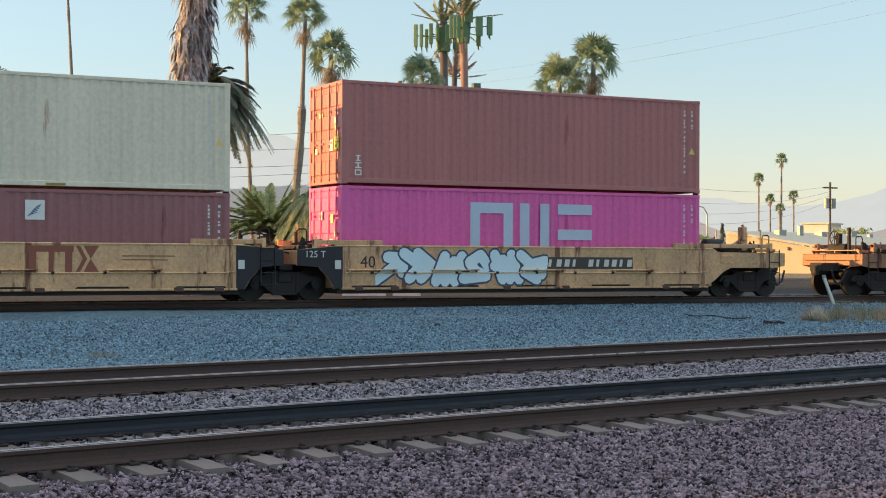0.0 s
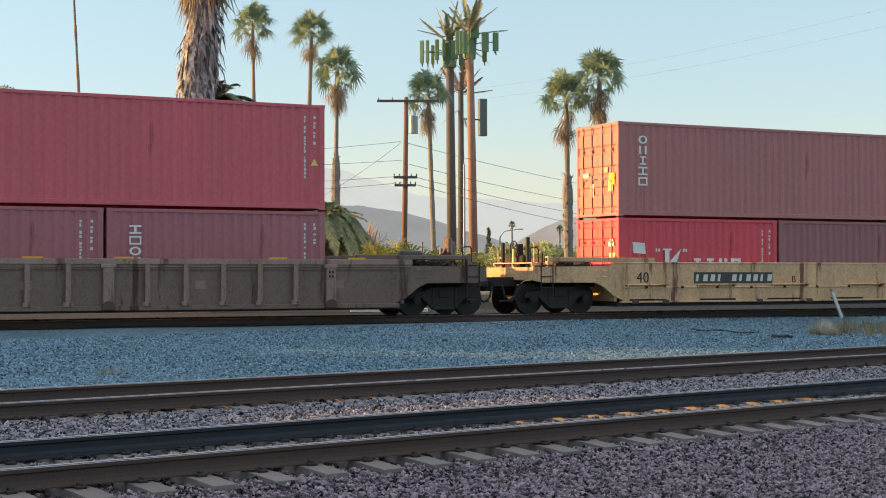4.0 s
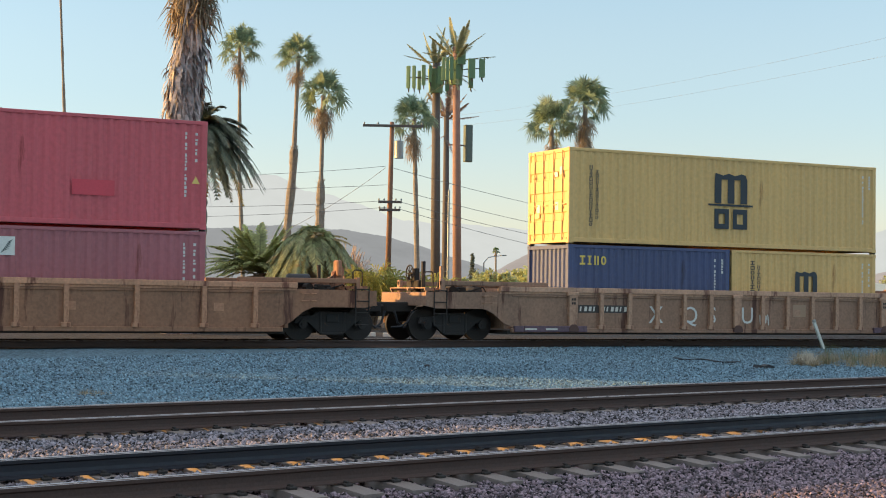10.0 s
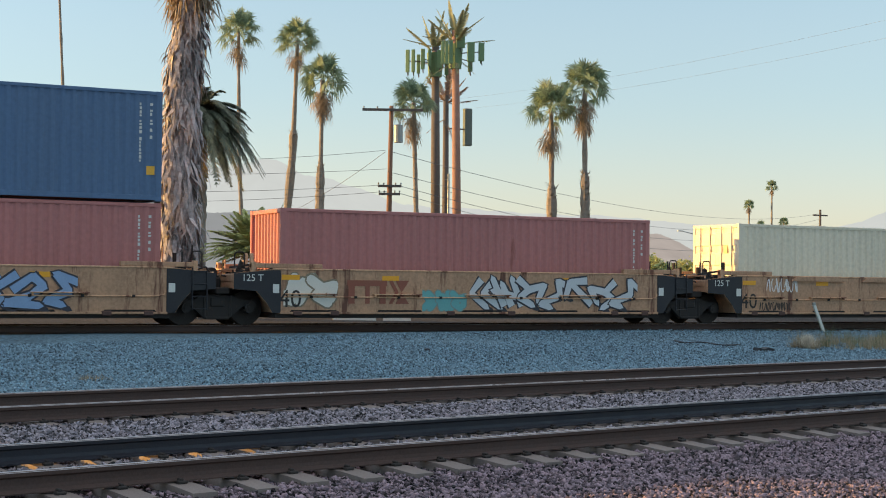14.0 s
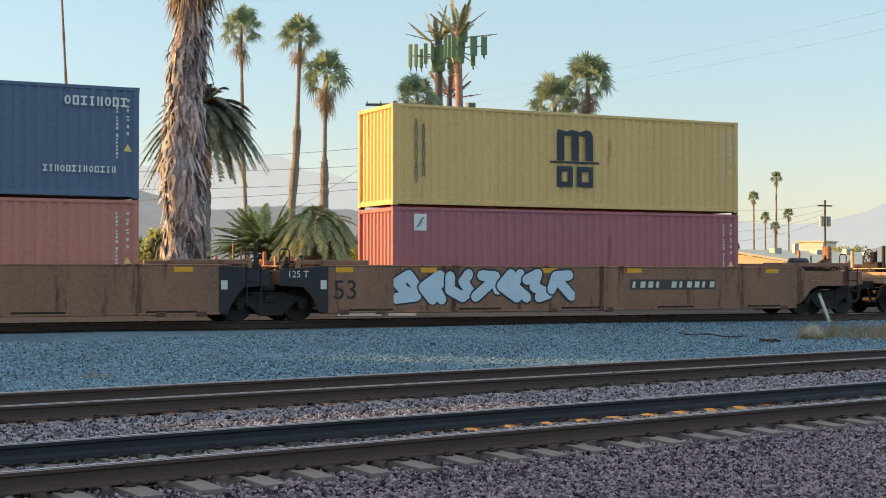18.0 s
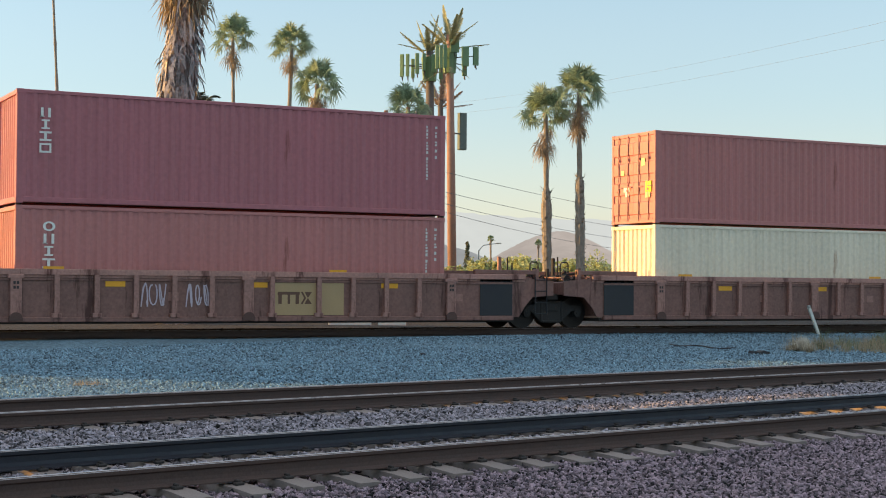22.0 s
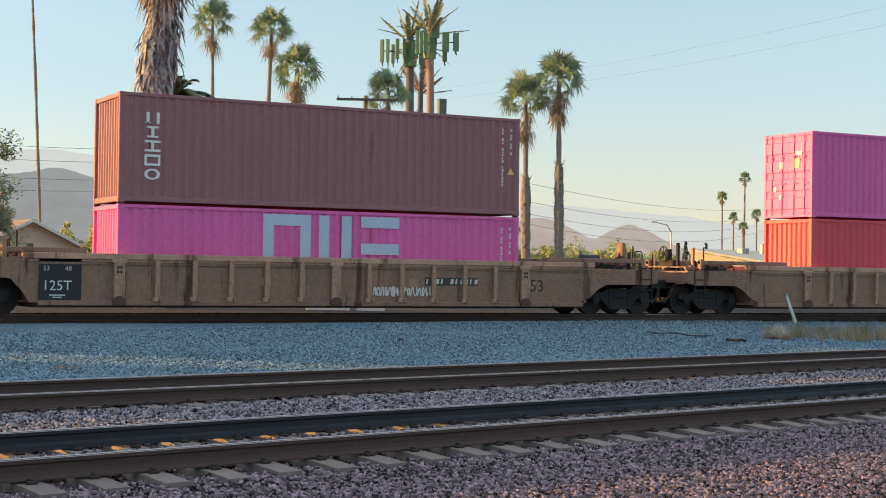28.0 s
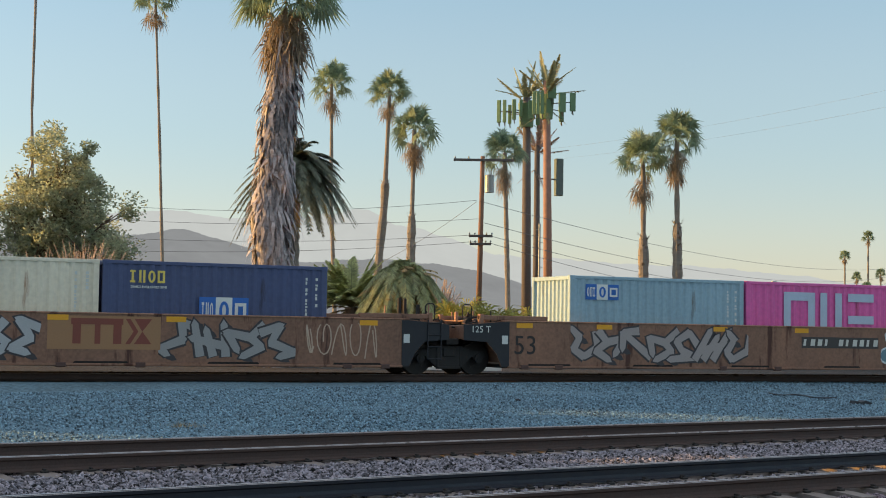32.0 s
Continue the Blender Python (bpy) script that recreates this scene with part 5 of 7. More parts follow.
stack(-341.71, [(MAROON, HC, True, [("column", 0.66, 0.98, 1.74, 2.91, WM)], "maroon")], (BROWN, HC, True, tri(0.77, 4.23, 5.81), "brown"))
stack(-365.4, [(WHITEC, HC, False, [], "off-white")], (BROWN, HC, True, [], "brown"))
stack(-384.96, [(BROWN, HC, False, [("column", 0.69, 1.01, 1.3, 2.87, WM)], "brown")], (MAROON, HC, False, [("column", 0.58, 0.88, 4.55, 5.76, WM)], "maroon"))
stack(-404.55, [(REDC, HC, False, [("big_small", 3.58, 8.45, 1.2, 2.37, WM)], "red")], (BROWN, HC, False, tri(0.71, 4.2, 5.8), "brown"))
stack(-428.22, [(BLUE, HC, False, [("stripes", 0.32, 2.42, 2.47, 2.89, WM)], "blue")], (MAROON, HC, False, [("globe", 0.77, 1.06, 5.36, 5.72, (60, 130, 190))], "maroon"))
stack(-447.87, [(BLUE, ST, False, [("wing", 4.9, 7.13, 1.4, 2.5, WM), ("row", 9.6, 11.8, 2.55, 2.75, WM)], "blue")], (BROWN, HC, False, tri(0.8, 4.2, 5.8), "brown"))
stack(-466.98, [(REDC, HC, False, [("big_small", 3.62, 8.55, 1.2, 2.32, WM)], "red")], (PINK, HC, True, [("frames", 4.04, 8.22, 4.2, 5.85, OM), ("row", 4.05, 8.24, 3.72, 3.98, OM)], "magenta"))
stack(-490.57, [(PINK, ST, False, ONEL, "magenta")], (DARKBROWN, HC, False, [("column", 0.69, 1.12, 3.56, 5.42, WM)], "dark brown"))
stack(-510.23, [(PINK, ST, False, ONEL, "magenta")], (NAVY, ST, False, [("stripes", 0.4, 2.49, 4.78, 5.28, WM)], "navy blue"))
stack(-529.83, [(PALEBLUE, ST, False, three_fields(0.85, 2.19, 2.14, 2.7), "pale blue")], (CRIMSON, HC, False, [("row", 0.65, 1.53, 4.89, 5.47, WM)], "red"))
stack(-553.56, [(PALEBLUE, ST, False, three_fields(0.52, 1.63, 2.21, 2.66), "pale blue"), (PINK, ST, False, [("frames", 7.54, 11.02, 0.95, 2.61, OM)], "magenta")])
stack(-573.2, [(WHITEC, ST, False, [], "off-white"), (DEEPBLUE, ST, False, [("row", 6.81, 7.8, 2.34, 2.66, YM), ("row", 6.85, 7.8, 2.2, 2.26, WM)] + three_fields(8.66, 9.99, 1.3, 2.01), "blue")])
# two stacks out of view, added to keep the low sun off the yard
stack(-592.84, [(BROWN, HC, False, [], "brown")], (MAROON, HC, False, [], "maroon"))
stack(-612.48, [(MAROON, HC, False, [], "maroon")], (BROWN, HC, False, [], "brown"))

# the cars: colours of their paint
TANA, TANG, BROWNH, TAND, TANK = (166, 129, 94), (146, 110, 84), (110, 75, 57), (116, 86, 68), (112, 82, 65)
GREYB, DARKC, BROWNE, DARKI = (90, 69, 59), (88, 64, 68), (122, 83, 60), (100, 67, 59)
RIBS = [1.0214 * i for i in range(-6, 7)]
RIBS_SHIFTED = [x if abs(x - 1.0214) > 0.1 else 0.68 for x in RIBS]
RIBS_PATCHED = [-6.13, -5.1, -4.07, -3.08, -2.06, -0.7, 0.0, 0.75, 2.12, 3.15, 4.13, 5.16, 6.13]
RIBS_E = [-7.5, -6.25, -4.41, -2.55, -1.3, -0.07, 1.1, 2.34, 4.16, 5.97, 7.4]
WY = -1.495


def unit(u0, kind, rgb, left, right, label, **k):
    long = k.pop("long", True)
    art, coup = (9.8, 9.85) if long else (7.72, 8.1)
    hw = 8.2 if long else 6.2
    zt = k.pop("zt", 1.52 if long else 1.52)
    return well_car(u0 + 6.096, kind, rgb, hw, left, right, art if left == "art" else coup, art if right == "art" else coup, zt, label=label, **k)


def articulated(us, kind, rgb, label, **k):
    """A car of several units; the first is at the right-hand end. Bogies at the ends and between the units."""
    long = k.get("long", True)
    art, coup = (9.8, 9.85) if long else (7.72, 8.1)
    odd = k.pop("odd", {})
    made = []
    for i, u0 in enumerate(us):
        right = "coup" if i == 0 else "art"
        left = "coup" if i == len(us) - 1 else "art"
        black = tuple(s for s, e in (("l", left), ("r", right)) if e == "art")
        made.append(unit(u0, kind, rgb, left, right, label, black=black, **{**k, **({"ribs": odd[i]} if i in odd else {})}))
        bogie(u0 + 6.096 + (coup if i == 0 else art))
        if i == len(us) - 1 and left == "coup":
            bogie(u0 + 6.096 - coup)
    return made


a_lab = "yellow-tan smooth-sided double-stack well car unit, weathered, moving on the track"
ahead = articulated([40.0], "ribbed", BROWNE, "brown ribbed-side well car with grimy paint", ribs=RIBS)
A = articulated([16.5, 1.07, -14.4, -29.85, -45.34], "smooth", TANA, a_lab, long=False)
B = articulated([-67.14], "ribbed", GREYB, "grey-brown ribbed-side well car with grimy paint", ribs=RIBS)
C = articulated([-90.64], "ribbed", DARKC, "dark maroon ribbed-side well car with small scrawls", ribs=RIBS)
D = articulated([-114.07, -133.59, -153.25], "ribbed", TAND, "dusty tan ribbed-side well car unit with black end plates", ribs=RIBS)
E = articulated([-176.79], "ribbed", BROWNE, "brown well car with widely spaced side ribs", ribs=RIBS_E)
F = articulated([-198.5], "smooth", TANG, "yellow-brown smooth-sided single well car", long=False)
G = articulated([-218.36, -233.99, -249.53, -265.24, -280.79], "smooth", TANG, "yellow smooth-sided well car unit covered with graffiti", long=False)
H = articulated([-302.59, -322.08, -341.71], "smooth", BROWNH, "brown smooth-sided well car unit with graffiti and orange reflectors", bottom=0.24)
I = articulated([-365.4, -384.96, -404.55], "ribbed", DARKI, "dark brown ribbed-side well car unit with orange reflectors", ribs=RIBS, notices=False, odd={1: RIBS_SHIFTED})
J = articulated([-428.22, -447.87, -467.4], "ribbed", TANK, "dusty brown ribbed-side well car unit", ribs=RIBS)
K = articulated([-490.57, -510.23, -529.83], "ribbed", TANK, "dusty brown ribbed-side well car unit", ribs=RIBS, odd={1: RIBS_PATCHED})
# the last two units stay out of view, added under the shading stacks
LCAR = articulated([-553.56, -573.2, -592.84, -612.48], "smooth", BROWNH, "brown smooth-sided well car unit with silver graffiti", bottom=0.24)


def loc(x):
    """From the container's left end to the car's middle."""
    return x - 6.096


TTXC, INK, PANEL = (130, 74, 58), (190, 186, 176), (62, 56, 54)
SILVER, TEAL, SLATE = (176, 180, 184), (92, 178, 184), (96, 106, 120)
for car in A[1:4]:
    mark(car, "painted_mark", emblem("gate", loc(6.8), loc(8.6), 0.8, 1.47, WY), TTXC, "large red-brown painted shapes")
for car in A:
    words(car, "40", loc(0.45), 0.92, 0.47, WY, DARK_MARK, "dark stencilled 40")
for car in (A[0], A[4]):
    x = 6.44 if car is A[0] else 2.58
    number_bars(car, loc(x), loc(x + 3.05), 0.89, 1.24, WY, PANEL, INK)
graffiti(A[0], loc(0.91), loc(6.48), 0.36, 1.5, WY, (190, 208, 214), (60, 74, 92), 3)
for k, car in enumerate(A[1:4]):
    words(car, "EDC"[k], loc(3.6), 0.95, 0.34, WY, DARK_MARK, "dark stencilled letter")
    mark(car, "notice_text", Geo().box(loc(4.3), loc(5.6), WY - 0.004, WY, 1.02, 1.07).box(loc(9.2), loc(10.6), WY - 0.004, WY, 1.2, 1.23).box(loc(9.2), loc(10.4), WY - 0.004, WY, 1.1, 1.13), (120, 92, 60), "rows of small stencilled bars")
part("loose_hose", Geo().tube([(4.2, WY - 0.07, 0.78), (4.55, WY - 0.08, 0.6), (4.75, WY - 0.08, 0.47), (4.95, WY - 0.08, 0.6), (5.3, WY - 0.07, 0.78)], 0.022, 6), STEEL_DARK, A[3], "loose brake pipe hanging in a bow")
words(A[4], "B", loc(6.4), 0.92, 0.3, WY, DARK_MARK, "dark stencilled letter")
orange_plates(B[0], (-6.2, -1.9, 0.4, 4.6, 6.9), 1.5, -1.565)
tag_scrawl(C[0], loc(0.0), loc(1.17), 0.42, 0.8, WY - 0.02, (196, 196, 200), 4)
tag_scrawl(C[0], loc(2.87), loc(4.17), 0.65, 1.2, WY - 0.02, (196, 196, 200), 5)
tag_scrawl(C[0], loc(7.2), loc(7.9), 0.5, 1.2, WY - 0.02, (200, 200, 200), 6)
tag_scrawl(C[0], loc(5.2), loc(5.9), 0.6, 1.1, WY - 0.02, (190, 150, 130), 7)
words(C[0], "53", loc(-1.57), 0.6, 0.55, WY - 0.0, GREY_MARK, "grey stencilled 53")
number_bars(C[0], loc(0.32), loc(2.66), 0.8, 1.05, WY - 0.005, None, (150, 142, 142))
for car, x in ((D[0], 9.4), (D[2], 0.2), (J[0], 9.3), (K[0], 8.9), (K[2], 0.3)):
    number_bars(car, loc(x), loc(x + 1.75), 0.85, 1.08, WY - 0.002, PANEL, INK)
for car in D + J + K:
    words(car, "53", loc(12.42), 0.7, 0.5, WY, DARK_MARK, "dark stencilled 53")
for car, x, z0, z1, rgb in ((D[0], 3.16, 0.78, 1.17, (150, 122, 100)), (D[1], 9.1, 0.78, 1.17, (150, 122, 100)), (D[2], 8.4, 0.78, 1.17, (150, 122, 100)),
                            (J[0], 13.05, 0.82, 1.06, (78, 58, 48)), (J[1], 8.0, 0.82, 1.1, (78, 58, 48)), (K[1], 8.55, 0.88, 1.12, (80, 58, 46)), (K[2], 3.2, 0.75, 1.15, (92, 68, 55))):
    mark(car, "repainted_patch", Geo().box(loc(x), loc(x + (z1 - z0) * 1.35), WY - 0.004, WY, z0, z1), rgb, "small repainted square")
mark(I[1], "painted_mark", emblem("gate", loc(6.95), loc(7.95), 0.72, 1.05, WY - 0.006), (92, 62, 48), "dark painted shapes")
mark(K[1], "painted_mark", emblem("gate", loc(7.0), loc(7.97), 0.85, 1.17, WY - 0.003), (70, 48, 40), "dark faded painted shapes")
for car in D:
    for sgn in (-1, 1):
        a, b = sorted((sgn * 5.65, sgn * 8.15))
        foot = part("foot_plate", Geo().box(a, b, WY - 0.13, WY - 0.03, 0.27, 0.45, 0.012), paint((74, 54, 64), False), car, "dark violet-brown plate along the foot of the side")
        mark(foot, "notice_text", Geo().box(sgn * 6.9 - 0.2, sgn * 6.9 + 0.2, WY - 0.134, WY - 0.13, 0.33, 0.38).box(sgn * 7.6 - 0.2, sgn * 7.6 + 0.2, WY - 0.134, WY - 0.13, 0.33, 0.38), INK, "pale stencilled bars")
tag_scrawl(D[0], loc(5.02), loc(5.99), 0.45, 1.2, WY - 0.02, (200, 196, 190), 8)
tag_scrawl(D[1], loc(10.13), loc(10.91), 0.42, 1.2, WY - 0.02, (200, 196, 190), 9)
mark(D[1], "painted_mark", emblem("gate", loc(6.9), loc(8.73), 0.5, 1.1, WY - 0.003), (128, 88, 66), "faded painted shapes")
for letter, x in (("X", 2.75), ("Q", 4.0), ("S", 4.98), ("U", 6.28)):
    words(D[2], letter, loc(x), 0.56, 0.74, WY - 0.004, WHITE, "pale hand-painted letter")
tag_scrawl(D[2], loc(7.0), loc(7.4), 0.5, 0.85, WY - 0.02, (190, 186, 178), 20)
words(E[0], "53", loc(4.9), 0.5, 0.36, WY, GREY_MARK, "pale stencilled 53")
number_bars(E[0], loc(1.6), loc(3.2), 0.62, 0.86, WY - 0.002, None, (104, 78, 60))
number_bars(F[0], loc(0.73), loc(3.12), 0.62, 0.9, WY, PANEL, INK)
words(F[0], "40", loc(11.0), 0.5, 0.54, WY, DARK_MARK, "dark stencilled 40")
mark(F[0], "painted_mark", emblem("gate", loc(6.88), loc(8.5), 0.46, 0.86, WY), (160, 112, 66), "faded painted shapes")
orange_plates(F[0], (loc(4.0), loc(-1.2)), 1.25)
for car in G:
    words(car, "40", loc(-0.15), 0.5, 0.68, WY, DARK_MARK, "dark stencilled 40")
    orange_plates(car, (loc(0.2), loc(3.2), loc(9.0)), 1.24)
for x in (1.9, 4.9, 7.9):
    part("side_bulge", Geo().prism([(loc(x), 1.38), (loc(x + 2.2), 1.38), (loc(x + 2.0), 1.53), (loc(x + 0.2), 1.53)], WY - 0.09, WY, "y"), paint(TANG, False), G[0], "raised bulge of the side wall")
number_bars(G[0], loc(8.14), loc(10.36), 0.84, 1.11, WY, PANEL, INK)
tag_scrawl(G[0], loc(0.9), loc(2.2), 1.0, 1.48, WY, (206, 200, 196), 30)
tag_scrawl(G[0], loc(0.6), loc(1.9), 0.42, 0.7, WY, (60, 48, 42), 31)
tag_scrawl(G[0], loc(7.0), loc(8.1), 0.42, 0.62, WY, (60, 48, 42), 32)
graffiti(G[1], loc(5.72), loc(11.53), 0.38, 1.48, WY, SILVER, (52, 50, 56), 33, style="sharp")
graffiti(G[1], loc(4.2), loc(5.63), 0.38, 1.04, WY, (90, 150, 150), (110, 130, 126), 34)
graffiti(G[1], loc(0.0), loc(1.6), 0.45, 1.45, WY, (196, 190, 180), (120, 108, 90), 37)
graffiti(G[2], loc(4.04), loc(9.95), 0.36, 1.47, WY, (120, 146, 178), (54, 52, 60), 35, style="sharp")
graffiti(G[3], loc(5.93), loc(11.67), 0.36, 1.48, WY, TEAL, (40, 44, 50), 36, style="sharp")
graffiti(G[3], loc(0.49), loc(1.8), 0.38, 1.4, WY, (196, 188, 176), (170, 150, 120), 38)
graffiti(G[4], loc(5.71), loc(11.59), 0.38, 1.5, WY, (206, 204, 196), (90, 84, 78), 39)
number_bars(G[4], loc(2.9), loc(5.0), 0.86, 1.1, WY, PANEL, INK)
for car, x in ((G[1], 1.87), (G[3], 2.04), (G[2], 1.74)):
    mark(car, "painted_mark", emblem("gate", loc(x), loc(x + 1.9), 0.6, 1.25, WY - 0.012), TTXC, "large red-brown painted shapes")
for car in H + LCAR:
    words(car, "53", loc(-1.95), 0.6, 0.76, WY, DARK_MARK, "dark stencilled 53")
    orange_plates(car, (loc(-1.6), loc(1.0), loc(5.0), loc(8.0), loc(13.3)), 1.34)
graffiti(H[0], loc(-0.1), loc(5.85), 0.4, 1.5, WY, (176, 192, 204), (44, 44, 52), 40)
number_bars(H[0], loc(7.86), loc(11.05), 0.83, 1.14, WY, PANEL, INK)
mark(H[1], "emblem_panel", Geo().box(loc(4.7), loc(7.42), WY - 0.004, WY, 0.74, 1.31), (44, 42, 44), "black panel with pale plain shapes")
mark(H[1], "painted_mark", emblem("gate", loc(4.95), loc(7.2), 0.84, 1.22, WY - 0.005), (206, 200, 192), "pale plain shapes")
number_bars(H[2], loc(1.21), loc(4.35), 0.89, 1.17, WY, PANEL, INK)
tag_scrawl(H[2], loc(4.48), loc(6.75), 0.4, 1.5, WY, (150, 160, 156), 41)
graffiti(H[2], loc(7.46), loc(11.47), 0.36, 1.5, WY, (186, 184, 178), (150, 146, 140), 42)
graffiti(H[2], loc(11.83), loc(14.3), 0.4, 1.5, WY, (86, 188, 190), (40, 92, 110), 43)
for car in I:
    orange_plates(car, (-7.7, -3.6, 0.3, 4.2, 7.9), 1.16, WY - 0.01)
    orange_plates(car, (-5.2, 2.6), 1.52, -1.565)
    for x, seed in {1: ((-2.95, 51), (-1.75, 55)), 2: tuple((-6.95 + 1.0214 * k, 70 + k) for k in (1, 3, 4, 6, 8, 9, 11, 12))}.get(I.index(car), ()):
        tag_scrawl(car, x, x + 0.7, 0.6, 1.3, WY - 0.02, (138, 104, 122) if car is I[2] else (176, 160, 168), seed)
mark(I[1], "painted_mark", emblem("plate", loc(6.79), loc(8.9), 0.42, 1.3, WY - 0.003), (160, 132, 96), "lighter repainted panel")
tag_scrawl(J[1], loc(10.0), loc(10.8), 0.5, 1.3, WY - 0.02, (196, 190, 184), 60)
tag_scrawl(K[0], loc(7.25), loc(9.13), 0.52, 0.82, WY - 0.02, (200, 196, 190), 61)
tag_scrawl(K[1], loc(9.28), loc(10.11), 0.55, 1.28, WY - 0.02, (200, 196, 190), 62)
tag_scrawl(K[2], loc(9.3), loc(10.1), 0.55, 1.28, WY - 0.02, (200, 196, 190), 63)
orange_plates(K[2], (-5.4, -2.2, 1.4), 1.5, -1.565)
number_bars(LCAR[0], loc(8.0), loc(10.97), 0.88, 1.22, WY, PANEL, INK)
graffiti(LCAR[0], loc(11.07), loc(14.5), 0.34, 1.5, WY, (96, 124, 136), (196, 200, 202), 70)
graffiti(LCAR[0], loc(-0.12), loc(6.01), 0.3, 1.5, WY, (150, 138, 134), (62, 56, 58), 71, style="sharp")
graffiti(LCAR[1], loc(7.55), loc(11.23), 0.33, 1.5, WY, (140, 136, 134), (60, 54, 56), 72, style="sharp")
graffiti(LCAR[1], loc(2.2), loc(4.6), 0.33, 1.5, WY, (160, 158, 158), (60, 54, 56), 73, style="sharp")
tag_scrawl(LCAR[1], loc(11.4), loc(13.6), 0.4, 1.5, WY, (176, 150, 130), 74)
mark(LCAR[1], "painted_mark", emblem("plate", loc(4.75), loc(7.6), 0.62, 1.46, WY), (148, 108, 76), "lighter repainted panel")
mark(LCAR[1], "painted_mark", emblem("gate", loc(5.33), loc(7.37), 0.76, 1.4, WY - 0.006), (120, 62, 50), "large red-brown painted shapes")

# ---- plants ----


def leaf_material(name, color, thin=0.35, spread=0.35):
    m = material(name, color, 0.6, 0, spread, 0.9, 8, 0, None, 0, False, 0.7)
    nt = m.node_tree
    b = nt.nodes["Principled BSDF"]
    tr = nt.nodes.new("ShaderNodeBsdfTranslucent")
    mx = nt.nodes.new("ShaderNodeMixShader")
    mx.inputs[0].default_value = thin
    src = b.inputs["Base Color"].links[0].from_socket
    nt.links.new(src, tr.inputs[0])
    nt.links.new(b.outputs[0], mx.inputs[1])
    nt.links.new(tr.outputs[0], mx.inputs[2])
    nt.links.new(mx.outputs[0], nt.nodes["Material Output"].inputs[0])
    return m


FAN = leaf_material("fan_leaf", lin(134, 152, 124), 0.42)
FAN_DRY = leaf_material("dry_fan_leaf", lin(150, 132, 110), 0.4)
FROND = leaf_material("frond", lin(96, 102, 86), 0.22)
FROND_LIGHT = leaf_material("young_frond", lin(182, 184, 130), 0.48)
FROND_MID = leaf_material("mop_frond", lin(162, 166, 122), 0.45)
FROND_TOWER = leaf_material("plastic_frond", lin(142, 146, 116), 0.25)
FROND_GREY = leaf_material("faded_frond", lin(150, 130, 122), 0.25)
FROND_DRY = leaf_material("dry_frond", lin(158, 136, 92))
LEAF = leaf_material("tree_leaf", lin(166, 172, 142), 0.55)
LEAF_FAR = leaf_material("far_leaf", lin(172, 176, 124), 0.45)
TWIG = material("twig", lin(176, 154, 140), 0.9, 0, 0.3, 3, 30)
BARK = material("palm_bark", lin(138, 127, 116), 0.95, 0, 0.35, 4, 30, 0.02)
SKIRT = leaf_material("dead_thatch", lin(160, 150, 150), 0.12, 0.55)
TRUNK = material("tree_bark", lin(92, 76, 62), 0.95, 0, 0.3, 4, 30, 0.02)


def fan_leaf(g, base, way, size, rng, blades=15, droop=0.25):
    """A palmate leaf: a long stalk and a fan of narrow pointed blades with gaps between their tips."""
    way = Vector(way).normalized()
    side = way.cross(Vector((0, 0, 1)))
    if side.length < 0.05:
        side = Vector((1, 0, 0))
    side.normalize()
    up = side.cross(way).normalized()
    turn = rng.uniform(-1.2, 1.2)
    side, up = side * math.cos(turn) + up * math.sin(turn), up * math.cos(turn) - side * math.sin(turn)
    hub = base + way * size * 0.56
    hub.z -= droop * size * 0.2
    g.add([base - side * 0.025, base + side * 0.025, hub + side * 0.015, hub - side * 0.015], [(0, 1, 2, 3)])
    for i in range(blades):
        s = i / (blades - 1) - 0.5
        a = s * radians(230)
        d = (way * math.cos(a) + side * math.sin(a)).normalized()
        n = size * (0.47 - 0.14 * abs(s)) * rng.uniform(0.75, 1.15)
        mid = hub + d * n * 0.5 + up * size * 0.03
        tip = hub + d * n + up * rng.uniform(-0.04, 0.05) * size
        tip.z -= (droop * 0.6 + 0.10) * size * rng.uniform(0.4, 1.0)
        w = d.cross(up).normalized() * size * 0.024
        g.add([hub, mid + w, tip, mid - w], [(0, 1, 2, 3)])


def fan_crown(size, seed, live=44, dead=20, hang=1.0):
    """An open head of stiff fans over a narrower bunch of old, hanging ones."""
    rng = random.Random(seed)
    g, h = Geo(), Geo()
    for i in range(live):
        a = 2.4 * i + rng.uniform(-0.35, 0.35)
        e = -0.55 + 1.95 * ((i + 0.5) / live) ** 0.85 + rng.uniform(-0.15, 0.15)
        long = (0.68, 1.02, 0.86, 1.1)[i % 4] * rng.uniform(0.92, 1.06)
        fan_leaf(g, Vector((0, 0, rng.uniform(-0.12, 0.1) * size)), (math.cos(a) * math.cos(e), math.sin(a) * math.cos(e), math.sin(e) + 0.05), size * long, rng, 19, droop=0.04 if e > 0.3 else 0.30)
    for i in range(dead):
        a = rng.uniform(0, 2 * math.pi)
        e = rng.uniform(-1.45, -0.75)
        fan_leaf(h, Vector((0, 0, -rng.uniform(0.1, 0.6) * size * hang)), (math.cos(a) * math.cos(e), math.sin(a) * math.cos(e), math.sin(e)), size * rng.uniform(0.45, 0.85), rng, 9, 0.5)
    return g, h


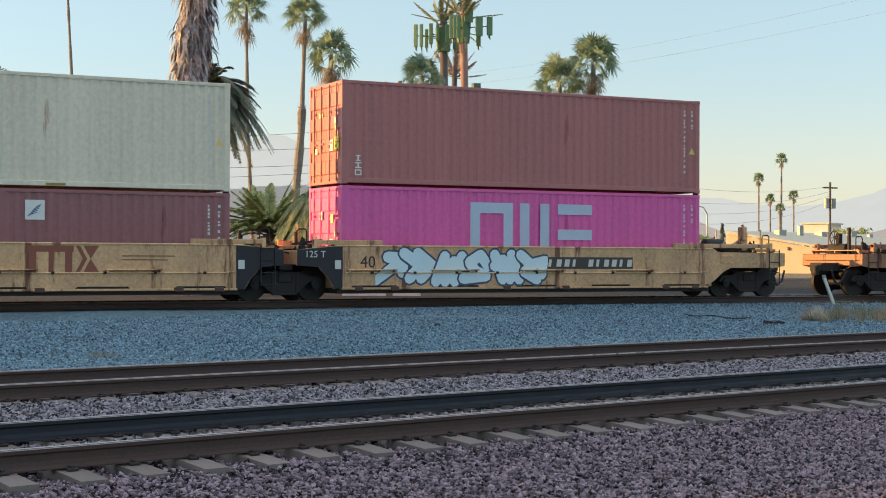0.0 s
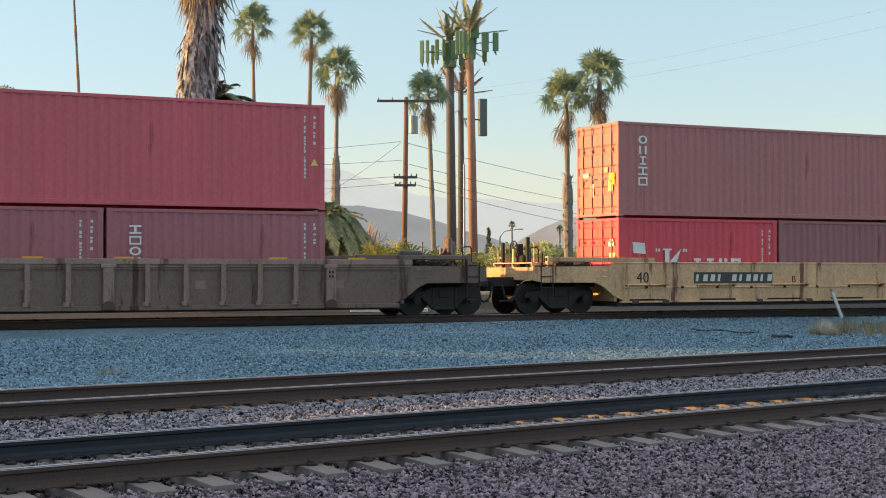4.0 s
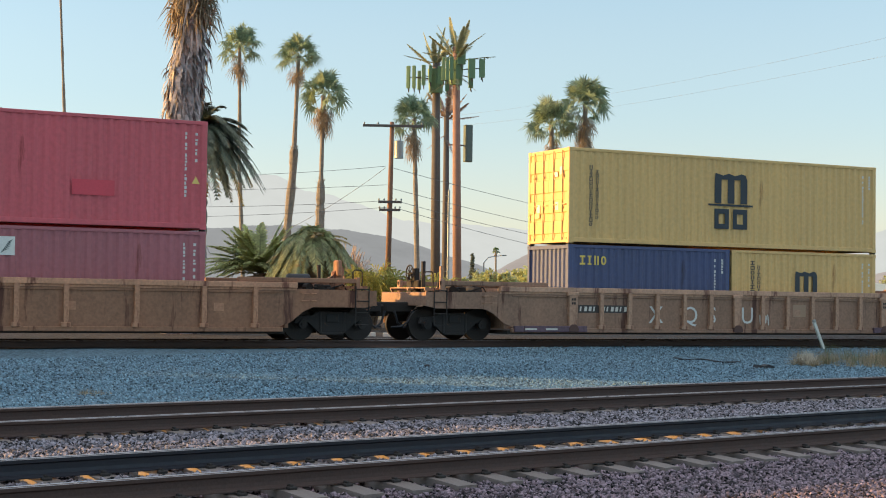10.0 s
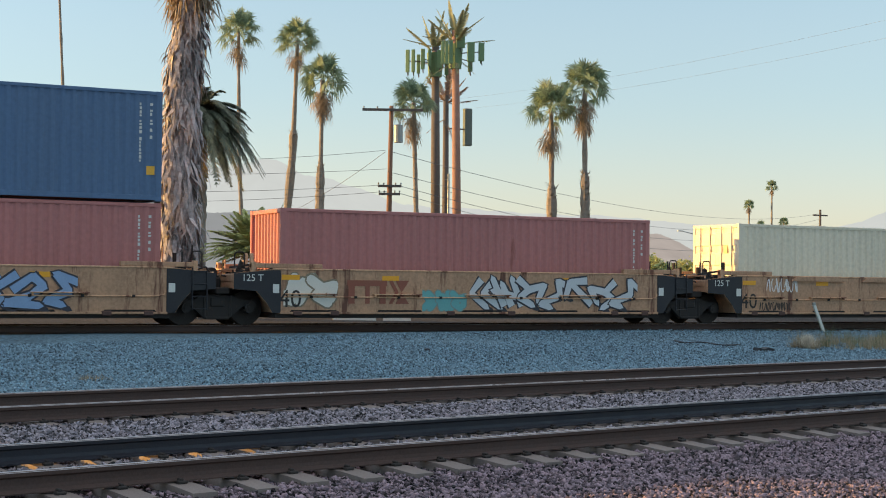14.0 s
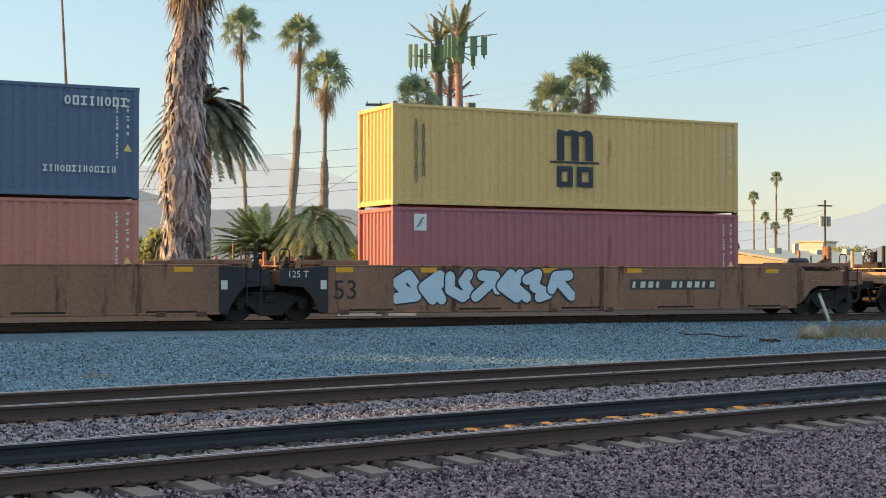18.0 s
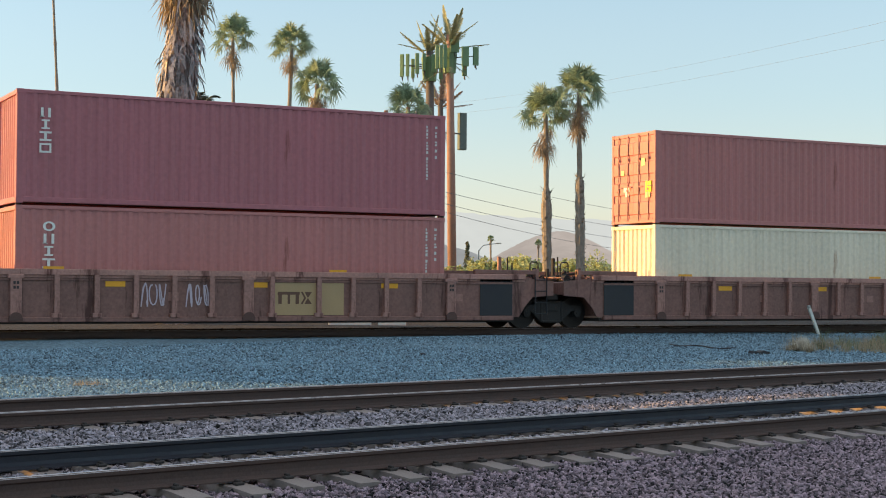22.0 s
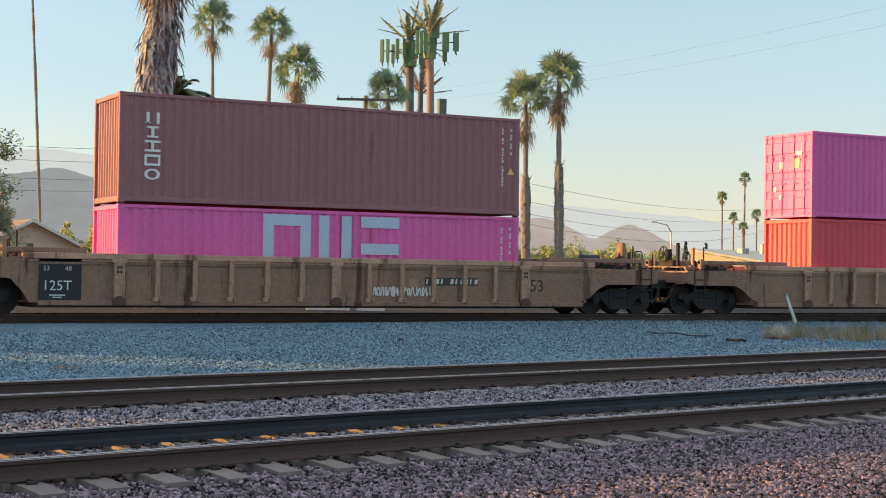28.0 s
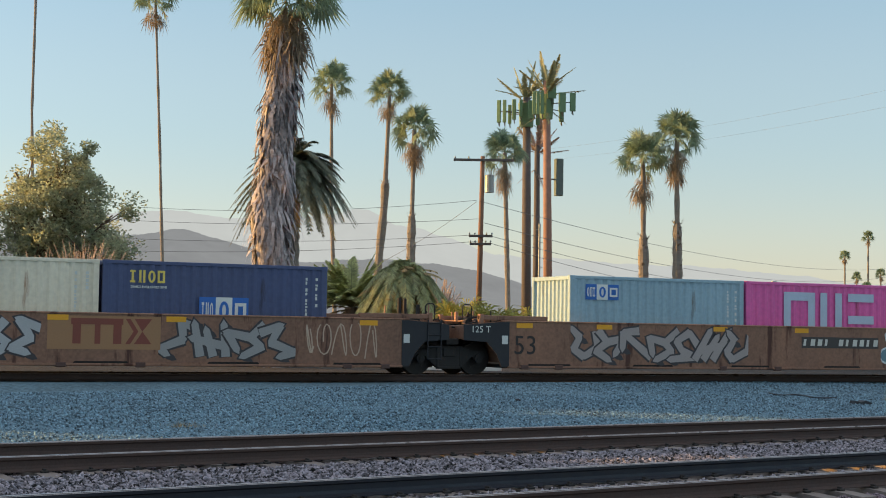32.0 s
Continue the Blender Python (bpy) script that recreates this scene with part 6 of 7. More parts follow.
def trunk_geo(pts, r0, r1, rings=True, seed=1, boots=0.0):
    """A trunk through points; boots is the share of its height, from the foot, still clad in old leaf bases."""
    rng = random.Random(seed)
    pts = [Vector(p) for p in pts]
    g = Geo()
    n = 34
    line, rad = [], []
    for i in range(n + 1):
        t = i / n * (len(pts) - 1)
        k = min(int(t), len(pts) - 2)
        p = pts[k].lerp(pts[k + 1], t - k)
        line.append(p)
        clad = i / n < boots
        rad.append((r0 * 1.25 if clad else r0 * 0.8 + (r1 - r0 * 0.8) * i / n) * (1 + (rng.uniform(-0.16, 0.12) if rings else 0)))
    g.tube(line, rad, 10)
    if boots:
        for i in range(150):
            s = rng.uniform(0.01, boots * 1.03) * (len(pts) - 1)
            k = min(int(s), len(pts) - 2)
            p = pts[k].lerp(pts[k + 1], s - k)
            a = rng.uniform(0, 2 * math.pi)
            o, q = Vector((math.cos(a), math.sin(a), 0)), Vector((-math.sin(a), math.cos(a), 0)) * rng.uniform(0.04, 0.09)
            b = p + o * r0 * 1.1
            g.add([b - q, b + q, b + o * rng.uniform(0.10, 0.26) + Vector((0, 0, rng.uniform(0.1, 0.3)))], [(0, 1, 2)])
    return g


def fan_palm(az, el_top, dist, width_deg, seed, base_az=None, label="tall slender fan palm with green crown and dry skirt", bulge=False, mid_az=None, thick=0.26, shaggy=0):
    """A fan palm whose crown's middle stands at that heading and elevation."""
    p = world_at(az, dist)
    zc = up_at(el_top, dist)
    root = thing("fan_palm", label, "palm tree", "palms behind the train")
    foot = world_at(base_az if base_az else az, dist)
    gz = ground_height(foot.x, foot.y)
    root.location = (foot.x, foot.y, gz)
    size = math.radians(width_deg) * dist / 2 * 1.16
    top = Vector((p.x - foot.x, p.y - foot.y, zc - gz))
    pts = [(0, 0, -0.2), tuple(top * 0.5), tuple(top)]
    if mid_az:
        m = world_at(mid_az, dist)
        pts[1] = (m.x - foot.x, m.y - foot.y, top.z * 0.55)
    part("trunk", trunk_geo(pts, thick, thick * 0.6, True, seed, 0.6 if bulge else 0.0), BARK, root)
    g, h = fan_crown(size, seed, 44, 22 + shaggy, 1.0 if not shaggy else 1.5)
    part("crown", g, FAN, root, "", top)
    part("dry_skirt", h, FAN_DRY, root, "skirt of dry hanging leaves", top)
    return root


def frond(g, base, way, length, rng, leaflets=34, arch=0.55, width=0.42):
    """A feather leaf: an arching stalk with leaflets on both sides."""
    way = Vector(way).normalized()
    side = way.cross(Vector((0, 0, 1)))
    if side.length < 0.05:
        side = Vector((1, 0, 0))
    side.normalize()
    pts = []
    for i in range(9):
        s = i / 8
        q = base + way * length * s
        q.z -= arch * length * s * s * 0.75
        pts.append(q)
    g.tube(pts, [0.035 * (1 - 0.8 * i / 8) for i in range(9)], 4, False)
    for k in range(leaflets):
        s = 0.12 + 0.87 * k / leaflets
        i = min(int(s * 8), 7)
        q = pts[i].lerp(pts[i + 1], s * 8 - i)
        d = (pts[i + 1] - pts[i]).normalized()
        ln = width * math.sin(math.pi * (0.15 + 0.82 * s)) ** 0.7 * rng.uniform(0.85, 1.1)
        for sg in (-1, 1):
            tip = q + (side * sg * 0.75 + d * 0.65 + Vector((0, 0, -0.12 + rng.uniform(-0.25, 0.1)))) * ln
            w = d * 0.085
            g.add([q - w, q + w, tip], [(0, 1, 2)])


def feather_palm(az, el, dist, reach, seed, live=46, dry=10, low=-0.5, label="date palm with arching feather fronds", trunk=True, width=0.42, mat=None, bend=0.95):
    p = world_at(az, dist)
    gz = ground_height(p.x, p.y)
    root = thing("date_palm", label, "palm tree", "palms behind the train")
    root.location = (p.x, p.y, gz)
    zc = up_at(el, dist) - gz
    rng = random.Random(seed)
    g, h = Geo(), Geo()
    for i in range(live):
        a, e = rng.uniform(0, 2 * math.pi), math.asin(rng.uniform(low, 0.97))
        frond(g, Vector((0, 0, 0)), (math.cos(a) * math.cos(e), math.sin(a) * math.cos(e), math.sin(e)), reach * rng.uniform(0.85, 1.1), rng, arch=bend - 0.5 * math.sin(e), width=width)
    for i in range(dry):
        a, e = rng.uniform(0, 2 * math.pi), rng.uniform(-0.9, 0.9) if low > -0.3 else rng.uniform(-1.3, -0.5)
        frond(h, Vector((0, 0, -0.15)), (math.cos(a) * math.cos(e), math.sin(a) * math.cos(e), math.sin(e)), reach * rng.uniform(0.7, 1.0), rng, 18, 0.7, width)
    part("trunk", trunk_geo([(0, 0, -0.2), (0.05, 0, zc * 0.5), (0, 0, zc)], 0.42, 0.38, True, seed), BARK, root)
    part("crown", g, mat or FROND, root, "", (0, 0, zc))
    if dry:
        part("dry_fronds", h, FROND_DRY, root, "dry straw-coloured fronds", (0, 0, zc))


def thatched_palm():
    """The stout palm close behind the train, its trunk hung with dead leaves."""
    d = 60.0
    p = world_at(17.28, d)
    gz = ground_height(p.x, p.y)
    root = thing("fan_palm", "stout fan palm with a shaggy trunk of dead hanging leaves", "palm tree", "palms behind the train")
    root.location = (p.x, p.y, gz)
    top = up_at(11.75, d) - gz
    lean = world_at(17.64, d) - p
    line = [(0, 0, -0.2), (lean.x * 0.12, lean.y * 0.12, top * 0.5), (lean.x, lean.y, top)]
    part("trunk", trunk_geo(line, 0.5, 0.36, True, 3), BARK, root)
    rng = random.Random(11)
    g = Geo()
    for i in range(4800):
        s = rng.uniform(0.02, 0.97)
        z = top * s
        lx = lean.x * (0.24 * s if s < 0.5 else 0.12 + 1.76 * (s - 0.5))
        ly = lean.y * (0.24 * s if s < 0.5 else 0.12 + 1.76 * (s - 0.5))
        a = rng.uniform(0, 2 * math.pi)
        r = (0.74 - 0.24 * max(0, s - 0.45) / 0.5) * (1 + 0.16 * math.sin(s * 23 + 3 * math.cos(a))) * rng.uniform(0.86, 1.06)
        out = Vector((math.cos(a), math.sin(a), 0))
        tang = Vector((-math.sin(a), math.cos(a), 0))
        ln = rng.uniform(0.5, 1.45)
        flare = rng.uniform(-0.02, 0.16) if rng.random() > 0.13 else rng.uniform(0.2, 0.6)
        w = rng.uniform(0.035, 0.10)
        b = Vector((lx, ly, z)) + out * r * 0.86
        m = b + out * (flare * 0.6 + 0.06) + Vector((0, 0, -ln * 0.5)) + tang * rng.uniform(-0.1, 0.1)
        e = b + out * flare + Vector((0, 0, -ln)) + tang * rng.uniform(-0.2, 0.2)
        g.add([b - tang * w * 0.5, b + tang * w * 0.5, m + tang * w, e, m - tang * w], [(0, 1, 2, 3, 4)])
    part("thatch", g, SKIRT, root, "shaggy coat of grey-brown dead leaves")
    c, h = fan_crown(2.4, 21, 70, 130, 1.1)
    at = (lean.x, lean.y, top + 0.9)
    part("crown", c, FAN, root, "", at)
    part("dry_skirt", h, FAN_DRY, root, "skirt of dry hanging leaves", at)


def leaf_cloud(g, centre, radius, count, size, rng):
    for i in range(count):
        v = Vector((rng.gauss(0, 1), rng.gauss(0, 1), rng.gauss(0, 1)))
        v = v.normalized() * rng.uniform(0.35, 1.05)
        p = centre + Vector((v.x * radius[0], v.y * radius[1], v.z * radius[2]))
        a = Vector((rng.uniform(-1, 1), rng.uniform(-1, 1), rng.uniform(-0.7, 0.7))).normalized()
        b = a.cross(Vector((rng.uniform(-1, 1), rng.uniform(-1, 1), rng.uniform(-1, 1)))).normalized()
        s = size * rng.uniform(0.6, 1.3)
        g.add([p - a * s, p + b * s * 0.45, p + a * s, p - b * s * 0.45], [(0, 1, 2, 3)])


def broad_tree(name, az, dist, width, height, seed, leaves, size, mat, label, bare=0):
    p = world_at(az, dist)
    gz = ground_height(p.x, p.y)
    root = thing(name, label, "tree" if "tree" in name else "shrub")
    root.location = (p.x, p.y, gz)
    rng = random.Random(seed)
    limbs, g = Geo(), Geo()
    limbs.tube([(0, 0, -0.2), (0.1, 0, height * 0.2), (0.0, 0.1, height * 0.45)], [width * 0.04, width * 0.03, width * 0.022], 8)
    n = 18
    for i in range(n):
        a = 2 * math.pi * i / n + rng.uniform(-0.2, 0.2)
        s = rng.uniform(0.25, 1.0)
        e = Vector((math.cos(a) * width * 0.42 * s, math.sin(a) * width * 0.36 * s, height * rng.uniform(0.3, 0.95 - 0.3 * s)))
        b = Vector((0, 0, height * rng.uniform(0.15, 0.4)))
        m = b.lerp(e, 0.5) + Vector((0, 0, height * 0.06))
        limbs.tube([b, m, e], [width * 0.016, width * 0.010, width * 0.004], 5)
        for k in range(10):
            c = e.lerp(m, rng.uniform(0, 0.9)) + Vector((rng.uniform(-1, 1), rng.uniform(-1, 1), rng.uniform(-0.9, 0.9))) * width * 0.15
            limbs.tube([m.lerp(e, 0.6), c], [width * 0.004, width * 0.0015], 4, False)
            r = width * rng.uniform(0.04, 0.105)
            leaf_cloud(g, c, (r, r, r * 0.9), leaves // (n * 10), size, rng)
    part("trunk", limbs, TRUNK, root, "trunk and limbs")
    part("crown", g, mat, root)
    return root


def bare_shrub(az, dist, width, height, seed):
    p = world_at(az, dist)
    root = thing("bare_shrub", "leafless brown twiggy shrub", "shrub")
    root.location = (p.x, p.y, ground_height(p.x, p.y))
    rng = random.Random(seed)
    g = Geo()
    for i in range(170):
        a = rng.uniform(0, 2 * math.pi)
        r = rng.uniform(0.1, 0.5) * width
        e = Vector((math.cos(a) * r, math.sin(a) * r, height * rng.uniform(0.5, 1.0) * (1 - 0.4 * (r / width))))
        m = e * 0.5 + Vector((rng.uniform(-0.2, 0.2), rng.uniform(-0.2, 0.2), height * 0.1))
        g.tube([(0, 0, 0), m, e], [0.04, 0.026, 0.012], 4, False)
        for k in range(3):
            g.tube([m.lerp(e, 0.3 * k), m.lerp(e, 0.3 * k) + Vector((rng.uniform(-0.5, 0.5), rng.uniform(-0.5, 0.5), rng.uniform(0.1, 0.6)))], [0.018, 0.008], 3, False)
    tagged(part("twig_mass", g, TWIG, root), kind="stuff")


# crown heights and headings as they stand behind the train
fan_palm(8.45, 14.6, 105, 1.7, 31, base_az=8.75, mid_az=8.42, label="very tall slim fan palm with a thin curved trunk", thick=0.14)
fan_palm(12.77, 12.15, 110, 1.65, 32, base_az=13.42, mid_az=13.08, label="very tall slim fan palm with a thin trunk", thick=0.15)
thatched_palm()
feather_palm(18.05, 6.3, 80, 3.2, 41, 120, 10, -0.3, width=0.55, bend=1.2)
fan_palm(19.43, 9.3, 115, 1.72, 33, base_az=19.78, mid_az=19.5, thick=0.2)
fan_palm(21.64, 9.05, 118, 1.72, 34, base_az=21.05, mid_az=21.5, bulge=True)
fan_palm(22.6, 7.65, 112, 1.8, 35, base_az=22.5, bulge=True, shaggy=26)
fan_palm(26.04, 6.85, 112, 1.7, 36, base_az=26.3, shaggy=16)
fan_palm(31.25, 6.65, 100, 2.0, 37, base_az=31.35, bulge=True, shaggy=4)
fan_palm(32.5, 7.4, 100, 2.05, 38, base_az=32.6, bulge=True, shaggy=18)
for az, el, w, k in ((38.62, 3.05, 0.42, 51), (39.44, 3.75, 0.48, 52), (39.88, 2.42, 0.4, 53), (39.04, 2.3, 0.36, 54), (39.39, 1.95, 0.4, 55), (31.0, 1.75, 0.3, 56), (29.2, 1.9, 0.3, 57)):
    fan_palm(az, el, 300 if el > 2 else 260, w, k, label="distant slim fan palm")
feather_palm(20.35, 0.95, 74, 3.3, 61, 110, 10, 0.3, "young date palm with upright green fronds", width=0.5, mat=FROND_LIGHT, bend=0.75)
feather_palm(22.3, 2.1, 72, 2.9, 62, 110, 22, 0.15, "low date palm with a round mop of drooping fronds", width=0.5, mat=FROND_MID, bend=1.75)


def fan_shrub(az, dist, width, height, seed):
    p = world_at(az, dist)
    root = thing("fan_palm_shrub", "low yellow-green clump of fan palm leaves", "shrub")
    root.location = (p.x, p.y, ground_height(p.x, p.y))
    rng = random.Random(seed)
    g = Geo()
    for i in range(90):
        a, r = rng.uniform(0, 2 * math.pi), rng.uniform(0, 0.5) * width
        b = Vector((math.cos(a) * r * 0.7, math.sin(a) * r * 0.5, rng.uniform(0.2, 0.6) * height))
        fan_leaf(g, b, (math.cos(a) * 0.6, math.sin(a) * 0.6, rng.uniform(0.3, 1.2)), height * rng.uniform(0.35, 0.6), rng, 9, 0.2)
    for i in range(6):
        a = i * 1.05
        part("stem", Geo().tube([(0, 0, -0.15), (math.cos(a) * width * 0.2, math.sin(a) * width * 0.15, height * 0.5)], [0.07, 0.04], 6), TRUNK, root)
    part("foliage", g, stored("fanyellow", lambda: leaf_material("yellow_fan", lin(158, 154, 84))), root)


fan_shrub(24.6, 70, 2.4, 3.2, 71)
fan_shrub(25.7, 71, 2.6, 2.9, 72)
fan_shrub(27.2, 76, 2.6, 3.0, 73)
broad_tree("broad_tree", 9.7, 78, 9.6, 12.4, 81, 46000, 0.105, LEAF, "broad bushy tree with grey-green leaves and gaps")
broad_tree("broad_tree", 5.6, 80, 8.0, 9.6, 82, 22000, 0.105, LEAF, "broad bushy tree with yellowish green leaves")
bare_shrub(10.4, 71, 4.4, 5.9, 83)
bare_shrub(8.9, 71, 4.0, 5.2, 86)
bare_shrub(11.2, 72, 2.6, 3.4, 84)
bare_shrub(23.6, 80, 3.0, 4.6, 85)
for az, d, w, h, k in ((15.5, 100, 3.4, 4.2, 91), (14.4, 130, 4.0, 5.0, 92), (29.1, 150, 5.0, 4.4, 93), (30.5, 160, 6.5, 4.8, 94), (31.9, 165, 6.0, 4.6, 95), (28.2, 170, 5.0, 4.0, 96),
                       (33.6, 190, 7.0, 4.6, 97), (34.7, 200, 8.0, 5.8, 98), (35.9, 210, 7.0, 4.6, 99), (41.8, 230, 8.0, 6.6, 100), (43.9, 240, 8.0, 6.8, 101), (16.6, 95, 3.0, 4.6, 102), (38.3, 240, 5.0, 5.6, 103), (33.0, 240, 9.0, 6.2, 104), (30.0, 230, 9.0, 5.6, 105),
                       (29.6, 140, 3.2, 3.6, 106), (30.9, 150, 4.2, 3.6, 107), (32.6, 170, 5.5, 4.2, 108), (34.0, 175, 5.0, 4.0, 109), (35.2, 180, 4.5, 4.4, 110), (28.6, 185, 4.0, 4.6, 111), (36.6, 190, 4.5, 4.2, 112)):
    broad_tree("round_tree", az, d, w, h * 1.2, k, 2400, 0.27, LEAF_FAR, "rounded sunlit tree far behind the tracks")



def cypress(az, el, d, seed):
    p = world_at(az, d)
    gz = ground_height(p.x, p.y)
    root = thing("cypress_tree", "slim dark cypress far behind the tracks", "tree")
    root.location = (p.x, p.y, gz)
    h = up_at(el, d) - gz
    rng = random.Random(seed)
    g = Geo()
    for k in range(14):
        s = k / 13
        leaf_cloud(g, Vector((0, 0, h * (0.14 + 0.84 * s))), (0.95 * (1 - s) + 0.12, 0.95 * (1 - s) + 0.12, h * 0.06), 40, 0.24, rng)
    part("trunk", Geo().tube([(0, 0, -0.2), (0, 0, h * 0.9)], [0.16, 0.04], 6), TRUNK, root)
    part("crown", g, FROND, root)


cypress(28.32, 1.75, 190, 121)
cypress(37.3, 1.35, 230, 122)
cypress(38.05, 1.3, 235, 123)

# ---- poles, tower palms, wires ----
POLE = material("pole_wood", lin(150, 116, 102), 0.9, 0, 0.25, 2, 30)
POLE_BROWN = material("pole_brown", lin(128, 96, 78), 0.9, 0, 0.25, 2, 30)
POLE_DARK = material("pole_dark", lin(98, 90, 86), 0.9, 0, 0.25, 2, 30)
ZINC = material("grey_metal", lin(150, 152, 150), 0.5, 0.5, 0.15, 2, 30)
PANEL_GREEN = material("antenna_green", lin(104, 134, 100), 0.6, 0, 0.15, 2, 30)
WIRE = material("wire", lin(104, 106, 108), 0.7, 0, 0.1, 2, 30)


def utility_pole():
    d = 85.0
    p = world_at(25.1, d)
    gz = ground_height(p.x, p.y)
    root = thing("utility_pole", "brown wooden utility pole with crossarms and a grey transformer", "pole")
    root.location = (p.x, p.y, gz)
    top = up_at(6.72, d) - gz
    turn = math.radians(-25.0)
    part("pole", Geo().tube([(0, 0, -0.3), (0.1, 0, top * 0.5), (0.18, 0, top)], [0.17, 0.15, 0.12], 10).mesh("pole", None, True), POLE_BROWN, root)
    for z, half, off in ((up_at(6.6, d) - gz - 0.05, 1.7, 0.18), (up_at(3.7, d) - gz, 0.66, 0.05), (up_at(3.4, d) - gz, 0.6, 0.04)):
        arm = part("crossarm", Geo().box(-half, half, -0.06, 0.06, -0.07, 0.07, 0.01), POLE_DARK, root, "", (off, -0.15, z), turn)
        for k in (-0.95, -0.5, 0.5, 0.95):
            part("insulator", stored("insul", lambda: Geo().tube([(0, 0, 0.06), (0, 0, 0.14), (0, 0, 0.2)], [0.02, 0.05, 0.03], 8).mesh("insulator")), ZINC, arm, "", (k * half, 0, 0))
    t = part("transformer", Geo().tube([(0, 0, 0), (0, 0, 0.95)], 0.26, 14).tube([(0, 0, 0.95), (0, 0, 1.02)], [0.28, 0.1], 14).tube([(0.1, 0, 1.0), (0.1, 0, 1.25)], 0.04, 6), ZINC, root, "grey transformer can", (0.5, -0.25, up_at(5.35, d) - gz))
    return root


def tower_palm(az, base_az, el, d, rad, mat, fronds, panels, seed, label):
    """A mast dressed as a palm: panels in a ring under stiff fronds."""
    p = world_at(base_az, d)
    gz = ground_height(p.x, p.y)
    root = thing("tower_palm", label, "cell tower", "masts behind the train")
    root.location = (p.x, p.y, gz)
    q = world_at(az, d) - world_at(base_az, d)
    top = up_at(el, d) - gz
    part("mast", Geo().tube([(0, 0, -0.3), (q.x * 0.5, q.y * 0.5, top * 0.5), (q.x, q.y, top)], [rad * 1.1, rad, rad * 0.8], 14).mesh("mast", None, True), mat, root)
    rng = random.Random(seed)
    face = math.atan2(-p.y, -p.x)
    right, out = Vector((math.sin(face), -math.cos(face), 0)) * -1, Vector((math.cos(face), math.sin(face), 0))
    for dx, dy, dz, wide, high in panels:
        o = Vector((q.x, q.y, top - 2.05 + dz)) + right * dx + out * dy
        box = stored(("apanel", wide, high), lambda: Geo().box(-wide / 2, wide / 2, -0.09, 0.09, -high / 2, high / 2, 0.03).box(-0.04, 0.04, 0.09, 0.2, -high * 0.62, high * 0.3).mesh("antenna_panel"))
        part("antenna_panel", box, PANEL_GREEN, root, "green painted antenna panel", o, face + math.pi / 2 + 0.35 * dx / 2.4)
        part("panel_arm", Geo().tube([(q.x, q.y, top - 2.1 + dz * 0.5), tuple(o)], 0.045, 5).tube([(o.x, o.y, o.z - high * 0.5), (o.x + 0.05, o.y, o.z - high * 0.5 - 0.35)], 0.05, 5), POLE_DARK, root)
    if panels:
        part("equipment", Geo().tube([(q.x, q.y, top - 3.3), (q.x, q.y, top - 1.2)], [rad * 1.5, rad * 1.9], 9), PANEL_GREEN, root, "grey-green cluster of radio boxes")
    g = Geo()
    for i in range(fronds):
        a, e = 2.4 * i + rng.uniform(-0.3, 0.3), 0.15 + 1.25 * ((i + 0.5) / fronds)
        frond(g, Vector((q.x, q.y, top - rng.uniform(0.6, 1.3))), (math.cos(a) * math.cos(e), math.sin(a) * math.cos(e), math.sin(e)), rng.uniform(2.8, 3.9), rng, 44, 0.06, 0.5)
    for i in range(4 if panels else 2):
        a, e = 1.7 * i + seed, rng.uniform(-0.75, -0.3)
        frond(g, Vector((q.x, q.y, top - rng.uniform(2.2, 2.9))), (math.cos(a) * math.cos(e), math.sin(a) * math.cos(e), math.sin(e)), rng.uniform(1.8, 2.5), rng, 10, 0.3, 0.4)
    part("fronds", g, FROND_TOWER if panels else FROND_GREY, root, "stiff artificial fronds")
    return root


utility_pole()
# panels of a mast: along the view to the right, towards the yard, upward, width, height
tower_palm(27.6, 27.77, 9.55, 130, 0.36, POLE, 13, [(-1.05, 0.9, 0.0, 0.3, 2.0), (-0.72, 1.0, 0.0, 0.3, 2.0), (-0.36, 1.0, 0.05, 0.32, 2.0), (0.45, 0.6, 1.0, 0.75, 1.1), (1.35, 0.7, 0.1, 0.62, 1.7), (1.3, -0.6, -0.5, 0.4, 1.8), (2.25, 0.2, 0.2, 0.5, 1.6), (-0.2, -1.2, 0.0, 0.3, 1.9)],
           1, "brown cell tower dressed as a palm with green antenna panels")
tower_palm(26.85, 26.94, 9.2, 134, 0.40, POLE_DARK, 11, [(-2.45, 0.3, 0.1, 0.34, 2.0), (-1.95, 0.5, 0.1, 0.3, 2.0), (-1.5, -0.8, 0.0, 0.3, 1.7), (-1.1, 0.9, 0.2, 0.34, 1.8), (-0.5, 1.0, 0.3, 0.3, 1.5), (0.4, 1.0, 0.2, 0.5, 1.6), (1.0, -0.8, 0.0, 0.34, 1.9)],
           2, "dark cell tower dressed as a palm with green antenna panels")
mast = tower_palm(27.27, 27.3, 7.2, 138, 0.30, POLE_DARK, 9, [], 3, "short dark cell mast with dry artificial fronds and a grey panel")
part("side_panel", Geo().box(-0.35, 0.35, -0.3, 0.3, -1.7, 1.7, 0.05), stored("panelgrey", lambda: material("panel_grey", lin(96, 108, 104), 0.7)), mast, "tall grey antenna housing", (1.9, -0.5, 15.6))
part("bracket", Geo().box(-1.0, 1.0, -0.06, 0.06, -0.06, 0.06), POLE_DARK, mast, "", (1.0, -0.4, 15.4))


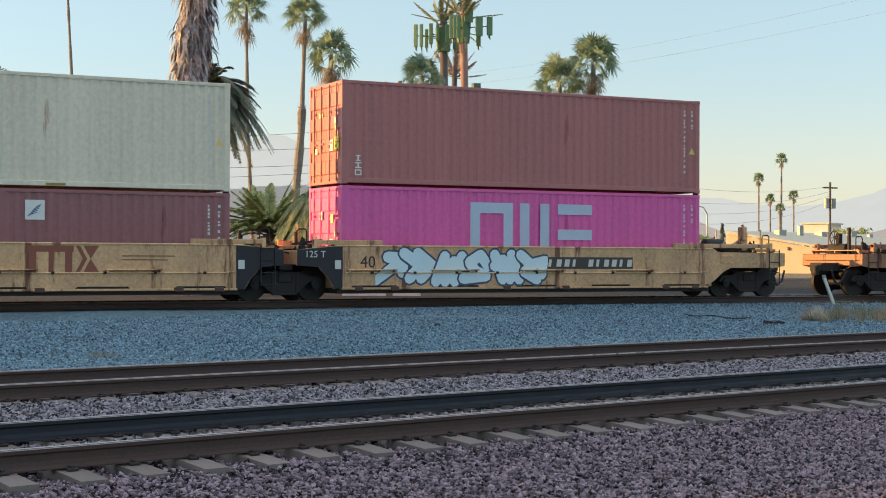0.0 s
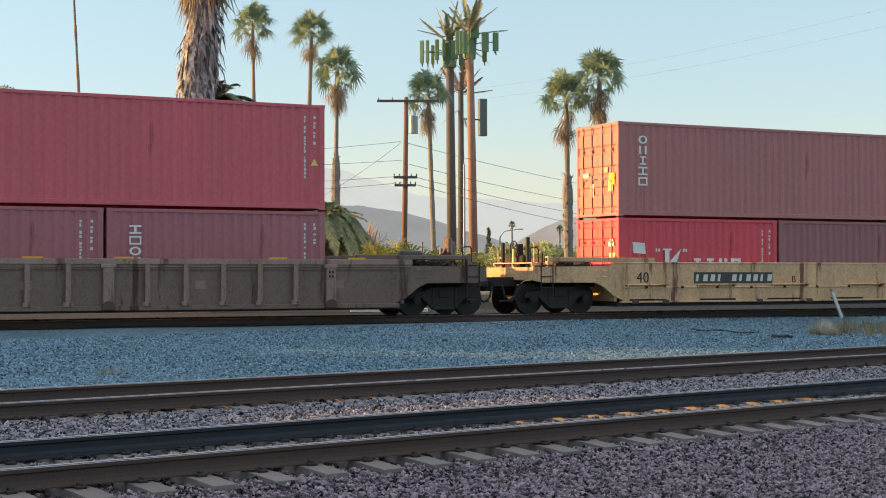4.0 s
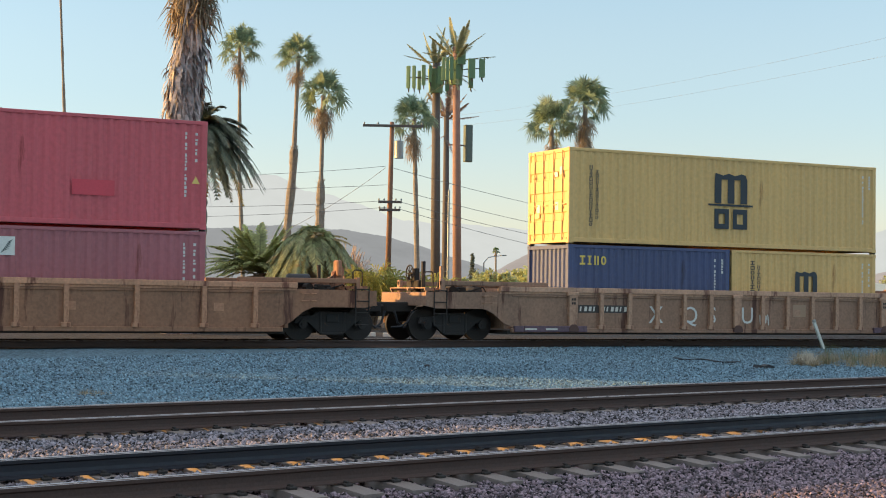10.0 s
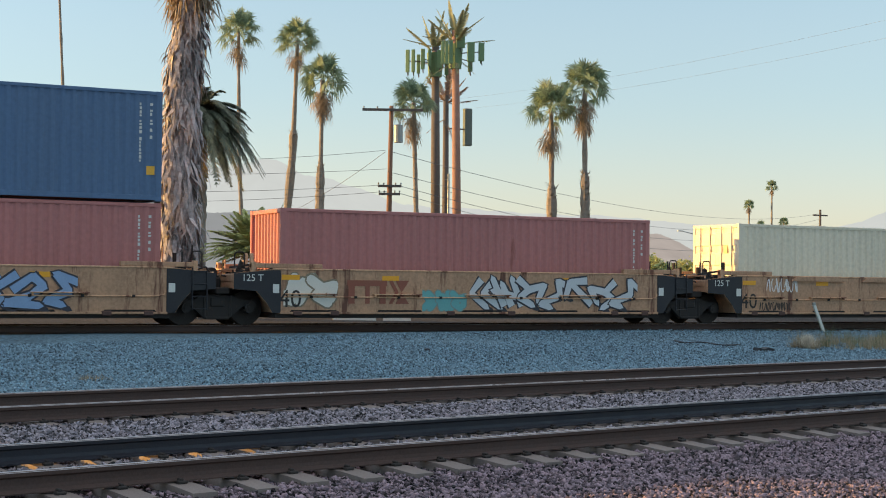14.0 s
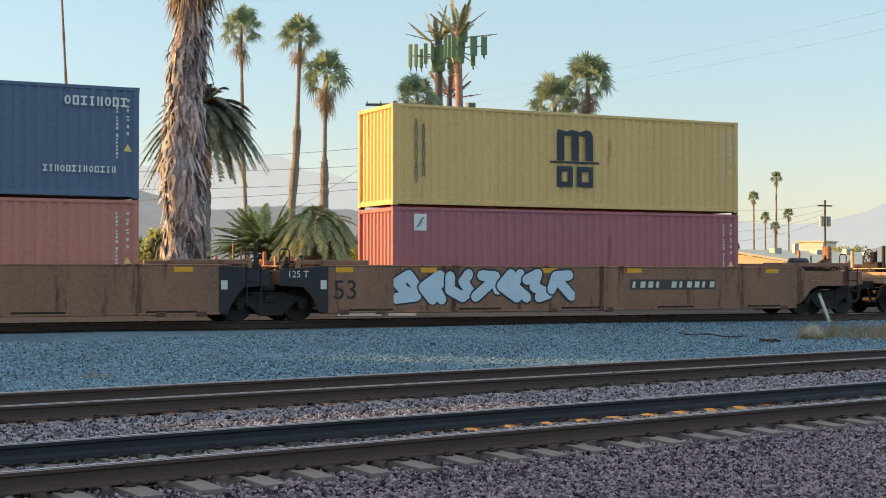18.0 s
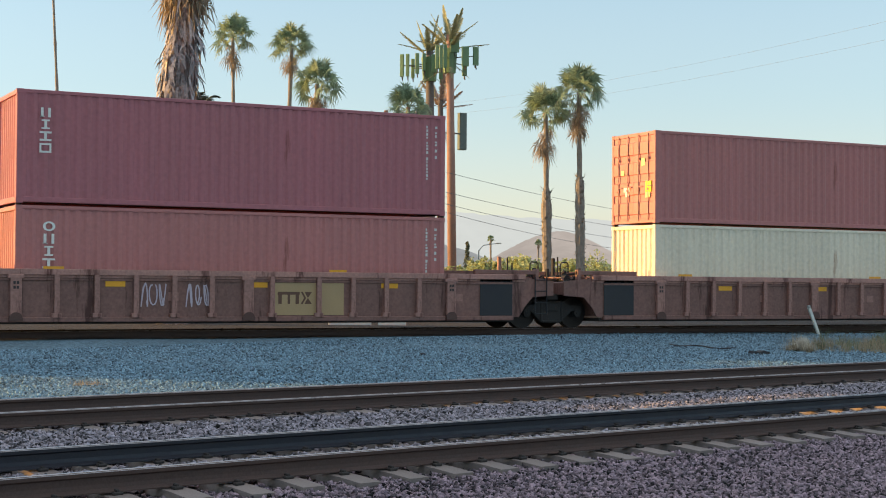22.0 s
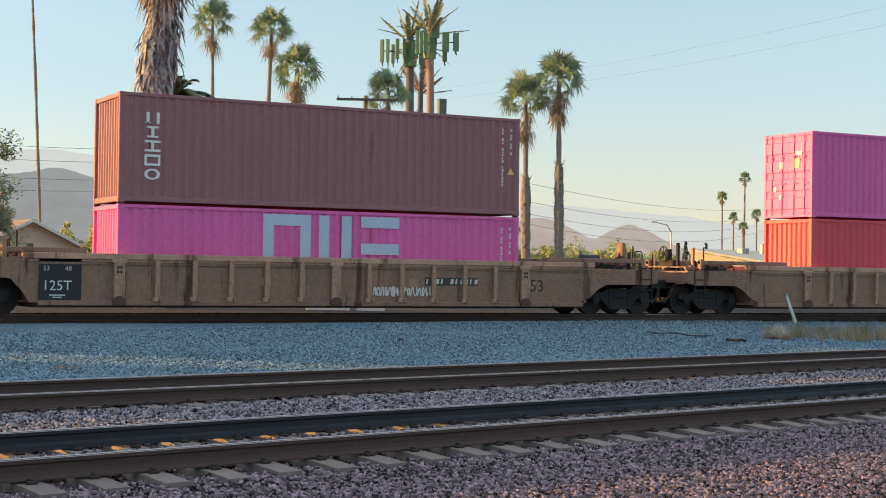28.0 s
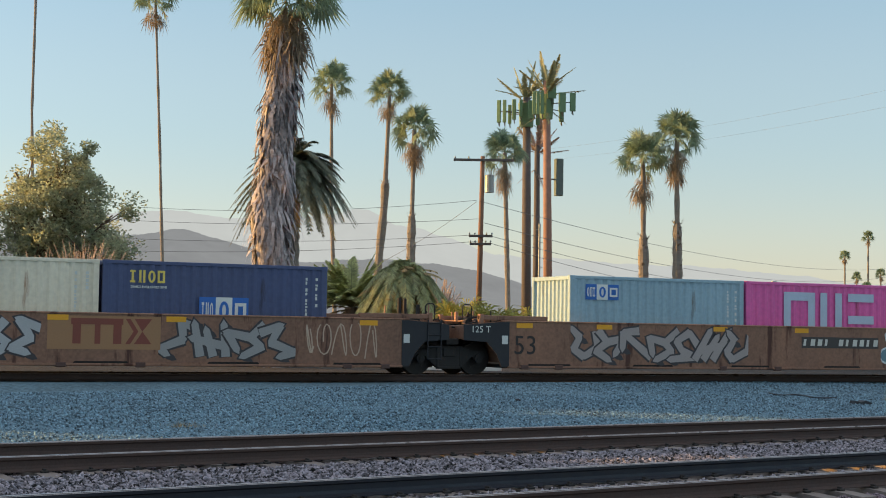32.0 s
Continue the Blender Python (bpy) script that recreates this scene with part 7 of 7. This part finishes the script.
def wire(a, b, sag, r=0.011):
    pts = []
    for i in range(25):
        s = i / 24
        q = Vector(a).lerp(Vector(b), s)
        q.z -= sag * 4 * s * (1 - s)
        pts.append(q)
    tagged(new("overhead_wire", Geo().tube(pts, r, 4).mesh("overhead_wire", WIRE)), "thin dark overhead wire between poles", "wire", "overhead wires")


def spot(az, el, d):
    p = world_at(az, d)
    p.z = up_at(el, d)
    return p


wire(spot(25.0, 5.05, 85), spot(2.0, 5.4, 92), 1.3)
for el, el2 in ((4.35, 4.6), (3.75, 3.9), (3.5, 3.3)):
    wire(spot(25.05, el, 85), spot(2.0, el2, 95), 0.9)
for k, (el, el2) in enumerate(((5.0, 2.75), (4.2, 2.55), (3.75, 2.4), (3.45, 2.2))):
    wire(spot(25.2 + 0.1 * k, el, 85), spot(41.17, el2, 220), 2.0 + 0.4 * k, 0.014)
wire(spot(25.0, 5.0, 85), spot(20.5, 2.2, 90), 0.3)
wire(spot(27.6, 7.0, 130), spot(48.0, 10.6, 75), 0.6, 0.0045)
wire(spot(27.6, 6.6, 130), spot(48.0, 9.9, 75), 0.6, 0.0045)


def street_lamp(az, el, d, arm):
    p = world_at(az, d)
    gz = ground_height(p.x, p.y)
    root = thing("street_lamp", "grey street lamp with a curved arm", "street lamp")
    root.location = (p.x, p.y, gz)
    h = up_at(el, d) - gz
    part("post", Geo().tube([(0, 0, -0.2), (0, 0, h * 0.86), (arm * 0.25, 0, h * 0.96), (arm, 0, h)], [0.12, 0.09, 0.06, 0.045], 8), ZINC, root)
    part("lamp_head", Geo().box(arm - 0.1, arm + 0.6 * (1 if arm > 0 else -1), -0.15, 0.15, h - 0.06, h + 0.08, 0.03) if arm > 0 else Geo().box(arm - 0.6, arm + 0.1, -0.15, 0.15, h - 0.06, h + 0.08, 0.03), ZINC, root)


street_lamp(36.75, 2.08, 200, -2.6)
street_lamp(28.75, 1.75, 190, 2.6)
p = world_at(41.18, 220)
far_pole = thing("utility_pole", "distant wooden utility pole with crossarm and transformers", "pole")
far_pole.location = (p.x, p.y, ground_height(p.x, p.y))
part("pole", Geo().tube([(0, 0, -0.2), (0, 0, 12.3)], 0.17, 8), POLE_DARK, far_pole)
part("crossarm", Geo().box(-1.3, 1.3, -0.07, 0.07, 11.4, 11.6), POLE_DARK, far_pole)
for k in (-0.6, 0.6):
    part("transformer", Geo().tube([(k, 0, 8.6), (k, 0, 10.0)], 0.35, 10), ZINC, far_pole)

p = world_at(27.4, 122)
thin = thing("utility_pole", "thin pale metal pole with step pegs", "pole")
thin.location = (p.x, p.y, ground_height(p.x, p.y))
rise = up_at(4.2, 122) - thin.location.z
part("pole", Geo().tube([(0, 0, -0.2), (0, 0, rise)], [0.11, 0.08], 8), ZINC, thin)
peg = Geo().tube([(0, 0, 0), (0.3, 0, 0)], 0.025, 5).mesh("step_peg")
for k in range(7):
    part("step_peg", peg, ZINC, thin, "", (0, 0, rise * (0.35 + 0.1 * k)), 0 if k % 2 else math.pi)

# ---- houses ----
STUCCO = material("stucco", lin(196, 172, 150), 0.9, 0, 0.08, 1.5, 20, 0.01)
CREAM = material("cream_wall", lin(206, 190, 160), 0.9, 0, 0.08, 0.6, 10)
PALE = material("pale_wall", lin(206, 204, 196), 0.85, 0, 0.08, 0.6, 10)
SHINGLE = material("roof_shingle", lin(150, 130, 116), 0.95, 0, 0.25, 2.5, 25, 0.02)
ROOF_GREY = material("roof_grey", lin(206, 192, 168), 0.8, 0, 0.12, 0.5, 8)
GLASS_DARK = material("window_glass", lin(48, 54, 60), 0.1, 0, 0.05, 1, 10, spec=0.8)
TRIM = material("white_trim", lin(206, 202, 194), 0.6, 0, 0.08, 2, 20)


def gable_house(az, d, width, depth, eave, ridge, turn, label, wall=None, windows=True):
    p = world_at(az, d)
    gz = ground_height(p.x, p.y)
    root = thing("house", label, "house")
    root.matrix_world = pose(p.x, p.y, gz, 0, 0, turn)
    w = width / 2
    part("wall", Geo().prism([(-w, -0.2), (w, -0.2), (w, eave), (0, ridge - 0.15), (-w, eave)], 0, depth, "y"), wall or STUCCO, root)
    for sg in (-1, 1):
        s = (ridge - eave) / w
        part("roof", Geo().prism([(0, ridge), (sg * (w + 0.5), eave - 0.5 * s), (sg * (w + 0.5), eave - 0.5 * s - 0.14), (0, ridge - 0.14)], -0.5, depth + 0.5, "y"), SHINGLE, root, "brown shingle roof")
        part("barge_board", Geo().prism([(0, ridge + 0.03), (sg * (w + 0.52), eave - 0.5 * s + 0.03), (sg * (w + 0.52), eave - 0.5 * s - 0.2), (0, ridge - 0.2)], -0.56, -0.5, "y"), TRIM, root, "white barge board")
    if windows:
        for x in (-w * 0.42, w * 0.35):
            win = part("window", Geo().box(x - 0.45, x + 0.45, -0.03, 0.0, 0.95, 2.2), GLASS_DARK, root, "dark window pane")
            fr = Geo()
            for a, b, c, e in ((x - 0.53, x - 0.45, 0.87, 2.28), (x + 0.45, x + 0.53, 0.87, 2.28), (x - 0.45, x + 0.45, 0.87, 0.95), (x - 0.45, x + 0.45, 2.2, 2.28), (x - 0.02, x + 0.02, 0.95, 2.2)):
                fr.box(a, b, -0.06, 0.0, c, e)
            part("window_frame", fr, TRIM, win)
        part("vent", Geo().box(-0.25, 0.25, -0.04, 0.0, eave + 0.25, eave + 0.65), GLASS_DARK, root, "small gable vent")
    return root


gable_house(12.95, 108, 10.0, 12, 2.35, 4.65, 12, "small cream stucco house with a brown gable roof")
gable_house(10.6, 118, 9.0, 9, 2.9, 4.3, 96, "low cream house with a wide brown roof", windows=False)
gable_house(15.1, 128, 7.0, 9, 2.3, 3.4, 70, "low house with a dark roof behind the trees", windows=False)


def flat_building(az, d, width, depth, height, turn, wall, roof, label, win=0, rise=0.0):
    p = world_at(az, d)
    gz = ground_height(p.x, p.y)
    root = thing("low_building", label, "building")
    root.matrix_world = pose(p.x, p.y, gz, 0, 0, turn)
    part("wall", Geo().box(0, width, 0, depth, -0.3, height), wall, root)
    part("roof", Geo().prism([(-0.3, height), (width + 0.3, height), (width + 0.3, height + 0.25), (width / 2, height + 0.25 + rise), (-0.3, height + 0.25)], -0.3, depth + 0.3, "y"), roof, root)
    for k in range(win):
        x = width * (k + 0.5) / win
        part("window", Geo().box(x - width / win * 0.3, x + width / win * 0.3, -0.05, 0.0, height * 0.3, height * 0.8), GLASS_DARK, root, "dark window")
    return root


def wedge_hall():
    """The long low hall: a cream end wall that faces the evening sun and a wide pale roof that falls to the far end."""
    d = 150.0
    a, b, c = world_at(37.45, d), world_at(41.0, d * 0.98), world_at(45.6, d * 1.12)
    gz = ground_height(a.x, a.y)
    root = thing("low_building", "long low cream warehouse with a wide pale grey roof", "building")
    root.location = (a.x, a.y, gz)
    top, low = up_at(1.02, d) - gz, up_at(0.42, d) - gz
    p, q = b - a, c - a
    wall = Geo().add([(0, 0, -0.3), (p.x, p.y, -0.3), (p.x, p.y, low), (0, 0, top), (0.2, 0.3, -0.3), (p.x, p.y + 0.3, -0.3), (p.x, p.y + 0.3, low), (0.2, 0.3, top)],
                     [(0, 1, 2, 3), (7, 6, 5, 4), (3, 2, 6, 7), (0, 3, 7, 4), (1, 5, 6, 2)])
    part("end_wall", wall, CREAM, root, "cream end wall")
    e = q - p
    side = Geo().add([(p.x, p.y, -0.3), (q.x, q.y, -0.3), (q.x, q.y, low), (p.x, p.y, low), (p.x, p.y + 0.3, -0.3), (q.x, q.y + 0.3, -0.3), (q.x, q.y + 0.3, low), (p.x, p.y + 0.3, low)],
                     [(0, 1, 2, 3), (7, 6, 5, 4), (3, 2, 6, 7), (0, 3, 7, 4), (1, 5, 6, 2)])
    part("side_wall", side, PALE, root, "pale long side")
    sheet = [(-0.3, -0.3, top + 0.06), (p.x, p.y - 0.4, low + 0.06), (q.x, q.y - 0.4, low + 0.06), (e.x, e.y, top + 0.06)]
    part("roof", Geo().add(sheet + [(x, y, z + 0.2) for x, y, z in sheet], [(3, 2, 1, 0), (4, 5, 6, 7), (0, 1, 5, 4), (1, 2, 6, 5), (2, 3, 7, 6), (3, 0, 4, 7)]), ROOF_GREY, root, "wide pale grey roof sheet")
    for s, w, h in ((0.2, 0.9, 0.8), (0.34, 0.5, 1.3), (0.5, 1.2, 0.7), (0.72, 0.8, 0.9), (0.86, 0.5, 0.6)):
        z = top + (low - top) * 0.25
        part("roof_vent", Geo().box(e.x * s + p.x * 0.25 - w / 2, e.x * s + p.x * 0.25 + w / 2, e.y * s + p.y * 0.25 - w / 2, e.y * s + p.y * 0.25 + w / 2, z - 0.1, z + h, 0.05), ZINC, root, "grey roof vent box")
    part("wall_lamp", Geo().box(p.x * 0.62, p.x * 0.62 + 0.4, p.y * 0.62 - 0.3, p.y * 0.62, 2.2, 2.5, 0.05), GLASS_DARK, root, "small dark wall lamp")
    return root


wedge_hall()
flat_building(40.2, 260, 4.4, 6, 7.3, -62, PALE, ROOF_GREY, "cream block tower with a sunlit side and windows", 3)
flat_building(42.8, 250, 5.0, 5, 4.6, -35, CREAM, ROOF_GREY, "small tan block building", 0)
flat_building(36.2, 230, 6.0, 6, 2.8, -35, PALE, ROOF_GREY, "small white building far behind the trees", 2)
flat_building(44.4, 235, 9.0, 6, 3.6, -35, PALE, ROOF_GREY, "white far building with windows", 4)

# ---- hills in the distance ----


# the hills glow by themselves; daylight and haze are put into their colours
def glowing_backdrop(name, color, strength, spread):
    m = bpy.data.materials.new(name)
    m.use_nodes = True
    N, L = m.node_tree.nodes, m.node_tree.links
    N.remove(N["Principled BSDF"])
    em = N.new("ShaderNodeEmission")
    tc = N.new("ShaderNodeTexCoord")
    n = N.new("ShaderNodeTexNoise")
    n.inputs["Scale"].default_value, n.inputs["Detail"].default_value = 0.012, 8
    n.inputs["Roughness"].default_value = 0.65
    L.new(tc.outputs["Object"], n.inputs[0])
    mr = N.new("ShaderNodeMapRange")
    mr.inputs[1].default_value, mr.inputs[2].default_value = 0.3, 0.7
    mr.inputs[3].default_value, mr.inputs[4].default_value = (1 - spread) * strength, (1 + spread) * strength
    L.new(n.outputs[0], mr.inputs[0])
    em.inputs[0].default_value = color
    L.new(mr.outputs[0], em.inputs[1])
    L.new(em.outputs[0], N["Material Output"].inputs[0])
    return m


def smooth(profile, az):
    """A rounded line through the profile's points."""
    k = max(i for i in range(len(profile) - 1) if profile[i][0] <= az + 1e-6)
    (x0, y0), (x1, y1) = profile[k], profile[k + 1]
    slope = lambda i: (profile[min(i + 1, len(profile) - 1)][1] - profile[max(i - 1, 0)][1]) / (profile[min(i + 1, len(profile) - 1)][0] - profile[max(i - 1, 0)][0])
    t, w = (az - x0) / (x1 - x0), x1 - x0
    return (2 * t ** 3 - 3 * t * t + 1) * y0 + (t ** 3 - 2 * t * t + t) * w * slope(k) + (3 * t * t - 2 * t ** 3) * y1 + (t ** 3 - t * t) * w * slope(k + 1)


def ridge(name, dist, profile, mat, rough, seed, label):
    """A far range as a relief: its crest follows headings and elevations, its foot runs forward to the plain."""
    g, n = Geo(), 420
    a0, a1 = profile[0][0], profile[-1][0]
    rows = 5
    v, f = [], []
    for i in range(n + 1):
        az = a0 + (a1 - a0) * i / n
        el = smooth(profile, az)
        el += rough * (noise.fractal((az * 0.9, seed, 0), 0.9, 2.1, 5) + 0.3 * noise.fractal((az * 9, seed, 5), 0.9, 2.1, 4))
        for k in range(rows):
            d = dist * (1 - 0.18 * k / (rows - 1))
            h = (1 - k / (rows - 1)) ** 1.2
            w = world_at(az, d)
            v.append((w.x, w.y, -2 + (up_at(max(0.05, el), dist) + 2) * h))
    for i in range(n):
        for k in range(rows - 1):
            a = i * rows + k
            f.append((a, a + rows, a + rows + 1, a + 1))
    g.add(v, f)
    tagged(new(name, g.mesh(name, mat, True)), label, "hills", kind="structure")


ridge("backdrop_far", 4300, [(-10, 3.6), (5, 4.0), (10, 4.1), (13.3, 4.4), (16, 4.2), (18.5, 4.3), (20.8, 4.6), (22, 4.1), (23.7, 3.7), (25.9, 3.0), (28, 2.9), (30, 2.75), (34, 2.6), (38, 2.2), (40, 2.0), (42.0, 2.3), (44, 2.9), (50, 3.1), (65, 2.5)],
      glowing_backdrop("far_range", lin(194, 202, 202), 0.315, 0.03), 0.10, 1.0, "pale hazy mountain range on the horizon")
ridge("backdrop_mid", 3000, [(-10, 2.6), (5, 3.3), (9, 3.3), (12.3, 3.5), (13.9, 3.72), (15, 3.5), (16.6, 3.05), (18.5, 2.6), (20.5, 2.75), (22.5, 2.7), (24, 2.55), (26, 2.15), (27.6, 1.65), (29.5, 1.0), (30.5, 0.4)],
      glowing_backdrop("mid_hill", lin(150, 156, 160), 0.27, 0.09), 0.06, 2.0, "grey hazy hillside")
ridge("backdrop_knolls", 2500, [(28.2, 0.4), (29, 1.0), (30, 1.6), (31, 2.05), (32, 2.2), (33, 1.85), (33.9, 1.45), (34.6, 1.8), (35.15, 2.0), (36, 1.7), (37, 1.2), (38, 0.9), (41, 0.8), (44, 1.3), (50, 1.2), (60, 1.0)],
      glowing_backdrop("knoll", lin(170, 164, 160), 0.31, 0.14), 0.05, 3.0, "low brownish rounded hills")

# ---- small things on the yard ----


def on_ground(az, el):
    """Where the line of sight of that heading and elevation meets the ground."""
    low = GROUND_Z
    for _ in range(8):
        p = world_at(az, (EYE.z - low) / math.tan(radians(-el)))
        low = ground_height(p.x, p.y)
    p.z = low
    return p


p = on_ground(41.37, -1.82)
stake = thing("marker_stake", "white weathered stake leaning over in dry grass", "stake")
stake.location = p
part("stake_post", Geo().prism([(-0.05, -0.1), (0.05, -0.1), (-0.42, 0.9), (-0.52, 0.88)], -0.03, 0.03, "y"), PALE, stake)
part("stake_clasp", Geo().prism([(-0.50, 0.86), (-0.40, 0.88), (-0.44, 0.97), (-0.53, 0.95)], -0.035, 0.035, "y"), GREY_MARK, stake)
p = on_ground(39.16, -2.33)
debris = thing("scrap_piece", "dark flat piece of scrap lying on the gravel", "debris")
debris.location = p
part("scrap", Geo().prism([(-0.25, -0.02), (0.24, -0.02), (0.3, 0.04), (0.1, 0.1), (-0.05, 0.05), (-0.2, 0.09)], -0.12, 0.15, "y"), BLACK, debris)
p = on_ground(26.65, -2.5)
clod = thing("scrap_piece", "small dark clod on the gravel", "debris")
clod.location = p
part("scrap", Geo().box(-0.06, 0.07, -0.06, 0.06, -0.02, 0.06, 0.025), BLACK, clod)
cable = Geo()
cable.tube([on_ground(35.9 + 0.2 * k, -2.06 - 0.03 * math.sin(k * 0.9) - 0.01 * k) + Vector((0, 0, 0.03)) for k in range(13)], 0.022, 5)
tagged(new("loose_cable", cable.mesh("loose_cable", BLACK)), "thin dark cable lying in a bow on the gravel", "cable")
for az, wide in ((23.9, 1.7), (25.5, 1.1)):
    p = world_at(az, 60.0)
    slab = tagged(new("concrete_slab", Geo().box(-wide / 2, wide / 2, -0.3, 0.3, -0.05, 0.14, 0.02).mesh("concrete_slab", PALE)), "pale concrete slab lying on the ground behind the rails", "slab", "slabs behind the train")
    slab.matrix_world = pose(p.x, p.y, ground_height(p.x, p.y), 0, 0, -az)
GRASS = leaf_material("dry_grass", lin(158, 140, 114), 0.35)
GRASS_GREEN = leaf_material("weed_green", lin(110, 118, 88), 0.3)


def grass_patch(az0, az1, el, tufts, blades, height, mat, label, seed, deep=0.25):
    """Uneven tufts of blades, thick here and thin there."""
    rng = random.Random(seed)
    g = Geo()
    for k in range(tufts):
        c = on_ground(rng.uniform(az0, az1), el + rng.uniform(-0.5, 0.5) * deep)
        size = rng.uniform(0.4, 1.2)
        for i in range(int(blades * size)):
            a = rng.uniform(0, 2 * math.pi)
            r = abs(rng.gauss(0, 0.16)) * size
            q = c + Vector((math.cos(a) * r, math.sin(a) * r, -0.01))
            h = height * size * rng.uniform(0.35, 1.1)
            t = Vector((math.cos(a + rng.uniform(-1, 1)), math.sin(a), 0))
            tip = q + t * h * rng.uniform(0.15, 0.7) + Vector((0, 0, h))
            w = Vector((-t.y, t.x, 0)) * 0.006
            g.add([q - w, q + w, tip], [(0, 1, 2)])
    tagged(new("grass_tuft", g.mesh("grass_tuft", mat)), label, "grass", kind="stuff")


grass_patch(40.2, 45.2, -2.1, 70, 60, 0.42, GRASS, "dry yellow grass by the far track", 5)
grass_patch(41.3, 45.2, -2.02, 34, 50, 0.5, GRASS_GREEN, "grey-green weeds by the far track", 6)
grass_patch(13.9, 15.0, -3.6, 12, 24, 0.10, GRASS, "short dry grass behind the rail", 7, 0.1)
p = on_ground(40.75, -2.2)
weed = thing("weed_bush", "pale round tumbleweed on the gravel by dry grass", "weed")
weed.location = p
rg, g = random.Random(4), Geo()
for k in range(700):
    a, e = rg.uniform(0, 2 * math.pi), rg.uniform(0.05, 1.5)
    d = Vector((math.cos(a) * math.cos(e), math.sin(a) * math.cos(e), math.sin(e) * 0.85))
    r = 0.5 * rg.uniform(0.7, 1.05)
    b = d * r * rg.uniform(0.1, 0.6)
    s = Vector((-math.sin(a), math.cos(a), 0)) * 0.007
    g.add([b - s, b + s, d * r + Vector((rg.uniform(-0.05, 0.05), rg.uniform(-0.05, 0.05), 0.02))], [(0, 1, 2)])
part("stem", Geo().tube([(0, 0, -0.08), (0, 0, 0.14)], [0.03, 0.015], 6), TWIG, weed)
tagged(part("blade", g, leaf_material("tumbleweed", lin(206, 198, 184), 0.3), weed), kind="stuff")


# ---- the train runs ----


def motions():
    ends = [float(i) for i in range(33)]
    for ob, u, y, z in TRAIN:
        walk(ob, [(t, pose(u + run(t), y, z)) for t in ends])
    # the wheels turn while their bogie passes the camera's view
    for part_ob, u, k in WHEELS:
        rows = []
        for i in range(0, 32 * FPS + 1):
            t = i / FPS
            if -4 < u + k + run(t) < 52:
                rows.append((t, pose(k, 0, 0.457, 0, math.degrees(run(t) / 0.457) % 360, 0)))
        if not rows:
            continue
        if rows[0][0] > 0:
            rows.insert(0, (0.0, rows[0][1]))
        if rows[-1][0] < 32:
            rows.append((32.0, rows[-1][1]))
        walk(part_ob, rows)


motions()
